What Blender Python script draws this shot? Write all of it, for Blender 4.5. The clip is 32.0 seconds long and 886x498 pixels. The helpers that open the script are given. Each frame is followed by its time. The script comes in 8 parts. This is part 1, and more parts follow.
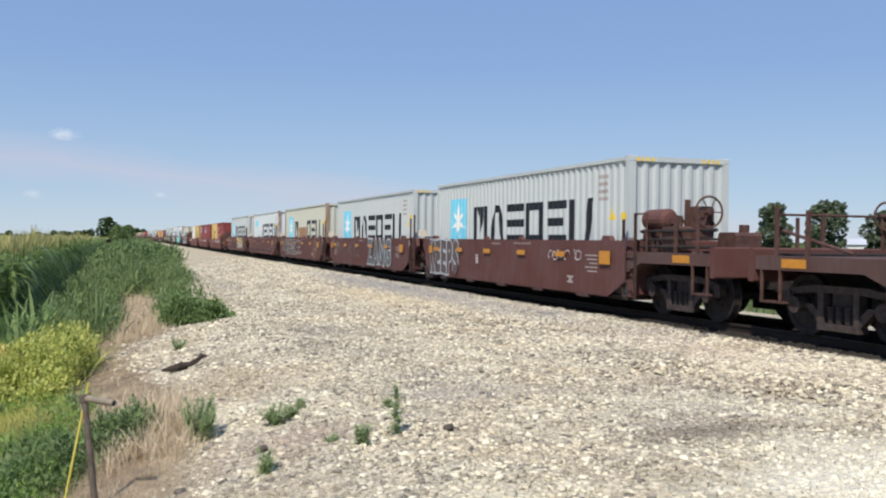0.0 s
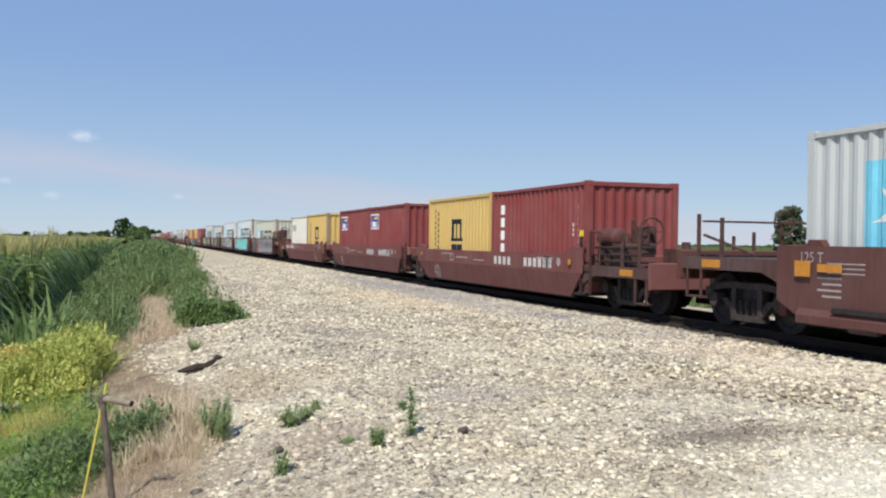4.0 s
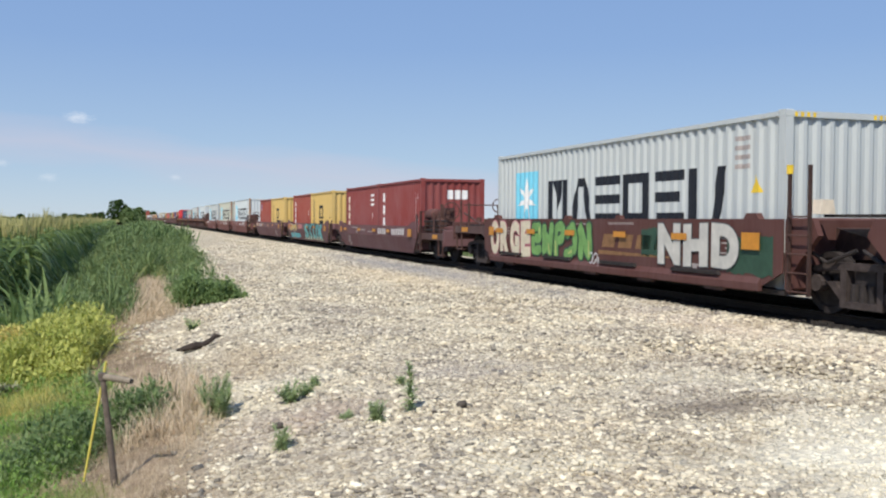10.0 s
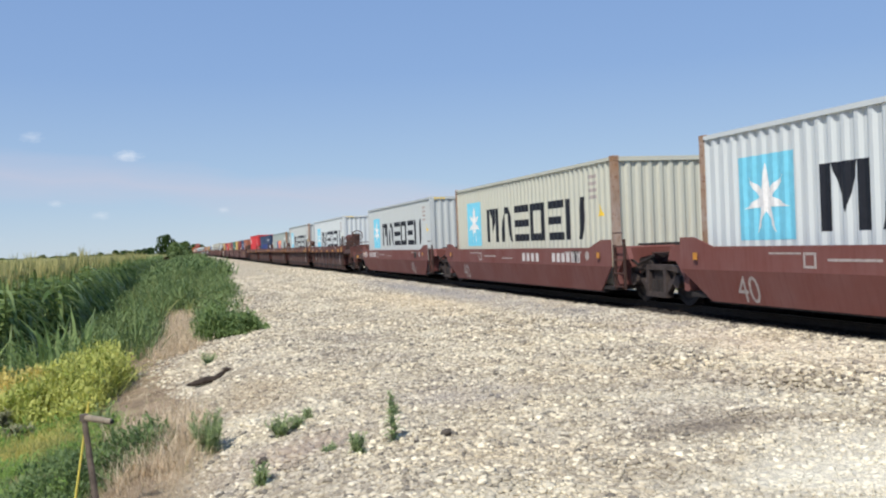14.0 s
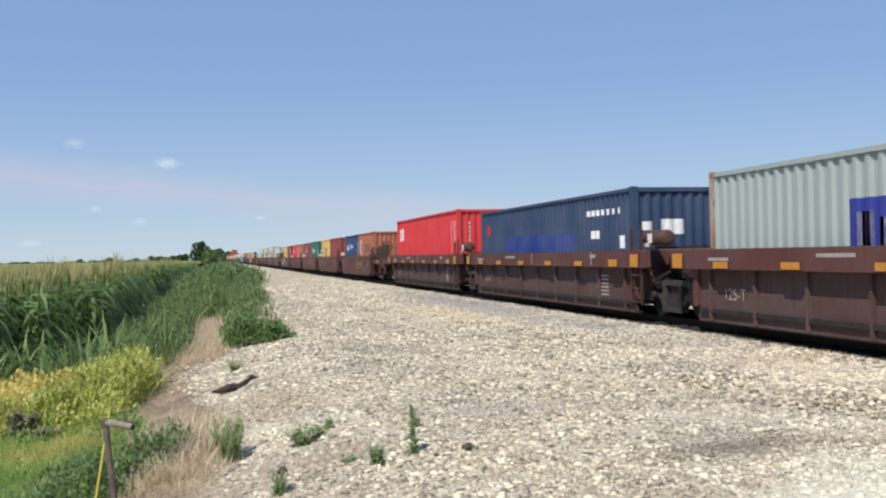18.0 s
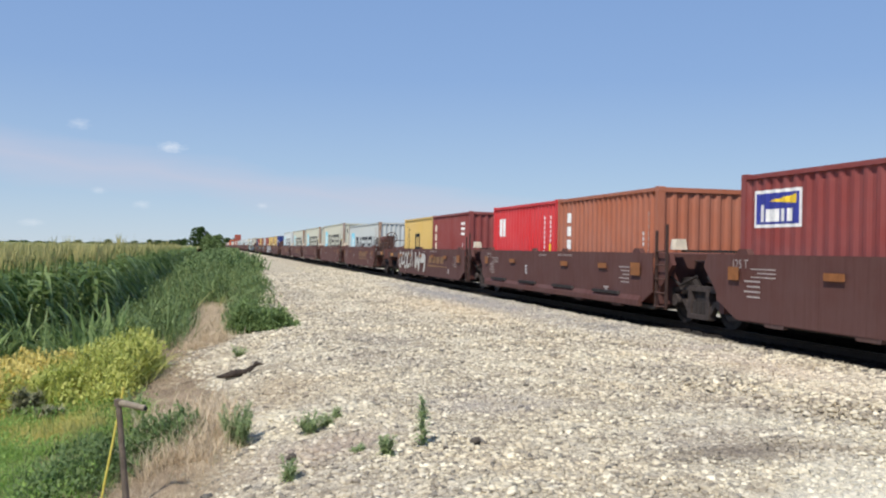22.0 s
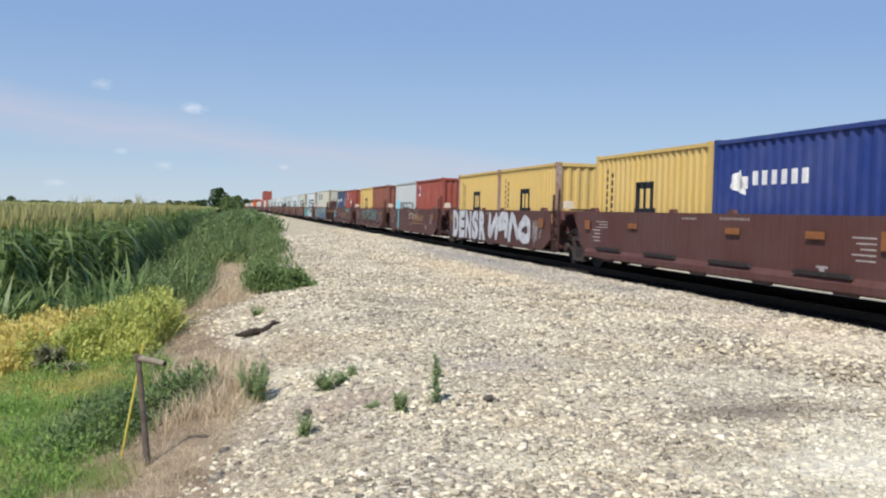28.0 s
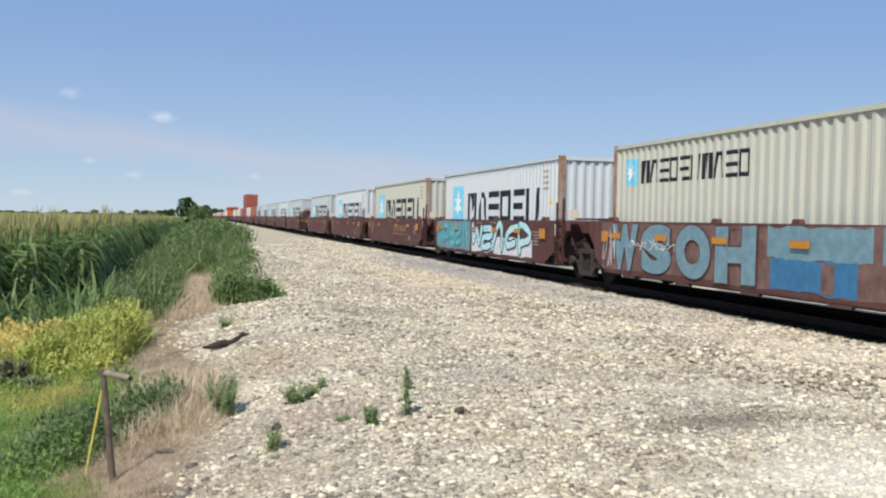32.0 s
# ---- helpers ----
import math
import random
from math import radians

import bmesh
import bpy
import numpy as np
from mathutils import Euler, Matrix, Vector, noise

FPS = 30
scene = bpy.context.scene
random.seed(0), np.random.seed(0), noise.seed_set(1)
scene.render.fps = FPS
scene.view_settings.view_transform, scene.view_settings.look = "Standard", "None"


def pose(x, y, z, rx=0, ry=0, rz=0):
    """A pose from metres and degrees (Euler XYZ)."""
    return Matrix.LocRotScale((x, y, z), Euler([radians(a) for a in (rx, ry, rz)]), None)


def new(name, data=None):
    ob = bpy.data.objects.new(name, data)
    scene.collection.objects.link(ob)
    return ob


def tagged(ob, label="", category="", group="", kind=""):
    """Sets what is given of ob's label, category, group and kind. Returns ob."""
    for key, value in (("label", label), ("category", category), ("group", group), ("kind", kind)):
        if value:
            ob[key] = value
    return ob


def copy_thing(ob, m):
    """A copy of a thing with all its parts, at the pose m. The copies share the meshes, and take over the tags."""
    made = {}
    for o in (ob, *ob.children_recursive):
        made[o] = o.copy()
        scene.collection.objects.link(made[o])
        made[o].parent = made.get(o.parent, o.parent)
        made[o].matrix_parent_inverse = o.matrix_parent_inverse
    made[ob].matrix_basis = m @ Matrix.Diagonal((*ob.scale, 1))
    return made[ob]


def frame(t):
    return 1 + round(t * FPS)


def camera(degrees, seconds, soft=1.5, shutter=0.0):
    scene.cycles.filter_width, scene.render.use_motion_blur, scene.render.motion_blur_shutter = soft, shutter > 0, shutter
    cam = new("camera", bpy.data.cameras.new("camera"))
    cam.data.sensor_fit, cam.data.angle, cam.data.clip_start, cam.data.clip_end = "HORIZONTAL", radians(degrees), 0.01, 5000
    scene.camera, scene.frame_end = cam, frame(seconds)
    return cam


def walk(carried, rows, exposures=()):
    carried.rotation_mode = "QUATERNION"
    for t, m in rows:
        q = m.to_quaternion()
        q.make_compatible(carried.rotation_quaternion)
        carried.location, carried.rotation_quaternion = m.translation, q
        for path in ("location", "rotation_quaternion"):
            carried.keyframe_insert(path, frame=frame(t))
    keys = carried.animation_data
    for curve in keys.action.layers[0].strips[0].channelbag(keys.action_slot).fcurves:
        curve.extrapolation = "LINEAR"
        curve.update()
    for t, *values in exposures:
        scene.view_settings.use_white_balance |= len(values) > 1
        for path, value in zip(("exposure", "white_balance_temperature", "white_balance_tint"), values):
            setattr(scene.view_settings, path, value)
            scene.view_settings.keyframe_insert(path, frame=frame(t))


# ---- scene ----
cam = camera(51.14, 32.0, soft=2.15)
PATH = [
    (0, pose(-0.000, 0.000, 1.651, 89.387, -0.604, -19.237)),
    (0.5, pose(-0.003, 0.001, 1.645, 89.431, -0.556, -19.251)),
    (1, pose(-0.006, -0.019, 1.636, 89.554, -0.608, -19.332)),
    (1.5, pose(0.001, -0.019, 1.640, 89.458, -0.478, -19.493)),
    (2, pose(-0.006, -0.035, 1.645, 89.463, -0.484, -19.399)),
    (2.5, pose(-0.014, -0.038, 1.648, 89.501, -0.607, -19.251)),
    (3, pose(-0.011, -0.028, 1.648, 89.498, -0.627, -18.878)),
    (3.5, pose(-0.014, -0.024, 1.658, 89.452, -0.649, -18.492)),
    (5.5, pose(-0.034, -0.012, 1.659, 89.704, -1.083, -18.296)),
    (6, pose(-0.036, -0.028, 1.667, 89.457, -0.701, -17.815)),
    (6.5, pose(-0.065, -0.029, 1.656, 88.887, -0.517, -16.267)),
    (7, pose(-0.066, -0.013, 1.646, 88.474, -0.408, -15.381)),
    (7.5, pose(-0.068, -0.021, 1.646, 88.682, -0.038, -15.529)),
    (8, pose(-0.068, -0.033, 1.647, 88.765, -0.121, -15.685)),
    (8.5, pose(-0.071, -0.032, 1.636, 88.906, -0.439, -15.782)),
    (9, pose(-0.061, -0.028, 1.642, 88.817, -0.800, -16.543)),
    (9.5, pose(-0.054, -0.031, 1.634, 88.204, -0.802, -18.007)),
    (10, pose(-0.039, -0.036, 1.631, 88.179, -0.241, -18.652)),
    (10.5, pose(-0.046, -0.053, 1.634, 88.257, 0.169, -18.564)),
    (11, pose(-0.006, -0.037, 1.630, 88.262, 0.758, -18.432)),
    (11.5, pose(0.049, -0.046, 1.637, 88.654, 1.326, -18.887)),
    (12, pose(0.114, -0.140, 1.642, 88.806, 0.578, -19.812)),
    (12.5, pose(0.172, -0.214, 1.652, 88.742, 0.003, -19.164)),
    (13, pose(0.286, -0.231, 1.650, 89.114, 1.143, -17.396)),
    (13.5, pose(0.469, -0.165, 1.665, 89.483, 1.754, -16.325)),
    (14, pose(0.565, -0.154, 1.666, 89.538, 2.328, -15.894)),
    (14.5, pose(0.571, -0.183, 1.660, 89.752, 1.862, -15.201)),
    (16.5, pose(0.630, -0.124, 1.660, 90.208, 0.454, -14.060)),
    (17, pose(0.640, -0.114, 1.658, 90.308, 0.489, -13.791)),
    (17.5, pose(0.644, -0.109, 1.661, 90.271, 0.652, -13.632)),
    (18, pose(0.650, -0.104, 1.663, 90.337, 1.202, -13.898)),
    (18.5, pose(0.655, -0.097, 1.665, 90.407, 1.329, -14.421)),
    (19, pose(0.646, -0.094, 1.659, 90.389, 0.781, -14.098)),
    (19.5, pose(0.590, -0.144, 1.658, 90.130, -0.048, -13.590)),
    (20, pose(0.538, -0.170, 1.662, 89.814, -0.289, -13.306)),
    (20.5, pose(0.523, -0.164, 1.654, 89.628, -0.652, -13.107)),
    (21, pose(0.519, -0.149, 1.662, 89.613, -0.759, -13.416)),
    (21.5, pose(0.503, -0.143, 1.658, 89.907, -0.861, -13.771)),
    (22, pose(0.486, -0.118, 1.660, 90.012, -1.036, -13.983)),
    (22.5, pose(0.498, -0.134, 1.651, 90.057, -1.393, -14.176)),
    (23, pose(0.501, -0.142, 1.663, 90.298, -1.682, -14.158)),
    (23.5, pose(0.507, -0.144, 1.657, 90.280, -1.809, -14.283)),
    (24, pose(0.505, -0.155, 1.652, 89.740, -1.565, -14.634)),
    (24.5, pose(0.519, -0.145, 1.652, 89.254, -1.004, -16.146)),
    (25, pose(0.533, -0.127, 1.643, 89.198, -1.020, -16.297)),
    (25.5, pose(0.527, -0.157, 1.655, 89.045, -0.700, -15.504)),
    (26, pose(0.520, -0.188, 1.663, 88.933, -1.094, -14.783)),
    (26.5, pose(0.503, -0.191, 1.662, 89.194, -1.284, -12.975)),
    (28.5, pose(0.504, -0.192, 1.637, 86.913, -1.369, -12.764)),
    (29, pose(0.489, -0.191, 1.634, 86.503, -1.618, -11.798)),
    (29.5, pose(0.498, -0.186, 1.637, 86.777, -1.255, -10.751)),
    (30, pose(0.499, -0.145, 1.646, 87.936, -0.384, -10.735)),
    (30.5, pose(0.474, -0.149, 1.642, 87.628, -0.513, -10.545)),
    (31, pose(0.491, -0.129, 1.644, 87.237, -1.072, -11.572)),
    (31.5, pose(0.494, -0.142, 1.646, 87.629, -1.243, -12.898)),
    (32, pose(0.515, -0.140, 1.660, 88.244, -1.182, -14.707)),
]
walk(cam, PATH, [(0, 0.0), (32, 0.0)])

# ---- light ----
SUN_DIR = Vector((0.50, 0.58, -1.0)).normalized()
world = bpy.data.worlds.new("world")
scene.world = world
world.use_nodes = True
wn, wl = world.node_tree.nodes, world.node_tree.links
sky = wn.new("ShaderNodeTexSky")
sky.sky_type = "NISHITA"
sky.sun_disc = False
sky.sun_elevation = math.asin(-SUN_DIR.z)
sky.sun_rotation = math.atan2(-SUN_DIR.x, -SUN_DIR.y)
sky.air_density, sky.dust_density, sky.ozone_density = 1.0, 0.0, 5.0
wn["Background"].inputs[1].default_value = 0.095
# a thin band of high haze, sinking to the right
tcw = wn.new("ShaderNodeTexCoord")
sepw = wn.new("ShaderNodeSeparateXYZ")
wl.new(tcw.outputs["Generated"], sepw.inputs[0])
nw = wn.new("ShaderNodeTexNoise")
nw.inputs["Scale"].default_value, nw.inputs["Detail"].default_value = 5.0, 5.0
mapw = wn.new("ShaderNodeMapping")
mapw.inputs["Scale"].default_value = (1.0, 1.0, 5.0)
wl.new(tcw.outputs["Generated"], mapw.inputs[0])
wl.new(mapw.outputs[0], nw.inputs["Vector"])


def wmath(op, a, b, c=0.0):
    n = wn.new("ShaderNodeMath")
    n.operation = op
    for sock, v in zip(n.inputs, (a, b, c)):
        if isinstance(v, (int, float)):
            sock.default_value = v
        else:
            wl.new(v, sock)
    return n.outputs[0]


slope = wmath("MULTIPLY_ADD", sepw.outputs[0], 0.10, -0.066)
height = wmath("ADD", sepw.outputs[2], slope)
height = wmath("MULTIPLY_ADD", nw.outputs[0], 0.05, wmath("ADD", height, -0.025))
band = wmath("SUBTRACT", 1.0, wmath("MULTIPLY", wmath("ABSOLUTE", height, 0.0), 38.0))
band = wmath("MULTIPLY", wmath("MAXIMUM", band, 0.0), 0.46)
hazew = wn.new("ShaderNodeMix")
hazew.data_type = "RGBA"
wl.new(band, hazew.inputs[0])
lift = wn.new("ShaderNodeValToRGB")
while len(lift.color_ramp.elements) < 4:
    lift.color_ramp.elements.new(0.5)
for el, (p, c) in zip(lift.color_ramp.elements, ((0.0, (0.62, 0.78, 0.965)), (0.06, (0.50, 0.685, 0.945)), (0.18, (0.34, 0.53, 0.90)), (0.5, (0.20, 0.375, 0.80)))):
    el.position, el.color = p, (*c, 1.0)
wl.new(sepw.outputs[2], lift.inputs[0])
gain = wn.new("ShaderNodeVectorMath")
gain.operation = "SCALE"
gain.inputs[3].default_value = 8.6
wl.new(lift.outputs[0], gain.inputs[0])
vap = wn.new("ShaderNodeMix")
vap.data_type = "RGBA"
vap.inputs[0].default_value = 0.8
wl.new(sky.outputs[0], vap.inputs[6])
wl.new(gain.outputs[0], vap.inputs[7])
wl.new(vap.outputs[2], hazew.inputs[6])
hazew.inputs[7].default_value = (6.6, 6.3, 7.4, 1.0)
wl.new(hazew.outputs[2], wn["Background"].inputs[0])
sun_data = bpy.data.lights.new("sun", "SUN")
sun_data.energy, sun_data.angle, sun_data.color = 4.6, radians(0.53), (1.0, 0.95, 0.87)
sun = new("sun", sun_data)
sun.rotation_euler = SUN_DIR.to_track_quat("-Z", "Y").to_euler()

# ---- materials ----
MATS = {}


def nodes_of(name):
    m = bpy.data.materials.new(name)
    m.use_nodes = True
    nt = m.node_tree
    return m, nt, nt.nodes["Principled BSDF"]


def noise_node(nt, scale, detail=4.0, rough=0.55, vec=None):
    n = nt.nodes.new("ShaderNodeTexNoise")
    n.inputs["Scale"].default_value, n.inputs["Detail"].default_value, n.inputs["Roughness"].default_value = scale, detail, rough
    if vec is not None:
        nt.links.new(vec, n.inputs["Vector"])
    return n


def ramp_node(nt, fac, *stops):
    r = nt.nodes.new("ShaderNodeValToRGB")
    while len(r.color_ramp.elements) < len(stops):
        r.color_ramp.elements.new(0.5)
    for e, (p, c) in zip(r.color_ramp.elements, stops):
        e.position, e.color = p, (*c, 1.0) if len(c) == 3 else c
    nt.links.new(fac, r.inputs[0])
    return r


def mix_node(nt, fac, a, b, blend="MIX"):
    m = nt.nodes.new("ShaderNodeMix")
    m.data_type, m.blend_type = "RGBA", blend
    for sock, v in ((m.inputs[0], fac), (m.inputs[6], a), (m.inputs[7], b)):
        if isinstance(v, (int, float)):
            sock.default_value = v
        elif isinstance(v, tuple):
            sock.default_value = (*v, 1.0)
        else:
            nt.links.new(v, sock)
    return m.outputs[2]


def bump_node(nt, height, strength=0.3, dist=0.01):
    b = nt.nodes.new("ShaderNodeBump")
    b.inputs["Strength"].default_value, b.inputs["Distance"].default_value = strength, dist
    nt.links.new(height, b.inputs["Height"])
    return b.outputs[0]


def local_vec(nt, scale=(1, 1, 1)):
    tc = nt.nodes.new("ShaderNodeTexCoord")
    oi = nt.nodes.new("ShaderNodeObjectInfo")
    off = nt.nodes.new("ShaderNodeVectorMath")
    off.operation = "MULTIPLY_ADD"
    mul = nt.nodes.new("ShaderNodeVectorMath")
    mul.operation = "SCALE"
    mul.inputs[0].default_value = (37.0, 53.0, 71.0)
    nt.links.new(oi.outputs["Random"], mul.inputs[3])
    nt.links.new(tc.outputs["Object"], off.inputs[0])
    off.inputs[1].default_value = scale
    nt.links.new(mul.outputs[0], off.inputs[2])
    return off.outputs[0]


def paint(name, col, rough=0.45, rust=0.25, dirt=0.25, rust_col=(0.16, 0.06, 0.025), fade=0.08, streak=None, fine=6.0):
    """Weathered vehicle paint: faded patches, running streaks, rust specks."""
    if name in MATS:
        return MATS[name]
    m, nt, b = nodes_of(name)
    v = local_vec(nt)
    run_down = local_vec(nt, (1.0, fine, 0.35))
    n1 = noise_node(nt, 0.9, 5, 0.6, v)
    n2 = noise_node(nt, 2.2, 6, 0.7, run_down)
    n3 = noise_node(nt, 9.0, 6, 0.7, v)
    pale = tuple(min(1, c * (1 - fade) + fade * 0.55) for c in col)
    dark = streak or tuple(c * 0.55 for c in col)
    c = mix_node(nt, ramp_node(nt, n1.outputs[0], (0.35, (0, 0, 0)), (0.7, (1, 1, 1))).outputs[0], col, pale)
    f2 = ramp_node(nt, n2.outputs[0], (0.52, (0, 0, 0)), (0.78, (dirt * 2, dirt * 2, dirt * 2)))
    c = mix_node(nt, f2.outputs[0], c, dark)
    f3 = ramp_node(nt, n3.outputs[0], (0.66 - rust * 0.18, (0, 0, 0)), (0.74 - rust * 0.1, (1, 1, 1)))
    f3b = nt.nodes.new("ShaderNodeMath")
    f3b.operation = "MULTIPLY"
    nt.links.new(f3.outputs[0], f3b.inputs[0])
    f3b.inputs[1].default_value = min(1.0, rust * 2.2)
    c = mix_node(nt, f3b.outputs[0], c, rust_col)
    nt.links.new(c, b.inputs["Base Color"])
    r = ramp_node(nt, n2.outputs[0], (0.3, (rough,) * 3), (0.8, (min(1, rough + 0.3),) * 3))
    nt.links.new(r.outputs[0], b.inputs["Roughness"])
    nt.links.new(bump_node(nt, n3.outputs[0], 0.12, 0.01), b.inputs["Normal"])
    b.inputs["Specular IOR Level"].default_value = 0.22
    MATS[name] = m
    return m


def plain(name, col, rough=0.6, metal=0.0, var=0.25, scale=6.0):
    if name in MATS:
        return MATS[name]
    m, nt, b = nodes_of(name)
    n = noise_node(nt, scale, 5, 0.65, local_vec(nt))
    lo, hi = tuple(c * (1 - var) for c in col), tuple(min(1, c * (1 + var)) for c in col)
    nt.links.new(ramp_node(nt, n.outputs[0], (0.3, lo), (0.7, hi)).outputs[0], b.inputs["Base Color"])
    b.inputs["Roughness"].default_value, b.inputs["Metallic"].default_value = rough, metal
    nt.links.new(bump_node(nt, n.outputs[0], 0.2, 0.01), b.inputs["Normal"])
    b.inputs["Specular IOR Level"].default_value = 0.25
    MATS[name] = m
    return m


def leafy(name, lo, hi, rough=0.55, thin=0.35, scale=0.35):
    """Foliage: colour varies leaf by leaf and in broad patches."""
    if name in MATS:
        return MATS[name]
    m, nt, b = nodes_of(name)
    g = nt.nodes.new("ShaderNodeNewGeometry")
    n = noise_node(nt, scale, 3, 0.6, g.outputs["Position"])
    a = nt.nodes.new("ShaderNodeMath")
    a.operation = "ADD"
    nt.links.new(g.outputs["Random Per Island"], a.inputs[0])
    nt.links.new(n.outputs[0], a.inputs[1])
    h = nt.nodes.new("ShaderNodeMath")
    h.operation = "MULTIPLY"
    h.inputs[1].default_value = 0.5
    nt.links.new(a.outputs[0], h.inputs[0])
    c = ramp_node(nt, h.outputs[0], (0.2, lo), (0.8, hi)).outputs[0]
    nt.links.new(c, b.inputs["Base Color"])
    b.inputs["Roughness"].default_value = rough
    b.inputs["Specular IOR Level"].default_value = 0.3
    t = nt.nodes.new("ShaderNodeBsdfTranslucent")
    nt.links.new(c, t.inputs[0])
    x = nt.nodes.new("ShaderNodeMixShader")
    x.inputs[0].default_value = thin
    nt.links.new(b.outputs[0], x.inputs[1])
    nt.links.new(t.outputs[0], x.inputs[2])
    nt.links.new(x.outputs[0], nt.nodes["Material Output"].inputs[0])
    MATS[name] = m
    return m


def spot(nt, pos, fray, cx, cy, rx, ry):
    """A soft, frayed patch on the ground: 1 at its middle, 0 outside."""
    d = nt.nodes.new("ShaderNodeVectorMath")
    d.operation = "SUBTRACT"
    nt.links.new(pos, d.inputs[0])
    d.inputs[1].default_value = (cx, cy, 0)
    m = nt.nodes.new("ShaderNodeVectorMath")
    m.operation = "MULTIPLY"
    nt.links.new(d.outputs[0], m.inputs[0])
    m.inputs[1].default_value = (1 / rx, 1 / ry, 0)
    l = nt.nodes.new("ShaderNodeVectorMath")
    l.operation = "LENGTH"
    nt.links.new(m.outputs[0], l.inputs[0])
    a = nt.nodes.new("ShaderNodeMath")
    a.operation = "MULTIPLY_ADD"
    nt.links.new(fray, a.inputs[0])
    a.inputs[1].default_value = 1.2
    nt.links.new(l.outputs["Value"], a.inputs[2])
    r = nt.nodes.new("ShaderNodeMapRange")
    r.inputs[1].default_value, r.inputs[2].default_value, r.inputs[3].default_value, r.inputs[4].default_value = 0.75, 1.5, 1.0, 0.0
    nt.links.new(a.outputs[0], r.inputs[0])
    return r.outputs[0]


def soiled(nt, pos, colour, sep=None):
    """What is coloured on the stones: a chalky trodden patch, oily and earthy stains; the shade under the train,
    painted black along the rails.
    """
    fray = noise_node(nt, 1.6, 4, 0.65, pos).outputs[0]
    c = colour

    def scaled(fac, k):
        m = nt.nodes.new("ShaderNodeMath")
        m.operation = "MULTIPLY"
        nt.links.new(fac, m.inputs[0])
        m.inputs[1].default_value = k
        return m.outputs[0]
    brown = ramp_node(nt, noise_node(nt, 0.8, 5, 0.65, pos).outputs[0], (0.5, (0, 0, 0)), (0.66, (0.5, 0.5, 0.5))).outputs[0]
    c = mix_node(nt, brown, c, (0.36, 0.30, 0.21))
    chalk = ramp_node(nt, noise_node(nt, 0.55, 5, 0.6, pos).outputs[0], (0.54, (0, 0, 0)), (0.7, (0.5, 0.5, 0.5))).outputs[0]
    c = mix_node(nt, chalk, c, (0.84, 0.77, 0.58))
    c = mix_node(nt, scaled(spot(nt, pos, fray, 5.7, 5.0, 2.6, 2.0), 0.82), c, (0.83, 0.775, 0.61))
    c = mix_node(nt, scaled(spot(nt, pos, fray, 4.9, 7.0, 1.1, 0.4), 0.7), c, (0.18, 0.15, 0.12))
    c = mix_node(nt, scaled(spot(nt, pos, fray, 6.6, 9.4, 1.7, 1.3), 0.35), c, (0.30, 0.25, 0.20))
    c = mix_node(nt, scaled(spot(nt, pos, fray, 3.6, 9.8, 1.4, 0.9), 0.35), c, (0.30, 0.27, 0.26))
    c = mix_node(nt, scaled(spot(nt, pos, fray, 1.55, 8.3, 0.95, 0.9), 0.6), c, (0.42, 0.33, 0.25))
    c = mix_node(nt, scaled(spot(nt, pos, fray, 1.4, 12.0, 0.8, 2.0), 0.4), c, (0.33, 0.25, 0.16))
    c = mix_node(nt, scaled(spot(nt, pos, fray, 7.4, 26.0, 2.4, 9.0), 0.45), c, (0.62, 0.50, 0.33))
    c = mix_node(nt, scaled(spot(nt, pos, fray, 8.8, 31.0, 1.6, 22.0), 0.78), c, (0.27, 0.262, 0.26))
    c = mix_node(nt, scaled(spot(nt, pos, fray, 8.6, 12.0, 1.2, 5.0), 0.4), c, (0.62, 0.50, 0.38))
    # black strip along the rails: the shade under the train, put into the colour
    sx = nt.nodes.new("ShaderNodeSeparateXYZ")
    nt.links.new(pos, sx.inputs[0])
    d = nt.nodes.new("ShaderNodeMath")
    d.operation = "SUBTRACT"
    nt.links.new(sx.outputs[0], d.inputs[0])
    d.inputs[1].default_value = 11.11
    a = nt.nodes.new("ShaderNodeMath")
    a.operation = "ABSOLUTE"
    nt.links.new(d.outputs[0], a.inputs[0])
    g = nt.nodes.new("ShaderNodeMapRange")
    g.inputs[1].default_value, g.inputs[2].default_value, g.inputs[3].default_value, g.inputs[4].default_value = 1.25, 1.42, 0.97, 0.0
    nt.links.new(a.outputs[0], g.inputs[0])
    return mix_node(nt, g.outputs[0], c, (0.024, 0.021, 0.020))


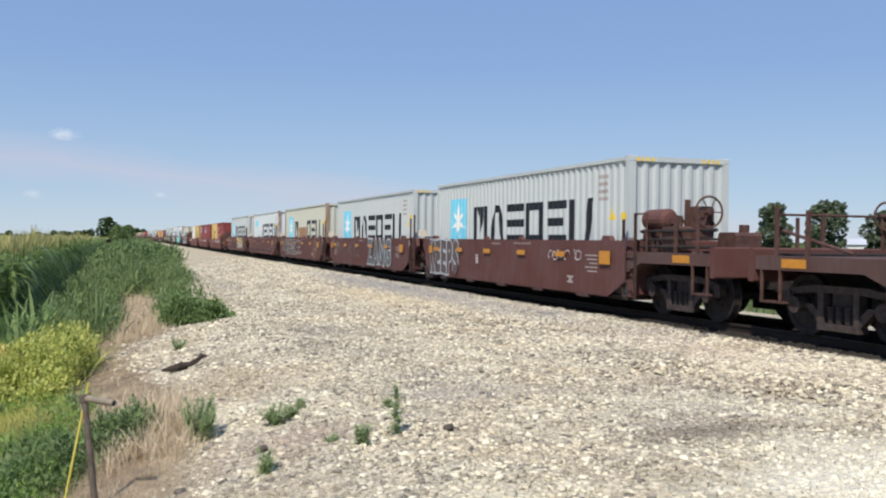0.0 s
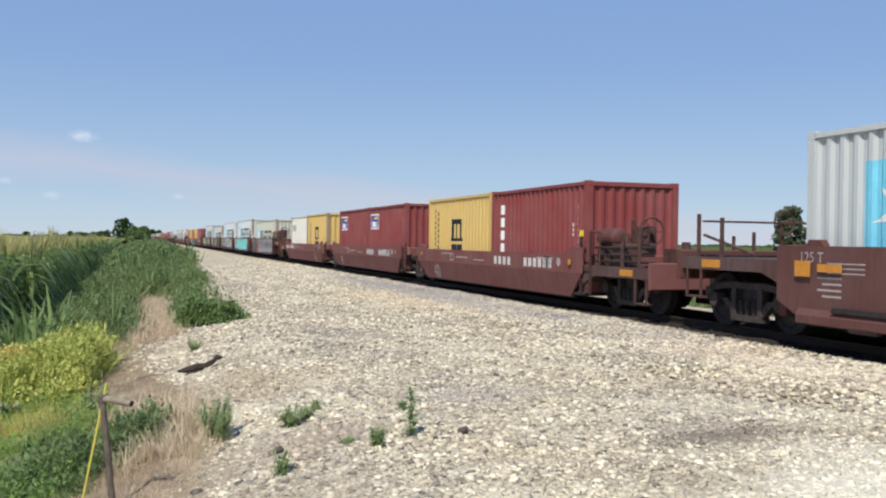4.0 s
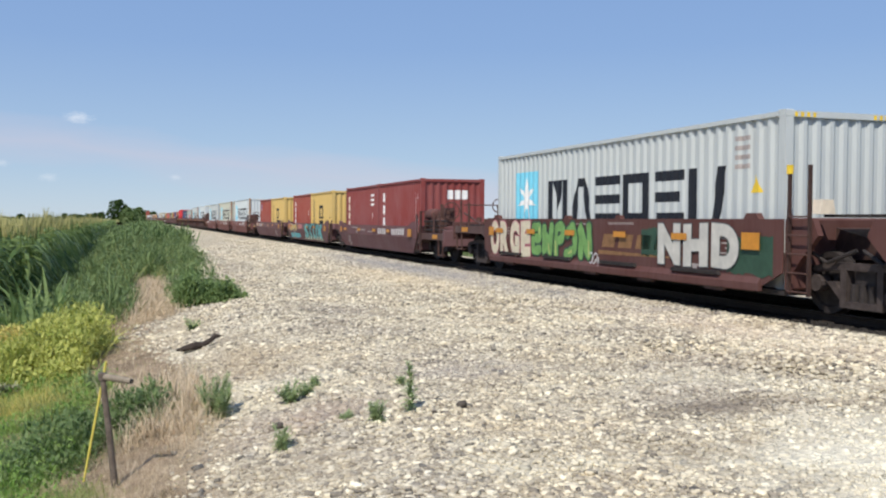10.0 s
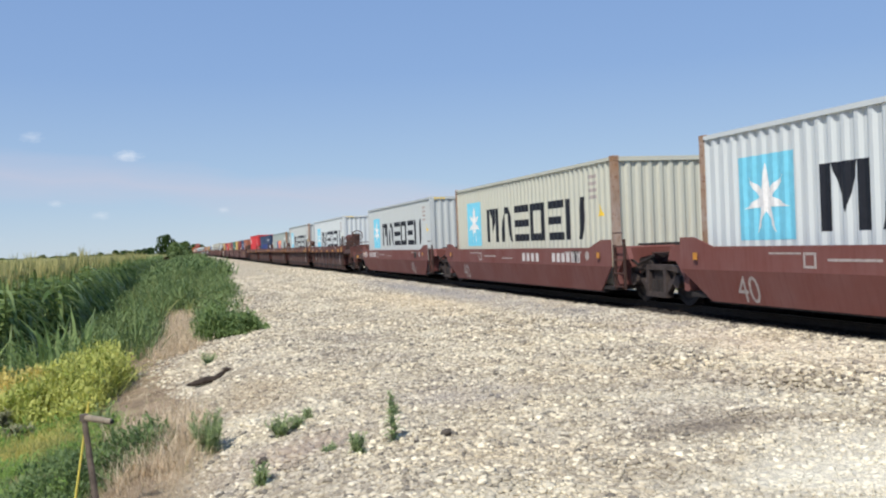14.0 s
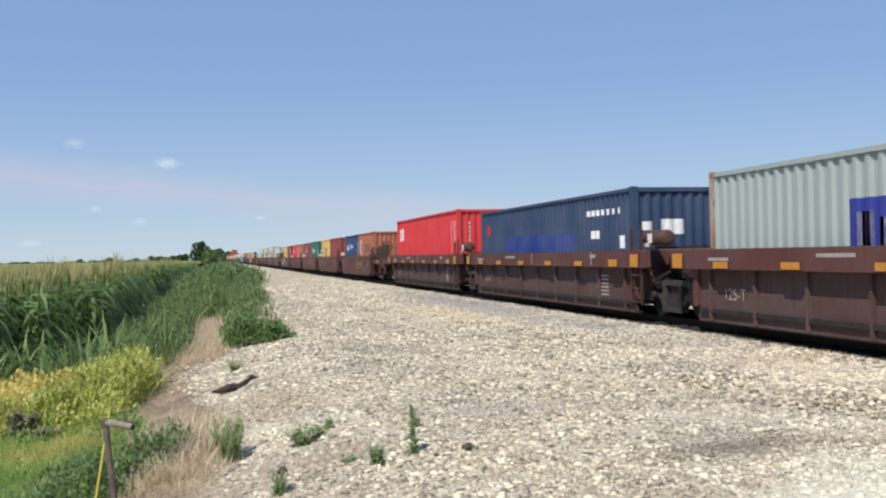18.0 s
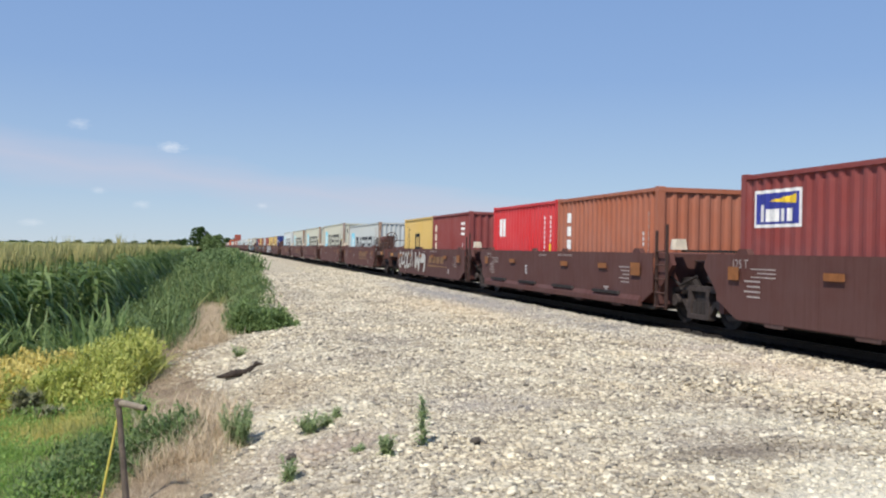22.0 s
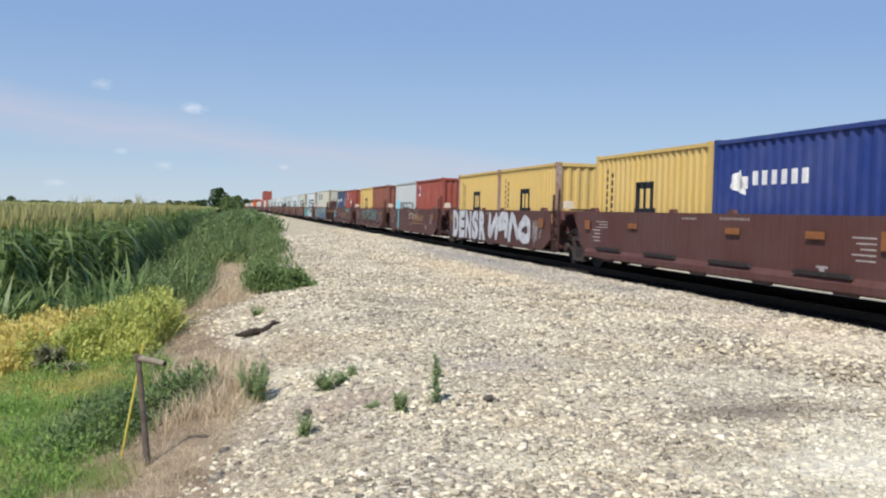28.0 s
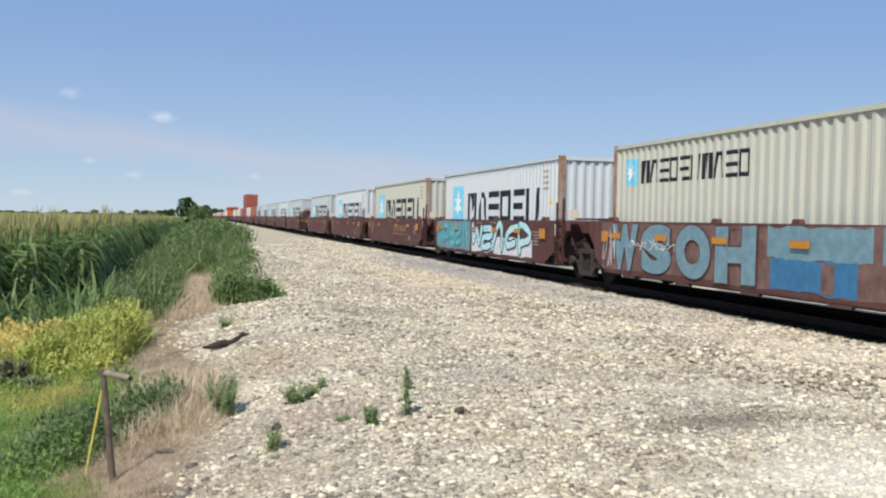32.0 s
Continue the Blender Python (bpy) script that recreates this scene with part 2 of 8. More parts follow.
def ground_material():
    m, nt, b = nodes_of("ground_gravel_and_soil")
    g = nt.nodes.new("ShaderNodeNewGeometry")
    pos = g.outputs["Position"]
    sep = nt.nodes.new("ShaderNodeSeparateXYZ")
    nt.links.new(pos, sep.inputs[0])
    big = noise_node(nt, 0.45, 4, 0.6, pos)
    mid = noise_node(nt, 3.0, 4, 0.6, pos)
    vor = nt.nodes.new("ShaderNodeTexVoronoi")
    vor.inputs["Scale"].default_value = 34.0
    nt.links.new(pos, vor.inputs["Vector"])
    stone = ramp_node(nt, vor.outputs["Color"], (0.1, (0.22, 0.19, 0.155)), (0.5, (0.52, 0.47, 0.385)), (0.9, (0.84, 0.785, 0.66)))
    tint = ramp_node(nt, big.outputs[0], (0.34, (0.70, 0.66, 0.64)), (0.5, (1, 0.96, 0.88)), (0.66, (1.0, 0.91, 0.77)))
    gravel = mix_node(nt, 0.8, stone.outputs[0], tint.outputs[0], "MULTIPLY")
    gravel = mix_node(nt, 1.0, gravel, (1.0, 0.975, 0.90), "MULTIPLY")
    dust = ramp_node(nt, mid.outputs[0], (0.4, (0, 0, 0)), (0.75, (0.6, 0.6, 0.6)))
    gravel = mix_node(nt, dust.outputs[0], gravel, (0.50, 0.45, 0.36))
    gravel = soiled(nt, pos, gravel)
    soil = ramp_node(nt, mid.outputs[0], (0.3, (0.17, 0.125, 0.08)), (0.7, (0.38, 0.285, 0.19)))
    # the gravel ends where the bank falls away
    xs = nt.nodes.new("ShaderNodeMath")
    xs.operation = "MULTIPLY_ADD"
    nt.links.new(big.outputs[0], xs.inputs[0])
    xs.inputs[1].default_value = 1.6
    nt.links.new(sep.outputs[0], xs.inputs[2])
    left = nt.nodes.new("ShaderNodeMapRange")
    left.inputs[1].default_value, left.inputs[2].default_value = 1.1, 1.6
    # the bank turns away near the viewer, and comes in further off
    turn = nt.nodes.new("ShaderNodeMapRange")
    turn.inputs[1].default_value, turn.inputs[2].default_value, turn.inputs[3].default_value, turn.inputs[4].default_value = 0.0, 6.0, 2.6, 0.0
    nt.links.new(sep.outputs[1], turn.inputs[0])
    come = nt.nodes.new("ShaderNodeMapRange")
    come.inputs[1].default_value, come.inputs[2].default_value, come.inputs[3].default_value, come.inputs[4].default_value = 20.0, 60.0, 0.0, -2.4
    nt.links.new(sep.outputs[1], come.inputs[0])
    add1 = nt.nodes.new("ShaderNodeMath")
    add1.operation = "ADD"
    nt.links.new(turn.outputs[0], add1.inputs[0])
    nt.links.new(come.outputs[0], add1.inputs[1])
    add2 = nt.nodes.new("ShaderNodeMath")
    add2.operation = "ADD"
    nt.links.new(add1.outputs[0], add2.inputs[0])
    nt.links.new(xs.outputs[0], add2.inputs[1])
    nt.links.new(add2.outputs[0], left.inputs[0])
    right = nt.nodes.new("ShaderNodeMapRange")
    right.inputs[1].default_value, right.inputs[2].default_value = 17.5, 16.0
    nt.links.new(sep.outputs[0], right.inputs[0])
    both = nt.nodes.new("ShaderNodeMath")
    both.operation = "MULTIPLY"
    nt.links.new(left.outputs[0], both.inputs[0])
    nt.links.new(right.outputs[0], both.inputs[1])
    field = ramp_node(nt, big.outputs[0], (0.3, (0.05, 0.075, 0.02)), (0.7, (0.12, 0.15, 0.045)))
    far = nt.nodes.new("ShaderNodeMapRange")
    far.inputs[1].default_value, far.inputs[2].default_value = 19.0, 24.0
    nt.links.new(sep.outputs[0], far.inputs[0])
    base = mix_node(nt, far.outputs[0], soil.outputs[0], field.outputs[0])
    nt.links.new(mix_node(nt, both.outputs[0], base, gravel), b.inputs["Base Color"])
    b.inputs["Roughness"].default_value, b.inputs["Specular IOR Level"].default_value = 0.95, 0.06
    nt.links.new(bump_node(nt, vor.outputs["Distance"], 0.8, 0.03), b.inputs["Normal"])
    return m


def stone_material():
    m, nt, b = nodes_of("limestone_ballast")
    g = nt.nodes.new("ShaderNodeNewGeometry")
    pos = g.outputs["Position"]
    big = noise_node(nt, 0.45, 4, 0.6, pos)
    fine = noise_node(nt, 30.0, 3, 0.6, pos)
    c = ramp_node(nt, g.outputs["Random Per Island"], (0.0, (0.06, 0.052, 0.046)), (0.17, (0.26, 0.23, 0.19)), (0.5, (0.49, 0.445, 0.362)), (0.82, (0.71, 0.66, 0.545)), (1.0, (0.97, 0.925, 0.79)))
    tint = ramp_node(nt, big.outputs[0], (0.34, (0.70, 0.66, 0.64)), (0.5, (1, 0.96, 0.88)), (0.66, (1.0, 0.91, 0.77)))
    c = mix_node(nt, 0.8, c.outputs[0], tint.outputs[0], "MULTIPLY")
    c = mix_node(nt, 1.0, c, (1.0, 0.975, 0.90), "MULTIPLY")
    c = mix_node(nt, 0.16, c, ramp_node(nt, fine.outputs[0], (0.3, (0.3, 0.28, 0.25)), (0.7, (0.8, 0.78, 0.7))).outputs[0])
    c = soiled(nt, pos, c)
    nt.links.new(c, b.inputs["Base Color"])
    b.inputs["Roughness"].default_value, b.inputs["Specular IOR Level"].default_value = 0.9, 0.1
    return m


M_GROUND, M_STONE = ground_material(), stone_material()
M_WELL = paint("brown_car_paint", (0.114, 0.044, 0.035), 0.6, 0.12, 0.2, (0.06, 0.03, 0.02), 0.05)
M_WELL_B = paint("dark_brown_car_paint", (0.105, 0.043, 0.035), 0.6, 0.15, 0.2, (0.05, 0.028, 0.02), 0.04)
M_WELL_N = paint("faded_red_car_paint", (0.185, 0.066, 0.054), 0.65, 0.12, 0.2, (0.08, 0.03, 0.02), 0.06)
M_WELL_M = paint("faded_maroon_car_paint", (0.15, 0.070, 0.068), 0.65, 0.12, 0.2, (0.08, 0.03, 0.02), 0.06)
M_DULL = paint("sooty_brown_car_paint", (0.096, 0.053, 0.045), 0.65, 0.2, 0.3, (0.03, 0.02, 0.017), 0.06)
M_IRON = plain("grimy_cast_iron", (0.034, 0.028, 0.026), 0.75, 0.0, 0.4, 8)
M_FRAME = plain("oily_cast_steel", (0.062, 0.048, 0.043), 0.75, 0.0, 0.4, 8)
M_IRON_B = plain("rusty_brown_iron", (0.095, 0.050, 0.040), 0.7, 0.0, 0.4, 8)
M_LADDER = plain("dark_brown_steel_bar", (0.060, 0.034, 0.028), 0.7, 0.0, 0.3, 8)
M_RAIL = plain("rusty_rail_steel", (0.035, 0.024, 0.018), 0.7, 0.1, 0.3, 6)
M_RAILTOP = plain("worn_rail_head", (0.07, 0.06, 0.055), 0.6, 0.6, 0.15, 6)
M_TIE = plain("creosoted_timber", (0.030, 0.023, 0.019), 0.9, 0.0, 0.45, 4)
M_ORANGE = plain("orange_reflective_tape", (0.56, 0.24, 0.035), 0.5, 0, 0.12, 8)
M_ORANGE_D = plain("faded_reflective_tape", (0.27, 0.105, 0.035), 0.6, 0, 0.2, 8)
M_YELLOW = plain("safety_yellow_paint", (0.85, 0.58, 0.05), 0.5, 0, 0.15, 8)
M_WHITE = plain("white_stencil_paint", (0.80, 0.79, 0.76), 0.6, 0, 0.12, 12)
M_PALE = plain("worn_pale_stencil", (0.40, 0.345, 0.315), 0.7, 0, 0.25, 12)
M_NUM = plain("weathered_number_paint", (0.64, 0.60, 0.56), 0.6, 0, 0.2, 12)
M_GOLD = plain("faded_gold_stencil", (0.235, 0.125, 0.055), 0.6, 0, 0.3, 10)
M_BLACK = plain("black_sign_paint", (0.018, 0.02, 0.026), 0.5, 0, 0.2, 8)
M_SKYBLUE = plain("sky_blue_sign_paint", (0.20, 0.60, 0.75), 0.5, 0, 0.08, 6)
M_CREAM = plain("cream_plastic", (0.72, 0.62, 0.48), 0.6, 0, 0.12, 6)
M_NAVY = plain("navy_sign_paint", (0.04, 0.05, 0.28), 0.5, 0, 0.12, 6)
M_SALMON = plain("salmon_sign_paint", (0.85, 0.33, 0.16), 0.5, 0, 0.12, 6)
M_REDSIGN = plain("red_sign_paint", (0.5, 0.03, 0.03), 0.5, 0, 0.12, 6)
M_PATCH = plain("tan_repair_primer", (0.33, 0.19, 0.10), 0.6, 0, 0.15, 3)
M_PATCHED = plain("grey_brown_overpaint", (0.13, 0.095, 0.095), 0.6, 0, 0.15, 4)
M_RUST = paint("rusty_corner_steel", (0.33, 0.19, 0.10), 0.75, 0.7, 0.45, (0.19, 0.07, 0.025), 0.5)
BOX = {
    "grey": paint("light_grey_container_paint", (0.525, 0.555, 0.535), 0.5, 0.09, 0.14),
    "pale": paint("pale_blue_grey_container_paint", (0.615, 0.655, 0.645), 0.5, 0.09, 0.13, (0.22, 0.12, 0.06)),
    "cream": paint("cream_grey_container_paint", (0.555, 0.555, 0.455), 0.55, 0.16, 0.2, (0.26, 0.13, 0.05), 0.08, (0.42, 0.33, 0.19)),
    "sage": paint("sage_grey_container_paint", (0.360, 0.414, 0.387), 0.55, 0.1, 0.15),
    "white": paint("worn_white_container_paint", (0.76, 0.74, 0.66), 0.55, 0.5, 0.42, (0.42, 0.32, 0.17), 0.08, (0.60, 0.47, 0.22), 1.6),
    "yellow": paint("mustard_container_paint", (0.66, 0.455, 0.145), 0.5, 0.24, 0.2, (0.24, 0.11, 0.035)),
    "maroon": paint("oxide_red_container_paint", (0.245, 0.052, 0.046), 0.5, 0.08, 0.15),
    "brick": paint("brick_red_container_paint", (0.32, 0.072, 0.048), 0.5, 0.08, 0.12),
    "orange": paint("rust_orange_container_paint", (0.39, 0.13, 0.07), 0.5, 0.1, 0.12),
    "umber": paint("red_brown_container_paint", (0.25, 0.085, 0.05), 0.5, 0.06, 0.12),
    "red": paint("bright_red_container_paint", (0.62, 0.035, 0.04), 0.45, 0.04, 0.1),
    "navy": paint("dark_blue_container_paint", (0.035, 0.06, 0.12), 0.5, 0.06, 0.12),
    "blue": paint("royal_blue_container_paint", (0.02, 0.045, 0.20), 0.5, 0.05, 0.12),
    "marine": paint("marine_blue_container_paint", (0.022, 0.055, 0.14), 0.5, 0.05, 0.12),
    "green": paint("dark_green_container_paint", (0.033, 0.145, 0.097), 0.5, 0.05, 0.1),
}
BOX_WORDS = {"grey": "light grey", "pale": "pale grey", "cream": "cream", "sage": "sage grey", "white": "worn white", "yellow": "mustard yellow", "maroon": "dark oxide red",
             "brick": "brick red", "orange": "rust orange", "umber": "red-brown", "red": "bright red", "navy": "dark blue", "blue": "royal blue", "marine": "marine blue", "green": "dark green"}

# ---- shape helpers ----


class Shape:
    """Collects boxes, prisms and tubes into one mesh."""

    def __init__(self):
        self.v, self.f = [], []

    def add(self, v, f):
        n = len(self.v)
        self.v += [tuple(p) for p in v]
        self.f += [tuple(i + n for i in q) for q in f]
        return self

    def box(self, x0, x1, y0, y1, z0, z1, c=0.0):
        """A box whose eight corners are cut by c."""
        if c <= 0:
            return self.add([(x, y, z) for z in (z0, z1) for y in (y0, y1) for x in (x0, x1)],
                            [(0, 2, 3, 1), (4, 5, 7, 6), (0, 1, 5, 4), (2, 6, 7, 3), (0, 4, 6, 2), (1, 3, 7, 5)])
        poly = [(y0 + c, z0), (y1 - c, z0), (y1, z0 + c), (y1, z1 - c), (y1 - c, z1), (y0 + c, z1), (y0, z1 - c), (y0, z0 + c)]
        return self.prism(poly, "x", x0, x1)

    def prism(self, poly, axis, lo, hi):
        """poly in the two other axes (x: yz, y: xz, z: xy), drawn out along axis."""
        n = len(poly)
        put = {"x": lambda a, b, d: (d, a, b), "y": lambda a, b, d: (a, d, b), "z": lambda a, b, d: (a, b, d)}[axis]
        area = sum(poly[i][0] * poly[(i + 1) % n][1] - poly[(i + 1) % n][0] * poly[i][1] for i in range(n))
        if (area > 0) == (axis == "y"):
            poly = poly[::-1]
        v = [put(a, b, lo) for a, b in poly] + [put(a, b, hi) for a, b in poly]
        f = [tuple(range(n))[::-1], tuple(range(n, 2 * n))] + [(i, (i + 1) % n, n + (i + 1) % n, n + i) for i in range(n)]
        return self.add(v, f)

    def tube(self, p, q, r, n=8, r2=None):
        p, q = Vector(p), Vector(q)
        d = (q - p).normalized()
        a = d.orthogonal().normalized()
        b = d.cross(a)
        r2 = r if r2 is None else r2
        ring = [(math.cos(k * math.tau / n), math.sin(k * math.tau / n)) for k in range(n)]
        v = [p + (a * c + b * s) * r for c, s in ring] + [q + (a * c + b * s) * r2 for c, s in ring]
        f = [tuple(range(n))[::-1], tuple(range(n, 2 * n))] + [(i, (i + 1) % n, n + (i + 1) % n, n + i) for i in range(n)]
        return self.add(v, f)

    def ring(self, c, axis, r, t, n=20, m=6):
        """A round hoop of tube radius t."""
        c = Vector(c)
        u, w = {"x": (Vector((0, 1, 0)), Vector((0, 0, 1))), "y": (Vector((1, 0, 0)), Vector((0, 0, 1))), "z": (Vector((1, 0, 0)), Vector((0, 1, 0)))}[axis]
        k = u.cross(w)
        v, f = [], []
        for i in range(n):
            a = i * math.tau / n
            d = u * math.cos(a) + w * math.sin(a)
            for j in range(m):
                b = j * math.tau / m
                v.append(c + d * (r + t * math.cos(b)) + k * t * math.sin(b))
        for i in range(n):
            for j in range(m):
                f.append((i * m + j, ((i + 1) % n) * m + j, ((i + 1) % n) * m + (j + 1) % m, i * m + (j + 1) % m))
        return self.add(v, f)

    def lathe(self, prof, axis_pt, n=20):
        """prof: (x, r) pairs, turned about the x axis through axis_pt."""
        cx, cy, cz = axis_pt
        v, f = [], []
        for x, r in prof:
            for k in range(n):
                a = k * math.tau / n
                v.append((cx + x, cy + r * math.cos(a), cz + r * math.sin(a)))
        for i in range(len(prof) - 1):
            for k in range(n):
                f.append((i * n + k, (i + 1) * n + k, (i + 1) * n + (k + 1) % n, i * n + (k + 1) % n))
        f.append(tuple(range(n)))
        f.append(tuple(range((len(prof) - 1) * n, len(prof) * n))[::-1])
        return self.add(v, f)

    def mesh(self, name, mat):
        me = bpy.data.meshes.new(name)
        me.from_pydata(self.v, [], self.f)
        me.materials.append(mat)
        me.update()
        return me


MESHES = {}


def part(name, shape, mat, parent=None, label="", at=(0, 0, 0), key=None):
    """Links one mesh object, under its thing or part. Alike pieces (same key) share their mesh."""
    k = (key, mat.name) if key else None
    me = MESHES.get(k) if k else None
    if me is None:
        sh = shape() if callable(shape) else shape
        me = sh.mesh(name, mat)
        if k:
            MESHES[k] = me
    ob = new(name, me)
    ob.location = at
    if parent is not None:
        ob.parent = parent
    if label:
        ob["label"] = label
    return ob


def small(*args, **kw):
    """A part of marks too small to pick apart."""
    return tagged(part(*args, **kw), kind="stuff")


def smooth(ob):
    ob.data.polygons.foreach_set("use_smooth", [True] * len(ob.data.polygons))
    return ob


def soup(name, verts, faces, mat):
    """A large mesh straight from arrays; faces all of one size."""
    me = bpy.data.meshes.new(name)
    verts, faces = np.asarray(verts, np.float32), np.asarray(faces, np.int32)
    n, k = faces.shape
    me.vertices.add(len(verts))
    me.vertices.foreach_set("co", verts.ravel())
    me.loops.add(n * k)
    me.loops.foreach_set("vertex_index", faces.ravel())
    me.polygons.add(n)
    me.polygons.foreach_set("loop_start", np.arange(0, n * k, k, dtype=np.int32))
    me.polygons.foreach_set("loop_total", np.full(n, k, np.int32))
    me.materials.append(mat)
    me.update(calc_edges=True)
    me.validate()
    return new(name, me)


def scatter(base_v, base_f, pos, rot, size, tilt=None):
    """Copies of one small shape, as arrays: pos (n,3), rot (n,) about z, size (n,) or (n,3)."""
    bv, bf = np.asarray(base_v, float), np.asarray(base_f)
    n, m = len(pos), len(bv)
    size = np.asarray(size, float)
    size = size[:, None] * np.ones(3) if size.ndim == 1 else size
    v = bv[None] * size[:, None, :]
    if tilt is not None:
        c, s = np.cos(tilt)[:, None], np.sin(tilt)[:, None]
        v = np.stack([v[..., 0], v[..., 1] * c - v[..., 2] * s, v[..., 1] * s + v[..., 2] * c], -1)
    c, s = np.cos(rot)[:, None], np.sin(rot)[:, None]
    v = np.stack([v[..., 0] * c - v[..., 1] * s, v[..., 0] * s + v[..., 1] * c, v[..., 2]], -1) + pos[:, None, :]
    return v.reshape(-1, 3), (bf[None] + (np.arange(n) * m)[:, None, None]).reshape(-1, bf.shape[1])


# ---- ground ----
TRACK_X, RAIL_Z = 11.11, 0.20
GX = [-3000, -300, -60, -6, -3.5, -1.6, -0.3, 0.7, 1.6, 2.4, 5.0, 9.0, 9.7, 10.2, 12.0, 12.6, 15.0, 17.5, 20.0, 300, 3000]
GZ = [-1.6, -1.6, -1.5, -1.40, -1.25, -0.95, -0.62, -0.36, -0.16, -0.07, -0.05, -0.03, 0.02, 0.03, 0.03, 0.02, -0.1, -0.6, -0.9, -1.0, -1.0]


def ground_z(x, y):
    """Height of the ground: gravel bench, bank down to the field, ballast; the bank turns away near the viewer."""
    back = np.interp(y, [-12, 0, 6.5], [6.0, 2.6, 0.0])
    back = back * np.clip((9.0 - np.asarray(x, float)) / 6.0, 0, 1)
    return np.interp(x + back, GX, GZ)


def rough_z(x, y):
    """Small unevenness of the gravel."""
    return 0.018 * np.sin(1.7 * x + 0.6 * y) + 0.014 * np.sin(2.9 * y - 1.1 * x) + 0.01 * np.sin(5.1 * x + 3.3 * y)


def make_ground():
    xs = np.unique(np.concatenate([np.array(GX, float), np.linspace(-8, 20, 113), np.linspace(-60, -8, 27), -np.geomspace(60, 3000, 14), np.geomspace(20, 3000, 24)]))
    ys = np.unique(np.concatenate([np.linspace(-12, 40, 157), np.geomspace(40, 4500, 70), -np.geomspace(12, 400, 14)]))
    X, Y = np.meshgrid(xs, ys)
    near = np.clip(1 - np.abs(Y - 10) / 60, 0, 1) * np.clip((9.6 - X) / 1, 0, 1) * np.clip((X + 6) / 2, 0, 1)
    Z = ground_z(X, Y) + rough_z(X, Y) * near
    v = np.stack([X, Y, Z], -1).reshape(-1, 3)
    nx, ny = len(xs), len(ys)
    i = (np.arange(ny - 1)[:, None] * nx + np.arange(nx - 1)[None]).ravel()
    ob = soup("ground", v, np.stack([i, i + 1, i + nx + 1, i + nx], 1), M_GROUND)
    smooth(ob)
    return tagged(ob, "pale crushed limestone and soil beside a railway line", "ground", kind="structure")


make_ground()

# ---- track ----
GAUGE = 1.435
rail_prof = [(-0.075, -0.17), (0.075, -0.17), (0.075, -0.155), (0.012, -0.13), (0.010, -0.045), (0.037, -0.035), (0.037, -0.004), (-0.037, -0.004), (-0.037, -0.035), (-0.010, -0.045), (-0.012, -0.13), (-0.075, -0.155)]


def make_track():
    track = tagged(new("railway_track"), "single railway track with steel rails on timber sleepers", "track", kind="structure")
    track.location = (TRACK_X, 0, RAIL_Z)
    for side in (-1, 1):
        x = side * (GAUGE / 2 + 0.036)
        part("rail", lambda: Shape().prism([(a, b) for a, b in rail_prof], "y", -700, 1700), M_RAIL, track, at=(x, 0, 0), key="rail")
        part("rail_head", lambda: Shape().box(-0.034, 0.034, -700, 1700, -0.005, 0.0), M_RAILTOP, track, "bright worn running surface of the rail", at=(x, 0, 0), key="rail_head")
    rng = random.Random(5)
    for k in range(100):
        y = -8 + k * 0.51 + rng.uniform(-0.03, 0.03)
        part("sleeper", lambda: Shape().box(-1.3, 1.3, -0.115, 0.115, -0.34, -0.172, 0.012), M_TIE, track, at=(rng.uniform(-0.04, 0.04), y, rng.uniform(-0.01, 0.004)), key="sleeper%d" % (k % 3))
        for side in (-1, 1):
            part("tie_plate", lambda: Shape().box(-0.17, 0.17, -0.09, 0.09, -0.172, -0.158), M_RAIL, track, at=(side * (GAUGE / 2 + 0.036), y, 0), key="tie_plate")
    rest = Shape()
    for k in range(700):
        y = 43.1 + k * 0.51
        rest.box(-1.3, 1.3, y - 0.115, y + 0.115, -0.34, -0.172)
    tagged(part("distant_sleepers", rest, M_TIE, track), kind="stuff")


make_track()

# ---- containers ----
PITCH, DEPTH, INSET = 0.282, 0.040, 0.022


def ribs(lo, hi, pitch):
    """Trapezoid corrugation: breakpoints (place, depth) from lo to hi."""
    n = max(1, round((hi - lo) / pitch))
    p = (hi - lo) / n
    out = [(lo, 0.0)]
    for k in range(n):
        a = lo + k * p
        out += [(a + 0.14 * p, 0.0), (a + 0.36 * p, DEPTH), (a + 0.64 * p, DEPTH), (a + 0.86 * p, 0.0)]
    return out + [(hi, 0.0)]


def ribbed(pts, z0, z1):
    """A corrugated sheet in the plane x = 0, facing -x, with a back 3 mm behind."""
    s = Shape()
    v = [(d, y, z) for y, d in pts for z in (z0, z1)]
    f = [(2 * i, 2 * i + 1, 2 * i + 3, 2 * i + 2) for i in range(len(pts) - 1)]
    s.add(v, f)
    s.add([(x + 0.004, y, z) for x, y, z in v], [q[::-1] for q in f])
    return s


def clip(poly, lo, hi):
    for sign, lim in ((1, lo), (-1, hi)):
        out = []
        for i, a in enumerate(poly):
            b = poly[(i + 1) % len(poly)]
            da, db = sign * (a[0] - lim), sign * (b[0] - lim)
            if da >= 0:
                out.append(a)
            if (da > 0) != (db > 0) and abs(da - db) > 1e-12:
                t = da / (da - db)
                out.append((a[0] + (b[0] - a[0]) * t, a[1] + (b[1] - a[1]) * t))
        poly = out
        if len(poly) < 3:
            return []
    return poly


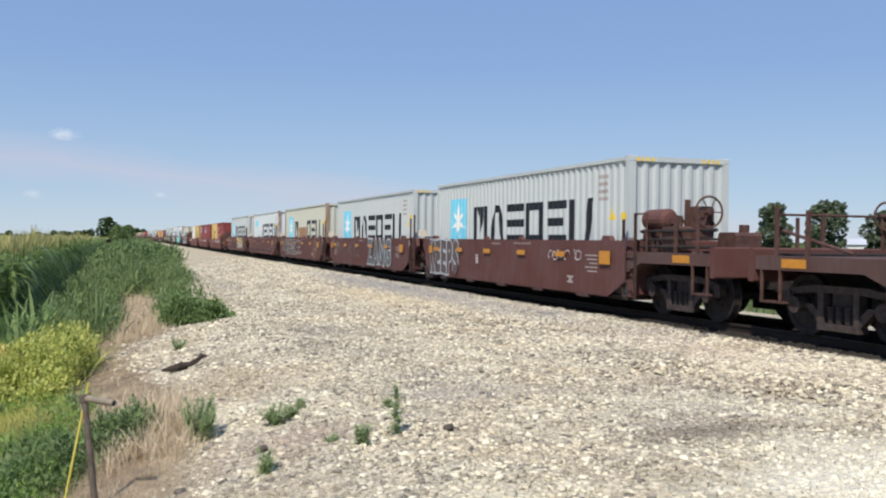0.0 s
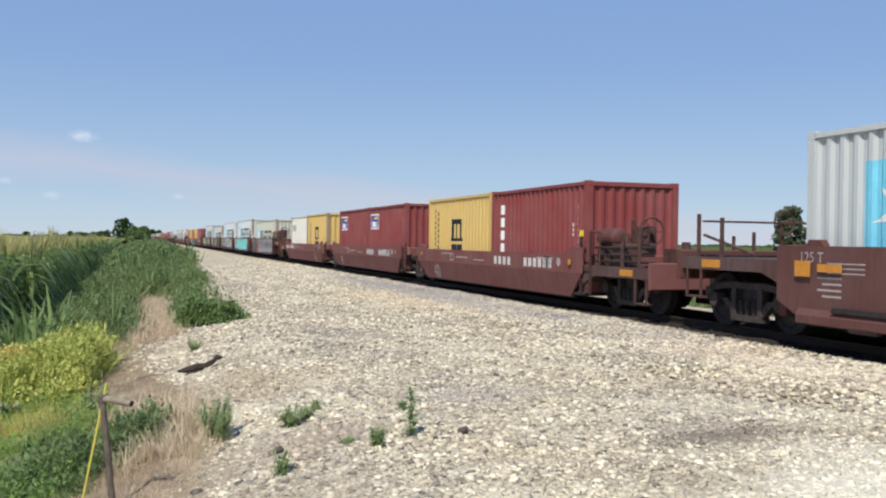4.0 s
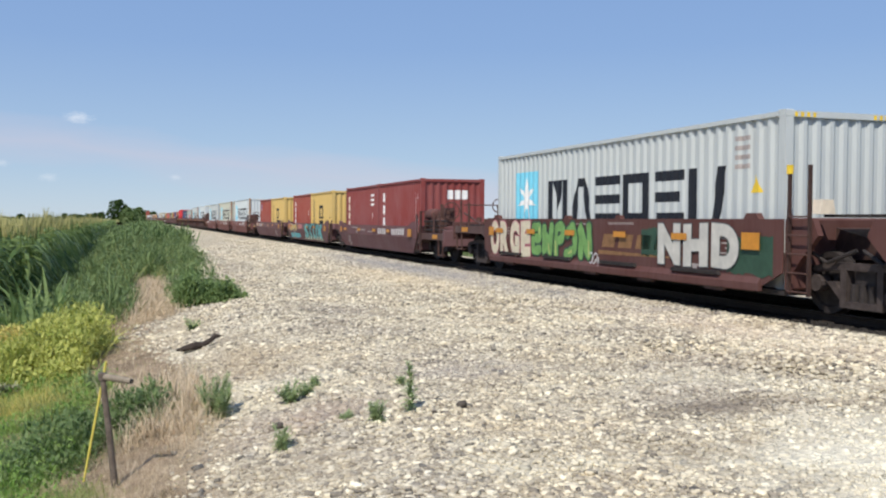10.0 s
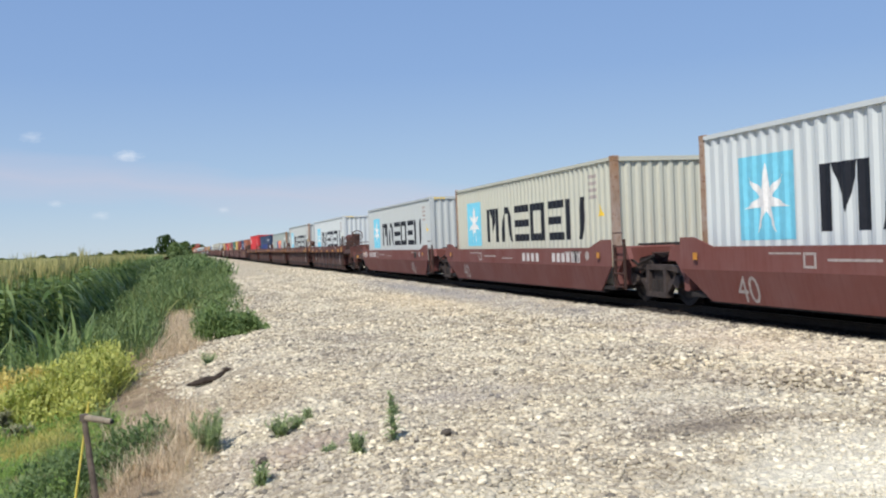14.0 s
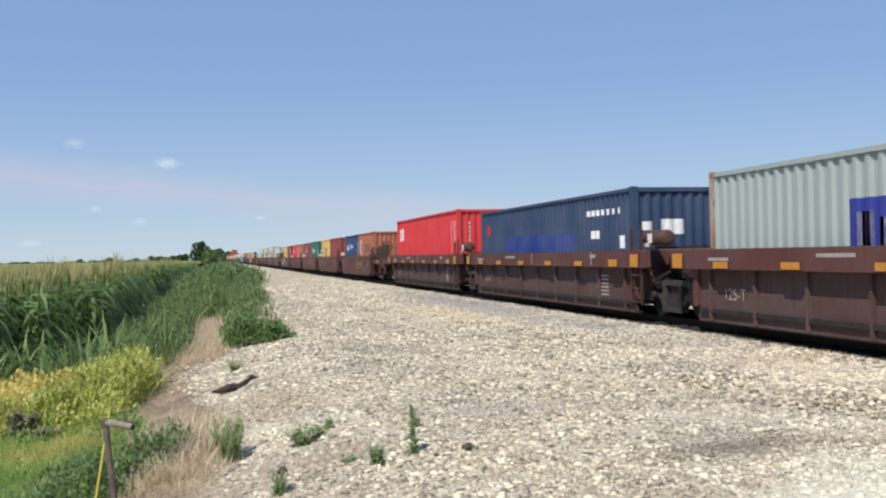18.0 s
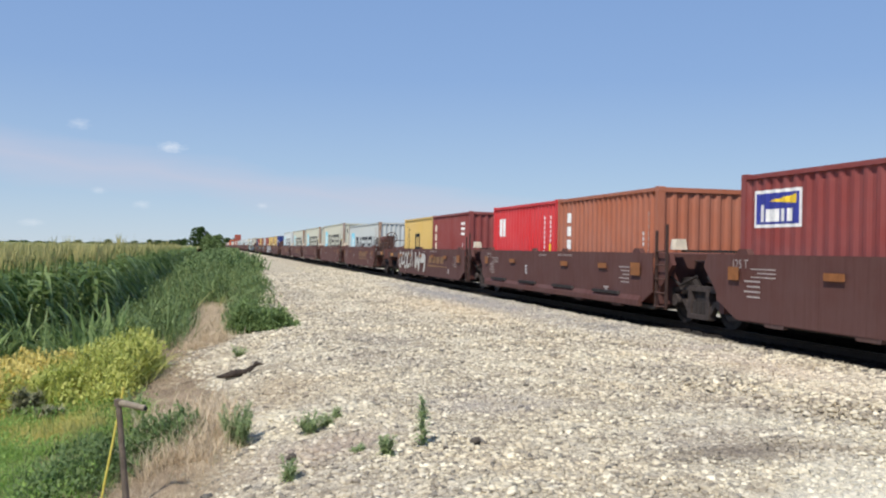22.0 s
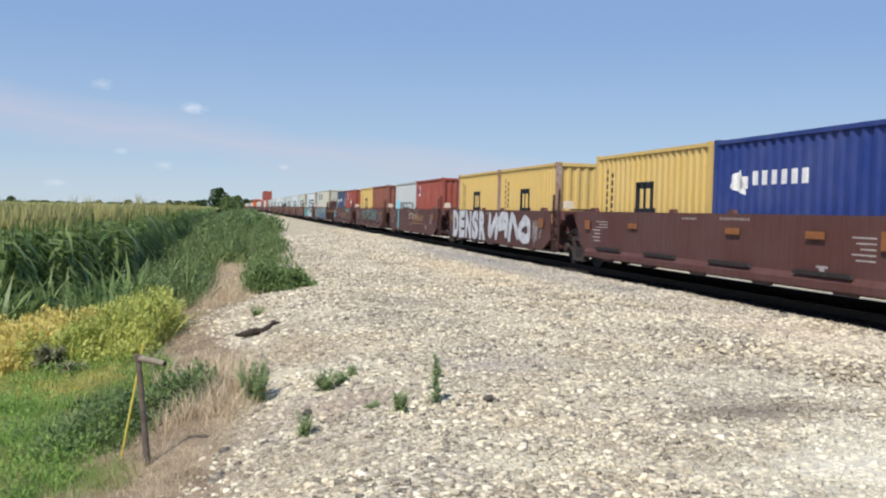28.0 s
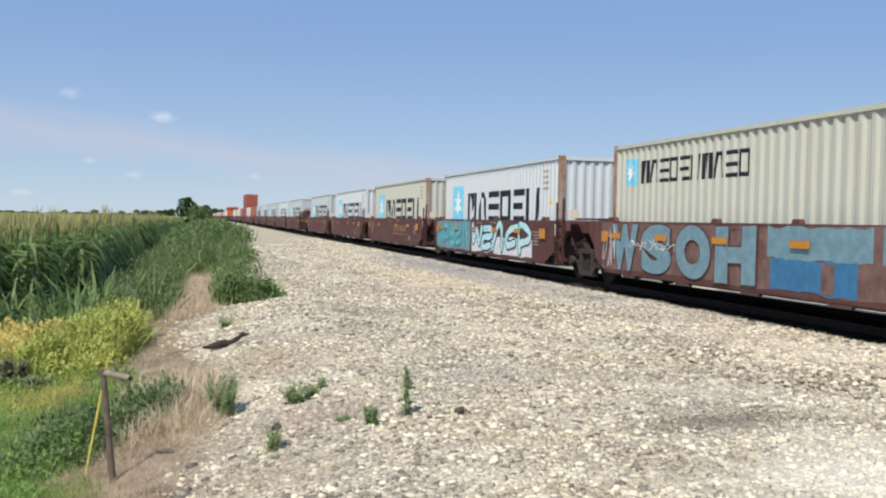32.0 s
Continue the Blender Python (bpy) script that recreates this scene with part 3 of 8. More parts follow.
def drape(polys, pts, x, proud=0.004):
    """Convex shapes (along, up) laid on a corrugated side whose outer plane is at x."""
    s = Shape()
    index = {}

    def at(p):
        k = tuple(round(c, 4) for c in p)
        if k not in index:
            index[k] = len(s.v)
            s.v.append(p)
        return index[k]
    for poly in polys:
        area = sum(poly[i][0] * poly[(i + 1) % len(poly)][1] - poly[(i + 1) % len(poly)][0] * poly[i][1] for i in range(len(poly)))
        if area > 0:
            poly = poly[::-1]
        for (ya, da), (yb, db) in zip(pts, pts[1:]):
            c = clip(poly, ya, yb)
            if len(c) > 2:
                face = [at((x - proud + da + (db - da) * (y - ya) / max(1e-9, yb - ya), y, z)) for y, z in c]
                face = [v for i, v in enumerate(face) if v != face[i - 1]]
                if len(set(face)) > 2:
                    s.f.append(tuple(face))
    return s


def rect(y0, y1, z0, z1):
    return [(y0, z0), (y1, z0), (y1, z1), (y0, z1)]


def column(y0, y1, z0, z1, n):
    """An upright line of small characters as plain bars."""
    p = (z1 - z0) / n
    return [rect(y0, y1, z0 + k * p, z0 + (k + 0.68) * p) for k in range(n)]


def star(cy, cz, r, r2, n=7):
    """A star as convex kites round its centre."""
    out = []
    for k in range(n):
        a = math.pi / 2 + k * math.tau / n
        h = math.pi / n
        p = lambda ang, q: (cy + q * math.cos(ang), cz + q * math.sin(ang))
        out.append([(cy, cz), p(a - h, r2), p(a, r), p(a + h, r2)])
    return out


def sign_blocks(y0, y1, z0, z1, n, stroke, first=0):
    """A brand sign as n plain blocks of bars, wedges and slots; y0 is where it begins, y1 (lower) where it ends."""
    out, step = [], (y1 - y0) / n
    for k in range(n):
        a, b = y0 + k * step, y0 + (k + 0.86) * step
        lo, hi = min(a, b), max(a, b)
        w, h, m = hi - lo, z1 - z0, (lo + hi) / 2
        bar = stroke * 0.8
        left, right = rect(hi - stroke, hi, z0, z1), rect(lo, lo + stroke, z0, z1)
        kind = (first + k) % 6
        slab = lambda z, sh=0.0: rect(lo + max(0, sh) * w, hi + min(0, sh) * w, z, z + bar)
        if kind == 0:
            out.append([left, right, [(lo + stroke, z1), (m, z0 + 0.25 * h), (hi - stroke, z1)]])
        elif kind == 1:
            s = 0.3 * w
            out.append([[(hi - stroke, z0), (hi, z0), (hi - s, z1), (hi - s - stroke * 0.6, z1)], [(lo, z0), (lo + stroke, z0), (lo + s + stroke * 0.6, z1), (lo + s, z1)], rect(lo + s, hi - s, z1 - bar, z1)])
        elif kind == 2:
            out.append([slab(z1 - bar), slab(z0 + 0.4 * h), slab(z0)])
        elif kind == 3:
            out.append([left, right, rect(lo + stroke, hi - stroke, z1 - bar, z1), rect(lo + stroke, hi - stroke, z0, z0 + bar)])
        elif kind == 4:
            out.append([slab(z1 - bar), slab(z0 + 0.4 * h, 0.12), slab(z0, -0.12)])
        else:
            out.append([left, [(lo + 0.5 * stroke, z0), (lo + 1.5 * stroke, z0), (lo + stroke * 0.6, z1), (lo - stroke * 0.4, z1)]])
    return out


def logo_sets(kind, L, H):
    """(part name, colour, shapes) of what is painted on the side; along: + is the far end; up from the container's foot."""
    e = L / 2
    if kind == "ship":
        z0, z1 = H - 1.84, H - 0.82
        s = [("sign_square", M_SKYBLUE, [rect(3.4, 4.95, H - 1.95, H - 0.53)]), ("sign_star", M_WHITE, star(4.17, H - 1.28, 0.62, 0.2)),
             ("sign_blocks", M_BLACK, sign_blocks(2.8, -4.6, z0, z1, 6, 0.25)),
             ("stencil", M_PALE, [rect(-e + 0.95 - 0.02, -e + 1.35, H - 0.42 - 0.16 * k, H - 0.34 - 0.16 * k) for k in range(4)]),
             ("warning_mark", M_YELLOW, [[(-e + 0.6, H - 1.32), (-e + 0.92, H - 1.32), (-e + 0.76, H - 1.02)]])]
        return s
    if kind == "faded_ship":
        return [("sign_square", M_SKYBLUE, [rect(3.4, 4.95, H - 0.95, H - 0.53)]), ("sign_blocks", M_BLACK, sign_blocks(1.55, -4.6, H - 1.84, H - 0.82, 5, 0.25, first=1)),
                ("stencil", M_PALE, [rect(-e + 0.93, -e + 1.35, H - 0.42 - 0.16 * k, H - 0.34 - 0.16 * k) for k in range(4)])]
    if kind == "patched_ship":
        return [("sign_square", M_SKYBLUE, [rect(3.4, 4.95, H - 1.95, H - 0.53)]), ("sign_star", M_WHITE, star(4.17, H - 1.28, 0.62, 0.2)),
                ("sign_blocks", M_BLACK, sign_blocks(2.8, 1.6, H - 1.84, H - 0.82, 1, 0.25) + sign_blocks(-0.9, -4.6, H - 1.84, H - 0.82, 3, 0.25, first=3)),
                ("repair_patch", M_PATCH, [rect(-0.75, 1.45, H - 1.95, H - 1.18)])]
    if kind == "ship_line":
        return [("sign_square", M_SKYBLUE, [rect(4.95, 5.55, H - 0.95, H - 0.36)]), ("sign_star", M_WHITE, star(5.25, H - 0.65, 0.24, 0.08)),
                ("sign_blocks", M_BLACK, sign_blocks(4.75, 0.5, H - 0.92, H - 0.42, 10, 0.1)),
                ("stencil", M_PALE, [rect(-e + 0.93, -e + 1.3, H - 0.45 - 0.16 * k, H - 0.38 - 0.16 * k) for k in range(5)]),
                ("warning_mark", M_YELLOW, [[(-e + 0.6, H - 1.6), (-e + 0.86, H - 1.6), (-e + 0.73, H - 1.3)]])]
    if kind == "short_ship":
        return [("sign_square", M_SKYBLUE, [rect(1.75, 2.55, H - 1.75, H - 0.95)]), ("sign_blocks", M_BLACK, sign_blocks(1.5, -2.2, H - 1.75, H - 1.1, 6, 0.13))]
    if kind == "m":
        return [("sign_blocks", M_BLACK, [rect(0.34, 0.56, H - 1.38, H - 0.78), rect(0.0, 0.20, H - 1.38, H - 0.78), rect(-0.36, -0.14, H - 1.38, H - 0.78), rect(-0.36, 0.56, H - 0.90, H - 0.74),
                                          rect(-0.44, 0.64, H - 1.46, H - 1.36), rect(0.15, 0.56, H - 1.85, H - 1.56), rect(-0.38, 0.0, H - 1.85, H - 1.56)]),
                ("stencil", M_BLACK, [rect(e - 0.78, e - 0.70, H - 0.5 - 0.19 * k, H - 0.37 - 0.19 * k) for k in range(8)] + [rect(e - 1.08, e - 1.0, H - 0.6 - 0.19 * k, H - 0.47 - 0.19 * k) for k in range(8)])]
    if kind == "upright":
        return [("stencil", M_WHITE, [rect(e - 0.95, e - 0.62, H - 0.68 - 0.36 * k, H - 0.42 - 0.36 * k) for k in range(5)] + column(-e + 0.48, -e + 0.57, H - 1.9, H - 0.5, 10) + column(-e + 0.7, -e + 0.78, H - 1.3, H - 0.95, 3))]
    if kind == "gold":
        return [("stencil", M_CREAM, [rect(e - 0.75, e - 0.45, H - 0.7 - 0.38 * k, H - 0.42 - 0.38 * k) for k in range(4)]), ("stencil", M_WHITE, [rect(-e + 0.9, -e + 1.3, H - 0.5 - 0.2 * k, H - 0.4 - 0.2 * k) for k in range(3)] + [rect(-e + 1.0, -e + 1.2, H - 1.5, H - 1.2)])]
    if kind == "label":
        return [("sign_plate", M_WHITE, [rect(e - 1.74, e - 0.42, H - 0.98, H - 0.32)]), ("sign_field", M_NAVY, [rect(e - 1.68, e - 0.48, H - 0.92, H - 0.38)]),
                ("sign_beam", M_YELLOW, [[(e - 1.64, H - 0.58), (e - 1.64, H - 0.42), (e - 0.8, H - 0.52)]]), ("sign_beam", M_WHITE, [rect(e - 0.72 - 0.2 * k, e - 0.57 - 0.2 * k, H - 0.88, H - 0.66 + 0.08 * (k == 0)) for k in range(5)]), ("stencil", M_WHITE, column(-e + 0.48, -e + 0.56, H - 1.7, H - 0.5, 9))]
    if kind == "small_label":
        return [("sign_plate", M_WHITE, [rect(e - 1.05, e - 0.62, H - 0.8, H - 0.3)]), ("sign_field", M_NAVY, [rect(e - 1.01, e - 0.66, H - 0.68, H - 0.34)]), ("sign_beam", M_YELLOW, [[(e - 0.98, H - 0.5), (e - 0.98, H - 0.38), (e - 0.7, H - 0.44)]])]
    if kind == "block":
        return [("sign_blocks", M_WHITE, [rect(e - 0.9, e - 0.55, H - 1.0, H - 0.42), rect(e - 1.32, e - 1.05, H - 1.0, H - 0.42)] if L < 7 else [rect(e - 0.98, e - 0.62, H - 1.05, H - 0.45), rect(e - 1.4, e - 1.08, H - 1.05, H - 0.45)]),
                ("stencil", M_WHITE, column(-e + 0.97, -e + 1.06, H - 2.1, H - 0.4, 12) + column(-e + 0.55, -e + 0.64, H - 1.2, H - 0.4, 6) + column(-e + 0.55, -e + 0.66, H - 2.0, H - 1.6, 3)), ("warning_mark", M_YELLOW, [rect(-e + 0.52, -e + 0.66, H - 1.5, H - 1.25)])]
    if kind == "bird":
        return [("sign_blocks", M_WHITE, [[(e - 1.15, H - 1.1), (e - 0.55, H - 0.95), (e - 0.7, H - 0.7), (e - 1.0, H - 0.62)], rect(e - 1.2, e - 0.95, H - 0.98, H - 0.75)] + [rect(e - 1.6 - 0.30 * k, e - 1.38 - 0.30 * k, H - 0.92, H - 0.66) for k in range(6)]),
                ("stencil", M_WHITE, column(-e + 0.39, -e + 0.48, H - 1.2, H - 0.5, 5) + column(-e + 0.71, -e + 0.8, H - 1.9, H - 0.5, 10)), ("warning_mark", M_YELLOW, [rect(-e + 0.5, -e + 0.66, H - 1.4, H - 1.1)])]
    if kind == "hazard":
        return [("sign_plate", M_WHITE, [rect(e - 1.4, e - 1.0, H - 0.75, H - 0.25)]), ("sign_field", M_NAVY, [rect(e - 1.36, e - 1.04, H - 0.7, H - 0.3)]), ("sign_beam", M_YELLOW, [[(e - 1.32, H - 0.5), (e - 1.32, H - 0.34), (e - 1.1, H - 0.4)]]), ("warning_mark", M_WHITE, [[(-0.74, H - 1.0), (-0.46, H - 0.7), (-0.18, H - 1.0), (-0.46, H - 1.3)]])]
    if kind == "squares":
        return [("sign_square", M_NAVY, [rect(0.95, 2.15, H - 1.85, H - 0.75)]), ("sign_panel", M_SALMON, [rect(-1.75, 0.95, H - 1.85, H - 0.72)]), ("sign_blocks", M_WHITE, [rect(1.6, 1.95, H - 1.5, H - 0.95), rect(1.15, 1.45, H - 1.5, H - 1.05)]),
                ("sign_bars", M_NAVY, [rect(0.55 - 0.42 * k, 0.73 - 0.42 * k, H - 1.85, H - 1.3 + 0.2 * (k % 2)) for k in range(6)]), ("stencil", M_WHITE, [rect(-e + 0.7, -e + 1.5, H - 0.72, H - 0.45)])]
    if kind == "greens":
        return [("sign_blocks", M_WHITE, [[(e - 1.7, H - 0.68), (e - 1.4, H - 0.68), (e - 1.9, H - 1.05), (e - 2.15, H - 1.05)], [(e - 2.0, H - 0.7), (e - 1.75, H - 0.7), (e - 1.5, H - 1.05), (e - 1.75, H - 1.05)], rect(e - 2.5, e - 2.25, H - 1.05, H - 0.68), rect(e - 3.0, e - 2.65, H - 1.05, H - 0.75)]),
                ("stencil", M_WHITE, column(-e + 0.9, -e + 0.98, H - 2.0, H - 0.6, 9))]
    if kind == "windows":
        return [("sign_squares", M_PATCHED, [rect(-0.1, 0.6, H - 1.25, H - 0.68), rect(-0.75, -0.35, H - 1.22, H - 0.7), rect(-1.4, -0.95, H - 1.22, H - 0.7)]), ("stencil", M_WHITE, [rect(e - 0.95, e - 0.68, H - 0.68 - 0.34 * k, H - 0.42 - 0.34 * k) for k in range(5)])]
    if kind == "shade":
        return [("sign_panel", BOX["blue"], [rect(-2.6, 3.6, H - 2.1, H - 0.95)]), ("stencil", M_WHITE, [rect(-e + 0.7 + 0.3 * k, -e + 0.9 + 0.3 * k, H - 0.58, H - 0.44) for k in range(7)] + [rect(-e + 2.0, -e + 2.5, H - 1.15, H - 0.95), rect(-e + 0.55, -e + 0.75, H - 1.4, H - 1.1)]), ("sign_plate", M_REDSIGN, [rect(e - 0.9, e - 0.62, H - 0.85, H - 0.5)])]
    if kind == "tex":
        return [("stencil", M_WHITE, [rect(e - 0.95, e - 0.6, H - 0.78 - 0.5 * k, H - 0.42 - 0.5 * k) for k in range(3)] + column(-e + 0.74, -e + 0.83, H - 2.0, H - 0.45, 11) + [rect(-e + 0.45, -e + 0.6, H - 0.8, H - 0.55)] + column(-e + 0.44, -e + 0.52, H - 2.0, H - 1.4, 4))]
    if kind == "vent":
        return [("sign_panel", BOX["sage"], [rect(1.2, 2.6, H - 0.95, H - 0.55)])]
    return []


def pieces(sets):
    """One entry for each block that stands by itself; small stencils stay together."""
    for nm, m, polys in sets:
        if nm == "stencil":
            yield nm, m, polys
            continue
        if nm in ("sign_blocks", "sign_squares", "sign_bars", "sign_star"):
            if nm == "sign_star":
                yield nm, m, polys
                continue
            for p in polys:
                yield nm[:-1], m, (p if isinstance(p[0][0], tuple) else [p])
            continue
        for p in polys:
            yield nm, m, [p]


def make_container(L, color, H, kind, detail=True, rusty=False, end_sign=""):
    mat = BOX[color]
    frame_mat = M_RUST if rusty else mat
    feet = "forty" if L > 7 else "twenty"
    box = new("shipping_container")
    tagged(box, "%s corrugated steel %s-foot shipping container on a rail car" % (BOX_WORDS[color], feet), "container", "containers on the train")
    hl, hw = L / 2, 1.219
    pts = ribs(-hl + 0.15, hl - 0.15, PITCH)
    tag = (L, H)
    if not detail:
        body = Shape()
        body.box(-hw + 0.02, hw - 0.02, -hl + 0.02, hl - 0.02, 0.02, H - 0.02)
        part("body", body, mat, box, key=("farbody", tag))
        for sx in (-1, 1):
            for sy in (-1, 1):
                part("corner_post", lambda: Shape().box(-0.08, 0.08, -0.07, 0.07, 0.0, H), frame_mat, box, at=(sx * (hw - 0.08), sy * (hl - 0.07), 0), key=("farpost", tag))
        for nm, m, polys in pieces(logo_sets(kind, L, H)[:3]):
            part(nm, lambda: drape(polys, [(-hl, 0.0), (hl, 0.0)], -hw + 0.02, 0.006), m, box, key=("farlogo", kind, tag, nm, m.name, str(polys[0][0])))
        return box
    side = lambda: ribbed(pts, 0.15, H - 0.09)
    near = part("side_wall", side, mat, box, at=(-hw + INSET, 0, 0), key=("side", tag))
    far = part("side_wall", side, mat, box, at=(hw - INSET, 0, 0), key=("side", tag))
    far.rotation_euler = (0, 0, math.pi)
    epts = ribs(-hw + 0.15, hw - 0.15, 0.27)
    front = part("end_wall", lambda: ribbed(epts, 0.17, H - 0.11), mat, box, at=(0, -hl + 0.035, 0), key=("end", tag))
    front.rotation_euler = (0, 0, math.pi / 2)
    for sx in (-1, 1):
        leaf = part("door_leaf", lambda: Shape().box(-0.54, 0.54, -0.03, 0.03, 0.17, H - 0.12, 0.01), mat, box, at=(sx * 0.545, hl - 0.04, 0), key=("leaf", tag))
        for dx in (-0.25, 0.25):
            part("lock_rod", lambda: Shape().tube((0, 0.05, 0.1), (0, 0.05, H - 0.1), 0.018, 6), M_IRON, leaf, at=(dx, 0, 0), key=("rod", tag))
    part("roof", lambda: Shape().prism([(-hw + 0.04, H - 0.05), (hw - 0.04, H - 0.05), (hw - 0.04, H - 0.03), (-hw + 0.04, H - 0.03)], "y", -hl + 0.05, hl - 0.05), mat, box, key=("roof", tag))
    part("underframe", lambda: Shape().box(-hw + 0.06, hw - 0.06, -hl + 0.1, hl - 0.1, 0.03, 0.14), M_IRON, box, key=("under", tag))
    for sx in (-1, 1):
        part("top_rail", lambda: Shape().box(-0.03, 0.03, -hl + 0.15, hl - 0.15, H - 0.10, H - 0.022, 0.006), mat, box, at=(sx * (hw - 0.03), 0, 0), key=("toprail", tag))
        part("bottom_rail", lambda: Shape().box(-0.025, 0.025, -hl + 0.15, hl - 0.15, 0.02, 0.16), mat, box, at=(sx * (hw - 0.025), 0, 0), key=("botrail", tag))
        for sy in (-1, 1):
            part("corner_post", lambda: Shape().box(-0.078, 0.078, -0.075, 0.075, 0.11, H - 0.11, 0.012), frame_mat, box, at=(sx * (hw - 0.08), sy * (hl - 0.077), 0), key=("post", tag))
            for z in (0.0, H - 0.118):
                c = part("corner_casting", lambda: Shape().box(-0.081, 0.081, -0.089, 0.089, 0.0, 0.118, 0.01), frame_mat, box, at=(sx * (hw - 0.081), sy * (hl - 0.089), z), key="casting")
    for sy in (-1, 1):
        part("end_rail", lambda: Shape().box(-hw + 0.16, hw - 0.16, -0.04, 0.04, H - 0.12, H - 0.02), mat, box, at=(0, sy * (hl - 0.045), 0), key=("endrail", tag))
    for nm, m, polys in pieces(logo_sets(kind, L, H)):
        (small if nm == "stencil" else part)(nm, lambda: drape(polys, pts, -hw + INSET, 0.003 if nm not in ("sign_star", "sign_field", "sign_beam", "sign_bar") else 0.007 if nm != "sign_beam" else 0.011), m, box, key=("logo", kind, tag, nm, m.name, str(polys[0][0])))
    if kind in ("ship", "ship_line") and not rusty:
        small("hazard_stripes", lambda: drape([rect(-hw + 0.25 + 0.12 * k, -hw + 0.31 + 0.12 * k, H - 0.115, H - 0.04) for k in range(4)] + [rect(hw - 0.6 + 0.12 * k, hw - 0.54 + 0.12 * k, H - 0.115, H - 0.04) for k in range(4)], [(-hw, 0.0), (hw, 0.0)], 0, 0.002), M_YELLOW, box, at=(0, -hl + 0.005, 0), key=("haz", tag)).rotation_euler = (0, 0, math.pi / 2)
    if end_sign:
        m, polys = {"tex": (M_WHITE, [rect(0.35 - 0.28 * k, 0.57 - 0.28 * k, H - 0.75, H - 0.42) for k in range(3)]), "dark": (M_BLACK, [q for g in sign_blocks(0.95, -0.95, H - 0.75, H - 0.45, 6, 0.07) for q in g]),
                    "mark": (M_WHITE, [rect(-0.5, 0.1, H - 1.1, H - 0.75), rect(-0.95, -0.7, H - 1.0, H - 0.8)]), "column": (M_WHITE, [rect(-0.75, -0.68, H - 0.6 - 0.17 * k, H - 0.48 - 0.17 * k) for k in range(9)]),
                    "white": (M_WHITE, [rect(-0.9, 0.2, H - 0.72, H - 0.5)])}[end_sign]
        flip = [[(-a, b) for a, b in p] for p in polys]
        part("end_sign", lambda: drape(flip, epts, 0, 0.004), m, box, at=(0, -hl + 0.035, 0), key=("endsign", end_sign, tag)).rotation_euler = (0, 0, math.pi / 2)
    return box


# ---- well cars ----
WHEEL_R = 0.4825
N_BEND = 0.77
SIDE_X = {"B": lambda z: -1.50, "N": lambda z: -1.50 if z > N_BEND else -1.50 + (N_BEND - z) * 0.24, "G": lambda z: -1.50 if z > 1.08 else -1.30}
SILL_TOP = {"B": 1.46, "N": 1.18, "G": 1.46}
WHEELSETS = []


def letters(body, size, mat):
    """Painted characters as a flat mesh that faces -x and reads towards -y."""
    key = ("text", body, size, mat.name)
    if key not in MESHES:
        cu = bpy.data.curves.new("letters", "FONT")
        cu.body, cu.size = body, size
        tmp = new("letters", cu)
        bpy.context.view_layer.update()
        me = bpy.data.meshes.new_from_object(tmp.evaluated_get(bpy.context.evaluated_depsgraph_get()))
        for v in me.vertices:
            v.co = (0.0, -v.co.x, v.co.y)
        me.materials.clear()
        me.materials.append(mat)
        bpy.data.objects.remove(tmp)
        MESHES[key] = me
    return MESHES[key]


def stencil(text, size, mat, parent, typ, y, z, name="lettering"):
    me = letters(text, size, mat)
    if typ == "N" and z < N_BEND:
        key = ("leaning", text, size, z)
        if key not in MESHES:
            MESHES[key] = me.copy()
            for v in MESHES[key].vertices:
                v.co.x = SIDE_X[typ](z + v.co.z) - SIDE_X[typ](z)
        me = MESHES[key]
    ob = new(name, me)
    ob.parent = parent
    ob.location = (SIDE_X[typ](z) - 0.005, y, z)
    return ob


def flat_marks(polys, typ, proud=0.003):
    s = Shape()
    for p in polys:
        area = sum(p[i][0] * p[(i + 1) % len(p)][1] - p[(i + 1) % len(p)][0] * p[i][1] for i in range(len(p)))
        if area > 0:
            p = p[::-1]
        s.add([(SIDE_X[typ](z) - proud, y, z) for y, z in p], [tuple(range(len(p)))])
    return s


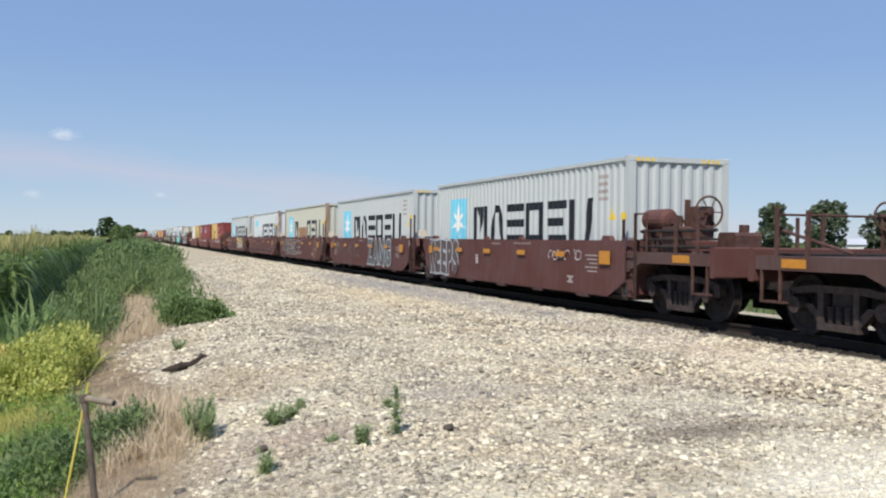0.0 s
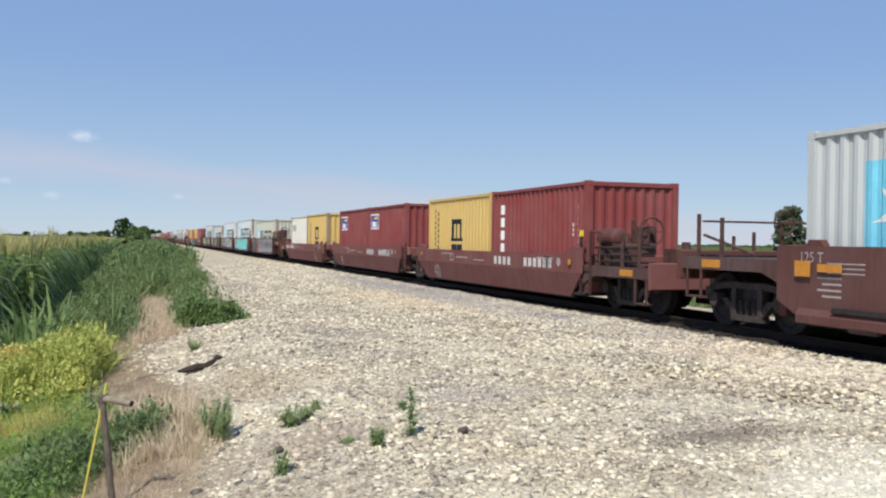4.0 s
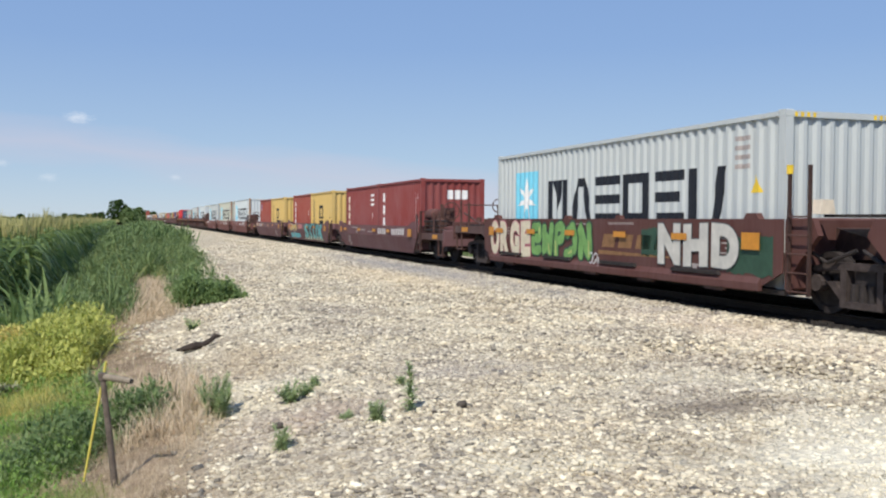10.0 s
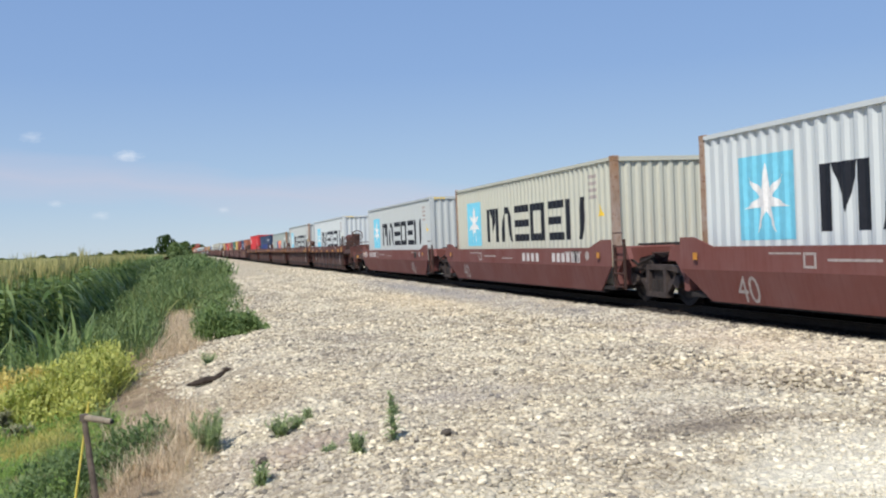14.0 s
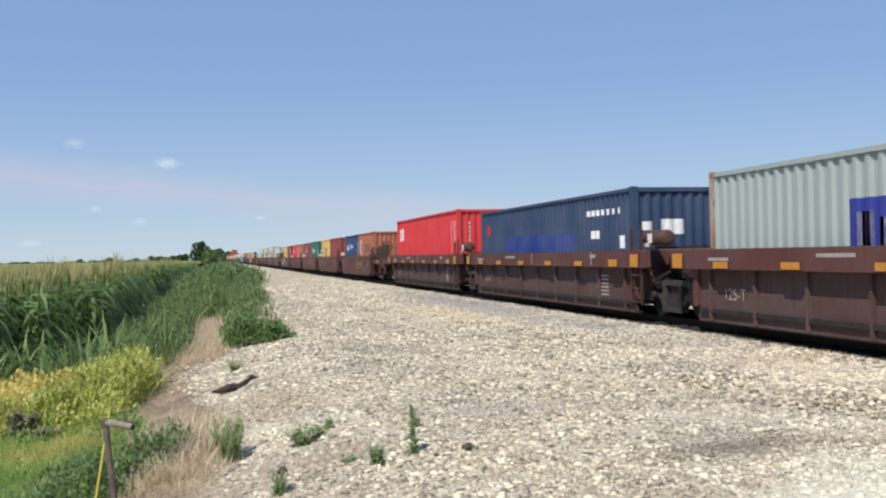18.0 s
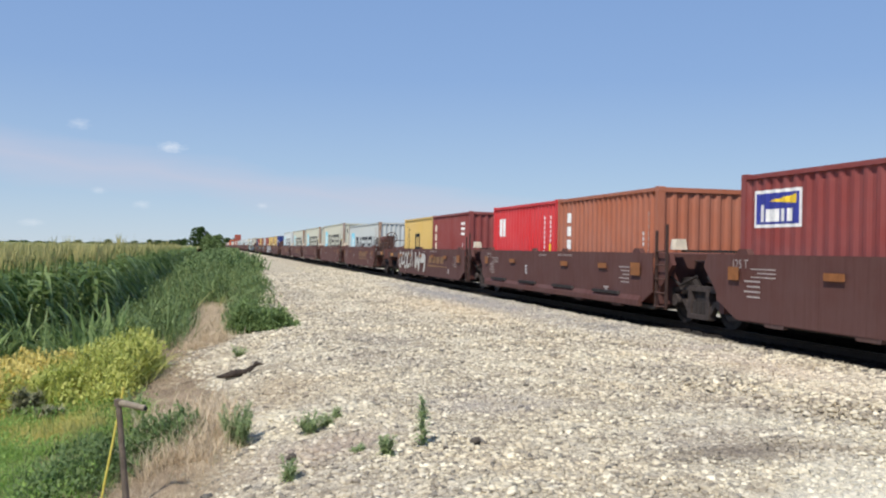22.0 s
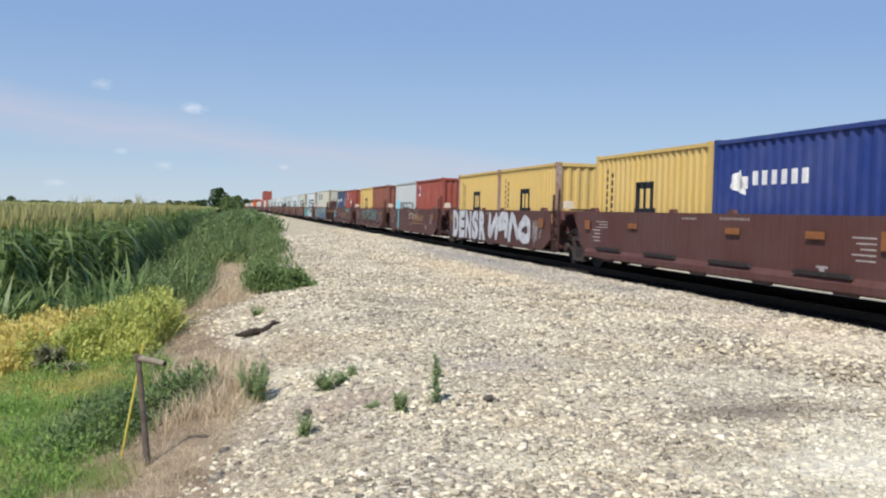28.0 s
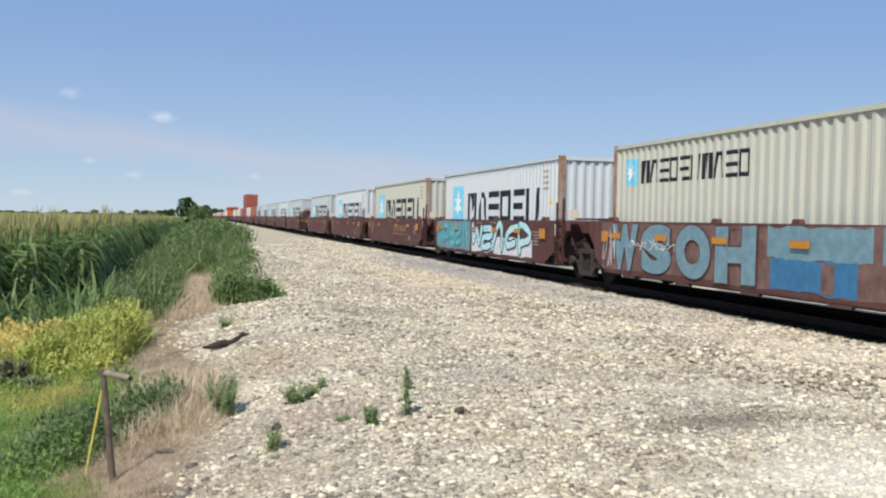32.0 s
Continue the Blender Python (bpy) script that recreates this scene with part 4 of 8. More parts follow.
def ribbon(pts, width, typ, proud, sub=5):
    """A thick soft line through points (along, up) with round ends, as one strip."""
    c = []
    q = [pts[0]] + list(pts) + [pts[-1]]
    for i in range(1, len(q) - 2):
        for k in range(sub):
            t = k / sub
            c.append(tuple(0.5 * (2 * q[i][j] + (q[i + 1][j] - q[i - 1][j]) * t + (2 * q[i - 1][j] - 5 * q[i][j] + 4 * q[i + 1][j] - q[i + 2][j]) * t * t
                                  + (3 * q[i][j] - q[i - 1][j] - 3 * q[i + 1][j] + q[i + 2][j]) * t ** 3) for j in (0, 1)))
    c.append(tuple(pts[-1]))
    left, right = [], []
    for i, p in enumerate(c):
        a, b = c[max(0, i - 1)], c[min(len(c) - 1, i + 1)]
        d = Vector((b[0] - a[0], b[1] - a[1]))
        d = d.normalized() if d.length > 1e-6 else Vector((0, 1))
        w = width / 2 * (0.94 + 0.12 * math.sin(1.7 * i))
        left.append((p[0] - d.y * w, p[1] + d.x * w))
        right.append((p[0] + d.y * w, p[1] - d.x * w))
    s = Shape()
    n = len(c)
    x = lambda z, i: SIDE_X[typ](z) - proud - 0.002 * i / n
    s.add([(x(p[1], i), p[0], p[1]) for i, p in enumerate(left)] + [(x(p[1], i), p[0], p[1]) for i, p in enumerate(right)], [(i, i + 1, n + i + 1, n + i) for i in range(n - 1)])
    for i, sign in ((0, -1), (n - 1, 1)):
        a, b = Vector(left[i]), Vector(right[i])
        m, r = (a + b) / 2, (a - b) / 2
        fan = [m + Vector((r.x * math.cos(k * math.pi / 6) + sign * r.y * math.sin(k * math.pi / 6), r.y * math.cos(k * math.pi / 6) - sign * r.x * math.sin(k * math.pi / 6))) for k in range(7)]
        s.add([(x(v.y, i), v.x, v.y) for v in fan], [tuple(range(7)) if sign > 0 else tuple(range(7))[::-1]])
    return s


FORMS = [[(-0.7, 0), (-0.75, 1), (0.7, 0.1), (0.72, 1)], [(-0.7, 0.05), (-0.6, 0.95), (0.6, 0.9), (0.65, 0.5), (-0.4, 0.45)], [(0.75, 0.9), (-0.3, 0.98), (-0.75, 0.5), (-0.3, 0.05), (0.75, 0.15)],
         [(0.0, 1), (-0.72, 0.6), (-0.5, 0.05), (0.55, 0.05), (0.72, 0.6), (0.0, 1)], [(0.7, 0.92), (-0.5, 0.9), (-0.55, 0.58), (0.55, 0.45), (0.5, 0.08), (-0.7, 0.06)], [(-0.75, 1), (-0.5, 0.1), (0.0, 0.75), (0.5, 0.05), (0.78, 1)], [(-0.7, 0), (-0.2, 1), (0.3, 0.95), (0.75, 0)]]


def sprayed_forms(parent, typ, seed, y0, y1, z0, z1, n, fill, edge, accent, fat=0.2, rim=0.05):
    """Round sprayed forms side by side, overlapping: a fat line over a wider one, with a thin highlight. y0 > y1."""
    r = random.Random(seed)
    step = (y0 - y1) / n
    for k in range(n):
        cy, m = y0 - (k + 0.5) * step, fat / 2 + rim
        lo, hi = z0 + m + r.uniform(0, 0.07), z1 - m - r.uniform(0, 0.07)
        w = max(0.1, step * 0.62 - m * 0.7)
        lean = r.uniform(-0.1, 0.22) * step
        form = FORMS[r.randrange(len(FORMS))]
        turn = r.choice((-1, 1))
        pts = [(cy + turn * u * w - lean * (v - 0.5) + r.uniform(-0.12, 0.12) * w, lo + min(1, max(0, v + r.uniform(-0.16, 0.16))) * (hi - lo)) for u, v in form]
        d = 0.013 + 0.0085 * (k % 2)
        if rim > 0:
            part("sprayed_outline", ribbon(pts, fat + 2 * rim, typ, d), edge, parent)
        part("sprayed_form", ribbon(pts, fat, typ, d + 0.003), fill, parent)
        if accent is not None:
            i = r.randrange(len(pts) - 1)
            part("sprayed_highlight", ribbon([pts[i], ((pts[i][0] + pts[i + 1][0]) / 2, (pts[i][1] + pts[i + 1][1]) / 2)], fat * 0.3, typ, d + 0.006), accent, parent)


def sprayed_word(parent, typ, text, y0, y1, z0, z1, fill, edge, bold=0.035, rim=0.03, lean=0.0):
    """Block letters sprayed side by side, each with an outline, filling the field given. y0 > y1."""
    step = (y0 - y1) / len(text)
    for k, ch in enumerate(text):
        if ch == " ":
            continue
        box = None
        tilt = 0.05 * math.sin(2.3 * k)
        for j, (grow, mat) in enumerate(((bold, fill), (bold + rim, edge))):
            if mat is None:
                continue
            cu = bpy.data.curves.new("letters", "FONT")
            cu.body, cu.size, cu.offset = ch, 1.0, grow
            tmp = new("letters", cu)
            bpy.context.view_layer.update()
            me = bpy.data.meshes.new_from_object(tmp.evaluated_get(bpy.context.evaluated_depsgraph_get()))
            co = np.array([v.co[:2] for v in me.vertices])
            if box is None:
                box = (co.min(0), co.max(0))
            u = (co - box[0]) / (box[1] - box[0])
            for v, (a, b) in zip(me.vertices, u):
                z = z0 + (z1 - z0) * (0.03 + 0.94 * b + tilt * (a - 0.5))
                v.co = (SIDE_X[typ](z) - (0.028 if j == 0 else 0.022) - 0.001 * (k % 2), y0 - step * (k + 0.06 + 0.88 * a) - lean * (b - 0.5), z)
            me.materials.clear()
            me.materials.append(mat)
            bpy.data.objects.remove(tmp)
            ob = new("sprayed_letter" if j == 0 else "letter_outline", me)
            ob.parent = parent


def sprayed_panel(parent, typ, seed, y0, y1, z0, z1, mat):
    """A rolled-on ground of paint with an uneven edge."""
    r = random.Random(seed)
    n = 14
    up = [(y0 + (y1 - y0) * k / n, z1 - r.uniform(0, 0.06)) for k in range(n + 1)]
    dn = [(y0 + (y1 - y0) * k / n, z0 + r.uniform(0, 0.08)) for k in range(n + 1)]
    s = Shape()
    layer = sum(1 for c in parent.children if c.name.startswith("sprayed_ground"))
    s.add([(SIDE_X[typ](z) - 0.003 - 0.002 * layer, y, z) for y, z in up + dn], [(i, n + 1 + i, n + 2 + i, i + 1) for i in range(n)])
    part("sprayed_ground", s, mat, parent)


def scrawl(parent, typ, seed, y0, y1, z0, z1, n, col, width=0.024):
    """Thin sprayed loops and lines, quick and slanting."""
    r = random.Random(seed)
    step, h = (y0 - y1) / n, z1 - z0
    s = Shape()
    for k in range(n):
        cy = y0 - (k + 0.5) * step
        if r.random() < 0.6:
            s0, turns, q = r.uniform(0, 6.28), r.uniform(0.7, 1.5), r.uniform(0.5, 0.9)
            pts = [(cy + q * step * math.cos(s0 + i * turns) * 0.6 - 0.1 * h * math.sin(s0 + i * turns) - 0.06 * step * i, z0 + h * (0.5 + 0.45 * q * math.sin(s0 + i * turns))) for i in range(6)]
        else:
            pts = [(cy - u * step * 0.75 - 0.15 * h * v, z0 + h * v) for u, v in [(r.uniform(-1, 1), (0.1, 0.9)[(i + k) % 2] + r.uniform(-0.1, 0.35) * (1, -1)[(i + k) % 2]) for i in range(r.choice((3, 4, 5, 6)))]]
        q = ribbon(pts, width * 0.75, typ, 0.036 + 0.0025 * (k % 4), 4)
        s.add(q.v, q.f)
    tagged(part("sprayed_line", s, col, parent), kind="stuff")


def truck(parent, y, z=0.0):
    """A two-axle bogie: bolster, side frames, springs, turning wheelsets."""
    b = part("truck", lambda: Shape().box(-1.0, 1.0, -0.2, 0.2, 0.42, 0.72, 0.05).tube((0, 0, 0.7), (0, 0, 0.86), 0.3, 14), M_IRON, parent, at=(0, y, z), key="bolster")

    def side_frame():
        s = Shape()
        s.prism([(-1.05, 0.64), (-1.05, 0.74), (-0.55, 0.81), (0.55, 0.81), (1.05, 0.74), (1.05, 0.64), (0.5, 0.70), (-0.5, 0.70)], "x", -0.07, 0.07)
        for sy in (-1, 1):
            s.prism([(sy * 0.96, 0.60), (sy * 1.04, 0.74), (sy * 1.22, 0.68), (sy * 1.22, 0.46), (sy * 1.06, 0.46), (sy * 1.04, 0.60)], "x", -0.07, 0.07)
        for sy in (-1, 1):
            s.prism([(sy * 0.98, 0.50), (sy * 0.72, 0.50), (sy * 0.36, 0.17), (sy * 0.36, 0.33), (sy * 0.56, 0.52)], "x", -0.06, 0.06)
            s.prism([(sy * 0.30, 0.18), (sy * 0.42, 0.18), (sy * 0.42, 0.74), (sy * 0.30, 0.74)], "x", -0.08, 0.08)
            s.tube((-0.13, sy * 0.89, WHEEL_R), (0.06, sy * 0.89, WHEEL_R), 0.13, 12)
        s.box(-0.09, 0.09, -0.42, 0.42, 0.14, 0.24)
        return s
    for sx in (-1, 1):
        fr = part("side_frame", side_frame, M_FRAME, b, at=(sx * 1.0, 0, 0), key="side_frame")
        if sx > 0:
            fr.rotation_euler = (0, 0, math.pi)
        tagged(part("springs", lambda: Shape().tube((0, -0.16, 0.24), (0, -0.16, 0.5), 0.07, 8).tube((0, 0.02, 0.24), (0, 0.02, 0.5), 0.07, 8).tube((0, 0.19, 0.24), (0, 0.19, 0.5), 0.07, 8), M_IRON, b, at=(sx * 1.0, 0, 0), key="springs"), kind="stuff")

    def wheelset():
        s = Shape()
        prof = [(-0.07, 0.12), (-0.05, 0.36), (-0.075, 0.39), (-0.075, WHEEL_R), (0.05, WHEEL_R), (0.055, WHEEL_R + 0.025), (0.075, WHEEL_R + 0.02), (0.075, 0.39), (0.03, 0.36), (0.05, 0.12)]
        for sx in (-1, 1):
            s.lathe([(a * (1 if sx < 0 else -1), q) for a, q in prof], (sx * 0.785, 0, 0), 20)
        s.tube((-0.95, 0, 0), (0.95, 0, 0), 0.08, 10)
        for k in range(3):
            a = k * math.tau / 3
            s.box(-0.88, -0.85, 0.2 * math.cos(a) - 0.03, 0.2 * math.cos(a) + 0.03, 0.2 * math.sin(a) - 0.03, 0.2 * math.sin(a) + 0.03)
        return s
    for sy in (-1, 1):
        w = part("wheelset", wheelset, M_IRON, b, key="wheelset")
        w.matrix_parent_inverse = Matrix.Translation((0, sy * 0.89, WHEEL_R))
        WHEELSETS.append(w)
    return b


def posts(parent, y, mat, cap, tall, x=-1.44):
    """Corner ladder: two stanchions and rungs."""
    l = part("ladder", lambda: Shape().box(-0.025, 0.025, -0.25, -0.205, 0.28, tall).box(-0.025, 0.025, 0.205, 0.25, 0.28, tall - 0.12), mat, parent, at=(x, y, 0), key=("ladder", tall))
    for k in range(5):
        part("rung", lambda: Shape().tube((-0.04, -0.23, 0), (-0.04, 0.23, 0), 0.014, 6), M_IRON_B, l, at=(0, 0, 0.34 + 0.29 * k), key="rung")
    if cap:
        part("post_cap", lambda: Shape().box(-0.036, 0.036, 0.195, 0.265, tall - 0.12, tall + 0.02), M_YELLOW, l, "yellow painted post end", key=("cap", tall))
    return l


def joint_end(parent, typ, sy, mat, gear, caps=True):
    """The end of a unit over a shared bogie: bulkhead, arms, platform."""
    top = SILL_TOP[typ]
    part("bulkhead", lambda: Shape().box(-1.38, 1.38, -0.09, 0.09, 0.35, top + 0.02, 0.03), mat, parent, at=(0, sy * 6.42, 0), key=("bulkhead", typ))
    part("arm", lambda: Shape().prism([(0.0, 0.45), (0.0, top - 0.12), (0.55, top - 0.25), (1.15, 1.08), (1.15, 0.86), (0.5, 0.84)] if sy > 0 else [(0.0, 0.45), (0.0, top - 0.12), (-0.55, top - 0.25), (-1.15, 1.08), (-1.15, 0.86), (-0.5, 0.84)], "x", -0.55, 0.55), M_LADDER, parent, at=(0, sy * 6.46, 0), key=("arm", typ, sy))
    for sx in (-1, 1) if typ != "G" else ():
        part("end_gusset", lambda: Shape().prism([(0, 0.55), (0, top), (sy * 0.5, top), (sy * 0.62, top - 0.25), (sy * 0.3, 0.9)], "x", -0.05, 0.05), mat, parent, at=(sx * 1.34, sy * 6.46, 0), key=("gusset", typ, sy))
    part("walkway", lambda: Shape().box(-1.0, 1.0, -0.36, 0.36, top + 0.03, top + 0.075), M_IRON, parent, at=(0, sy * 7.1, 0), key=("walkway", typ))
    part("brake_pipe", lambda: Shape().tube((-1.2, 0, 1.05), (-1.15, sy * 0.5, 0.8), 0.03, 6).tube((-1.15, sy * 0.5, 0.8), (-1.05, sy * 1.0, 1.0), 0.03, 6), M_IRON, parent, at=(0, sy * 6.5, 0), key=("pipe", sy))
    if gear:
        posts(parent, sy * 6.72, M_LADDER, caps and typ != "N", 1.36 if typ == "N" else top + 0.82 if caps else top + 0.6)
        if typ == "G":
            tank = part("air_tank", lambda: Shape().lathe([(-0.52, 0.05), (-0.5, 0.13), (-0.42, 0.175), (0.42, 0.175), (0.5, 0.13), (0.52, 0.05)], (0, 0, 0), 16), M_IRON_B, parent, "rusty brown air reservoir", at=(-1.1, sy * 7.1, top + 0.26), key="gtank")
            tank.rotation_euler = (0, 0, math.pi / 2)
            part("tank_label", lambda: Shape().box(-0.004, 0.004, -0.1, 0.1, -0.1, 0.1), M_WHITE, tank, "white square label", at=(0.05, 0.178, 0.0), key="gtanklabel").rotation_euler = (0, 0, math.pi / 2)
        for sx in (-1, 1) if typ != "N" else ():
            part("marker_box", lambda: Shape().prism([(-0.14, 0), (0.14, 0), (0.10, 0.22), (-0.10, 0.22)], "y", -0.12, 0.12), M_CREAM, parent, "cream plastic box", at=(sx * 1.12, sy * 6.85, top + 0.08), key="marker_box")


def car_end(parent, typ, sy, mat, full, caps=True):
    """The outer end of a car: deck over its bogie, coupler, hand brake, air tank, stanchions."""
    top = SILL_TOP[typ]
    base = top - 0.32
    part("bulkhead", lambda: Shape().box(-1.38, 1.38, -0.09, 0.09, 0.35, top + 0.02, 0.03), mat, parent, at=(0, sy * 6.42, 0), key=("bulkhead", typ))
    part("end_deck", lambda: Shape().prism([(sy * 6.3, base + 0.1), (sy * 6.3, base - 0.35), (sy * 6.9, base - 0.12), (sy * 9.25, base - 0.12), (sy * 9.25, base + 0.1)], "x", -1.42, 1.42), M_DULL, parent, key=("deck", typ, sy))
    part("end_sill", lambda: Shape().box(-1.45, 1.45, -0.07, 0.07, base - 0.32, base + 0.22, 0.02), mat, parent, at=(0, sy * 9.28, 0), key=("endsill", typ))
    part("coupler", lambda: Shape().box(-0.11, 0.11, -0.26, 0.12, 0.58, 0.78, 0.03).box(-0.17, 0.15, 0.06, 0.3, 0.55, 0.82, 0.05), M_IRON, parent, at=(0, sy * 9.44, 0), key="coupler").rotation_euler = (0, 0, 0 if sy > 0 else math.pi)
    part("draft_sill", lambda: Shape().box(-0.25, 0.25, sy * 6.5 if sy > 0 else sy * 9.3, sy * 9.3 if sy > 0 else sy * 6.5, 0.62, base - 0.1), M_IRON, parent, key=("draft", typ, sy))
    part("air_hose", lambda: Shape().tube((0.35, 0, 0.75), (0.35, 0.18 * sy, 0.35), 0.025, 6).tube((0.35, 0.18 * sy, 0.35), (0.3, 0.4 * sy, 0.4), 0.025, 6), M_IRON, parent, at=(0, sy * 9.3, 0), key=("hose", sy))
    for sx in (-1, 1):
        for yy, h in ((8.75, 0.78), (8.05, 0.7)):
            part("stanchion", lambda: Shape().box(-0.025, 0.025, -0.03, 0.03, base + 0.08, base + 0.1 + h), M_IRON_B, parent, at=(sx * 1.38, sy * yy, 0), key=("stanchion", typ, h))
        part("sill_step", lambda: Shape().box(-0.02, 0.02, -0.24, -0.20, base - 0.62, base - 0.1).box(-0.02, 0.02, 0.20, 0.24, base - 0.62, base - 0.1).box(-0.02, 0.14, -0.24, 0.24, base - 0.64, base - 0.61), M_IRON_B, parent, at=(sx * 1.4, sy * 8.85, 0), key=("step", typ))
    part("deck_walk", lambda: Shape().box(-1.1, 1.1, -0.3, 0.3, base + 0.1, base + 0.14), M_IRON, parent, at=(0, sy * 8.8, 0), key=("deckwalk", typ))
    if full:
        t = part("brake_tower", lambda: Shape().box(-0.04, 0.04, -0.42, -0.34, 0, 1.0).box(-0.04, 0.04, 0.34, 0.42, 0, 0.82).prism([(-0.42, 0.05), (-0.34, 0.05), (0.42, 0.78), (0.34, 0.78)], "x", -0.03, 0.03).box(-0.05, 0.05, -0.42, 0.42, 0.55, 0.63), M_IRON_B, parent, at=(-1.05, sy * 7.55, base + 0.1), key="tower")
        part("brake_housing", lambda: Shape().box(-0.16, 0.16, -0.2, 0.2, 0.0, 0.62, 0.05), M_IRON_B, parent, at=(-0.85, sy * 8.05, base + 0.35), key="housing")
        w = part("brake_wheel", lambda: Shape().ring((0, 0, 0), "y", 0.29, 0.022, 22, 6).tube((0, -0.05, 0), (0, 0.12, 0), 0.05, 8), M_IRON_B, parent, "spoked hand brake wheel", at=(-0.85, sy * 8.32, base + 0.86), key="wheel")
        for k in range(6):
            a = k * math.tau / 6
            part("spoke", lambda: Shape().tube((0, 0, 0), (0.28 * math.cos(a), 0, 0.28 * math.sin(a)), 0.012, 5), M_IRON_B, w, key="spoke%d" % k)
        tank = part("air_tank", lambda: Shape().lathe([(-0.42, 0.05), (-0.4, 0.14), (-0.33, 0.205), (0.33, 0.205), (0.4, 0.14), (0.42, 0.05)], (0, 0, 0), 16), M_WELL, parent, "rusty brown air reservoir", at=(-1.05, sy * 6.98, base + 0.74), key="tank")
        posts(parent, sy * 6.5, M_LADDER, caps, top + 0.55)
        tank.rotation_euler = (0, 0, math.pi / 2)
        for dy in (-0.24, 0.24):
            part("tank_cradle", lambda: Shape().box(-0.2, 0.2, -0.04, 0.04, 0, 0.45), M_IRON_B, parent, at=(-1.05, sy * 6.98 + dy, base + 0.1), key="cradle")
        part("grab_iron", lambda: Shape().tube((0, -0.2, 0), (0, -0.2, 0.75), 0.018, 6).tube((0, -0.2, 0.75), (0, 0.2, 0.75), 0.018, 6).tube((0, 0.2, 0.75), (0, 0.2, 0), 0.018, 6), M_IRON_B, parent, "bent steel grab iron", at=(-1.38, sy * 6.85, base + 0.1), key="grab")
        for z, r0 in ((0.2, 0.03), (0.34, 0.022), (0.5, 0.03)):
            part("pipe", lambda: Shape().tube((-1.32, 0, 0), (-1.3, sy * 2.45, 0.02), r0, 6), M_IRON, parent, at=(0, sy * 6.75, base + z), key=("deckpipe", r0, sy))
        part("control_box", lambda: Shape().box(-0.14, 0.14, -0.3, 0.3, 0, 0.5, 0.04).tube((0, -0.1, 0.5), (0, -0.1, 0.7), 0.05, 8), M_IRON_B, parent, at=(-1.15, sy * 7.75, base + 0.1), key="control_box")
        part("valve_box", lambda: Shape().box(-0.3, 0.3, -0.28, 0.28, 0, 0.4, 0.06).tube((0.1, 0, 0.4), (0.1, 0, 0.55), 0.1, 8), M_IRON_B, parent, at=(0.3, sy * 7.7, base + 0.1), key="valve")
    else:
        w = part("brake_wheel", lambda: Shape().ring((0, 0, 0), "y", 0.2, 0.018, 18, 6).tube((0, -0.05, 0), (0, 0.1, 0), 0.04, 8).tube((0, 0.05, 0), (0, 0.05, -0.5), 0.03, 6), M_IRON_B, parent, at=(-0.75, sy * 7.2, base + 0.7), key="small_wheel")
        part("deck_rail", lambda: Shape().tube((-1.3, 0, 0), (1.3, 0, 0), 0.02, 6), M_IRON_B, parent, at=(0, sy * 8.75, base + 0.75), key="deck_rail")
        part("deck_brace", lambda: Shape().tube((-1.3, sy * 7.2, base + 0.15), (-1.3, sy * 8.7, base + 0.5), 0.03, 6), M_IRON_B, parent, key=("brace", typ, sy))
    truck(parent, sy * 7.75)
    if typ != "G":
        part("reflector", flat_marks([rect(0, 0.55, base - 0.08, base + 0.06)], "B"), M_ORANGE, parent, at=(0.075, sy * 8.3 - 0.27, 0), key=("refl", typ))


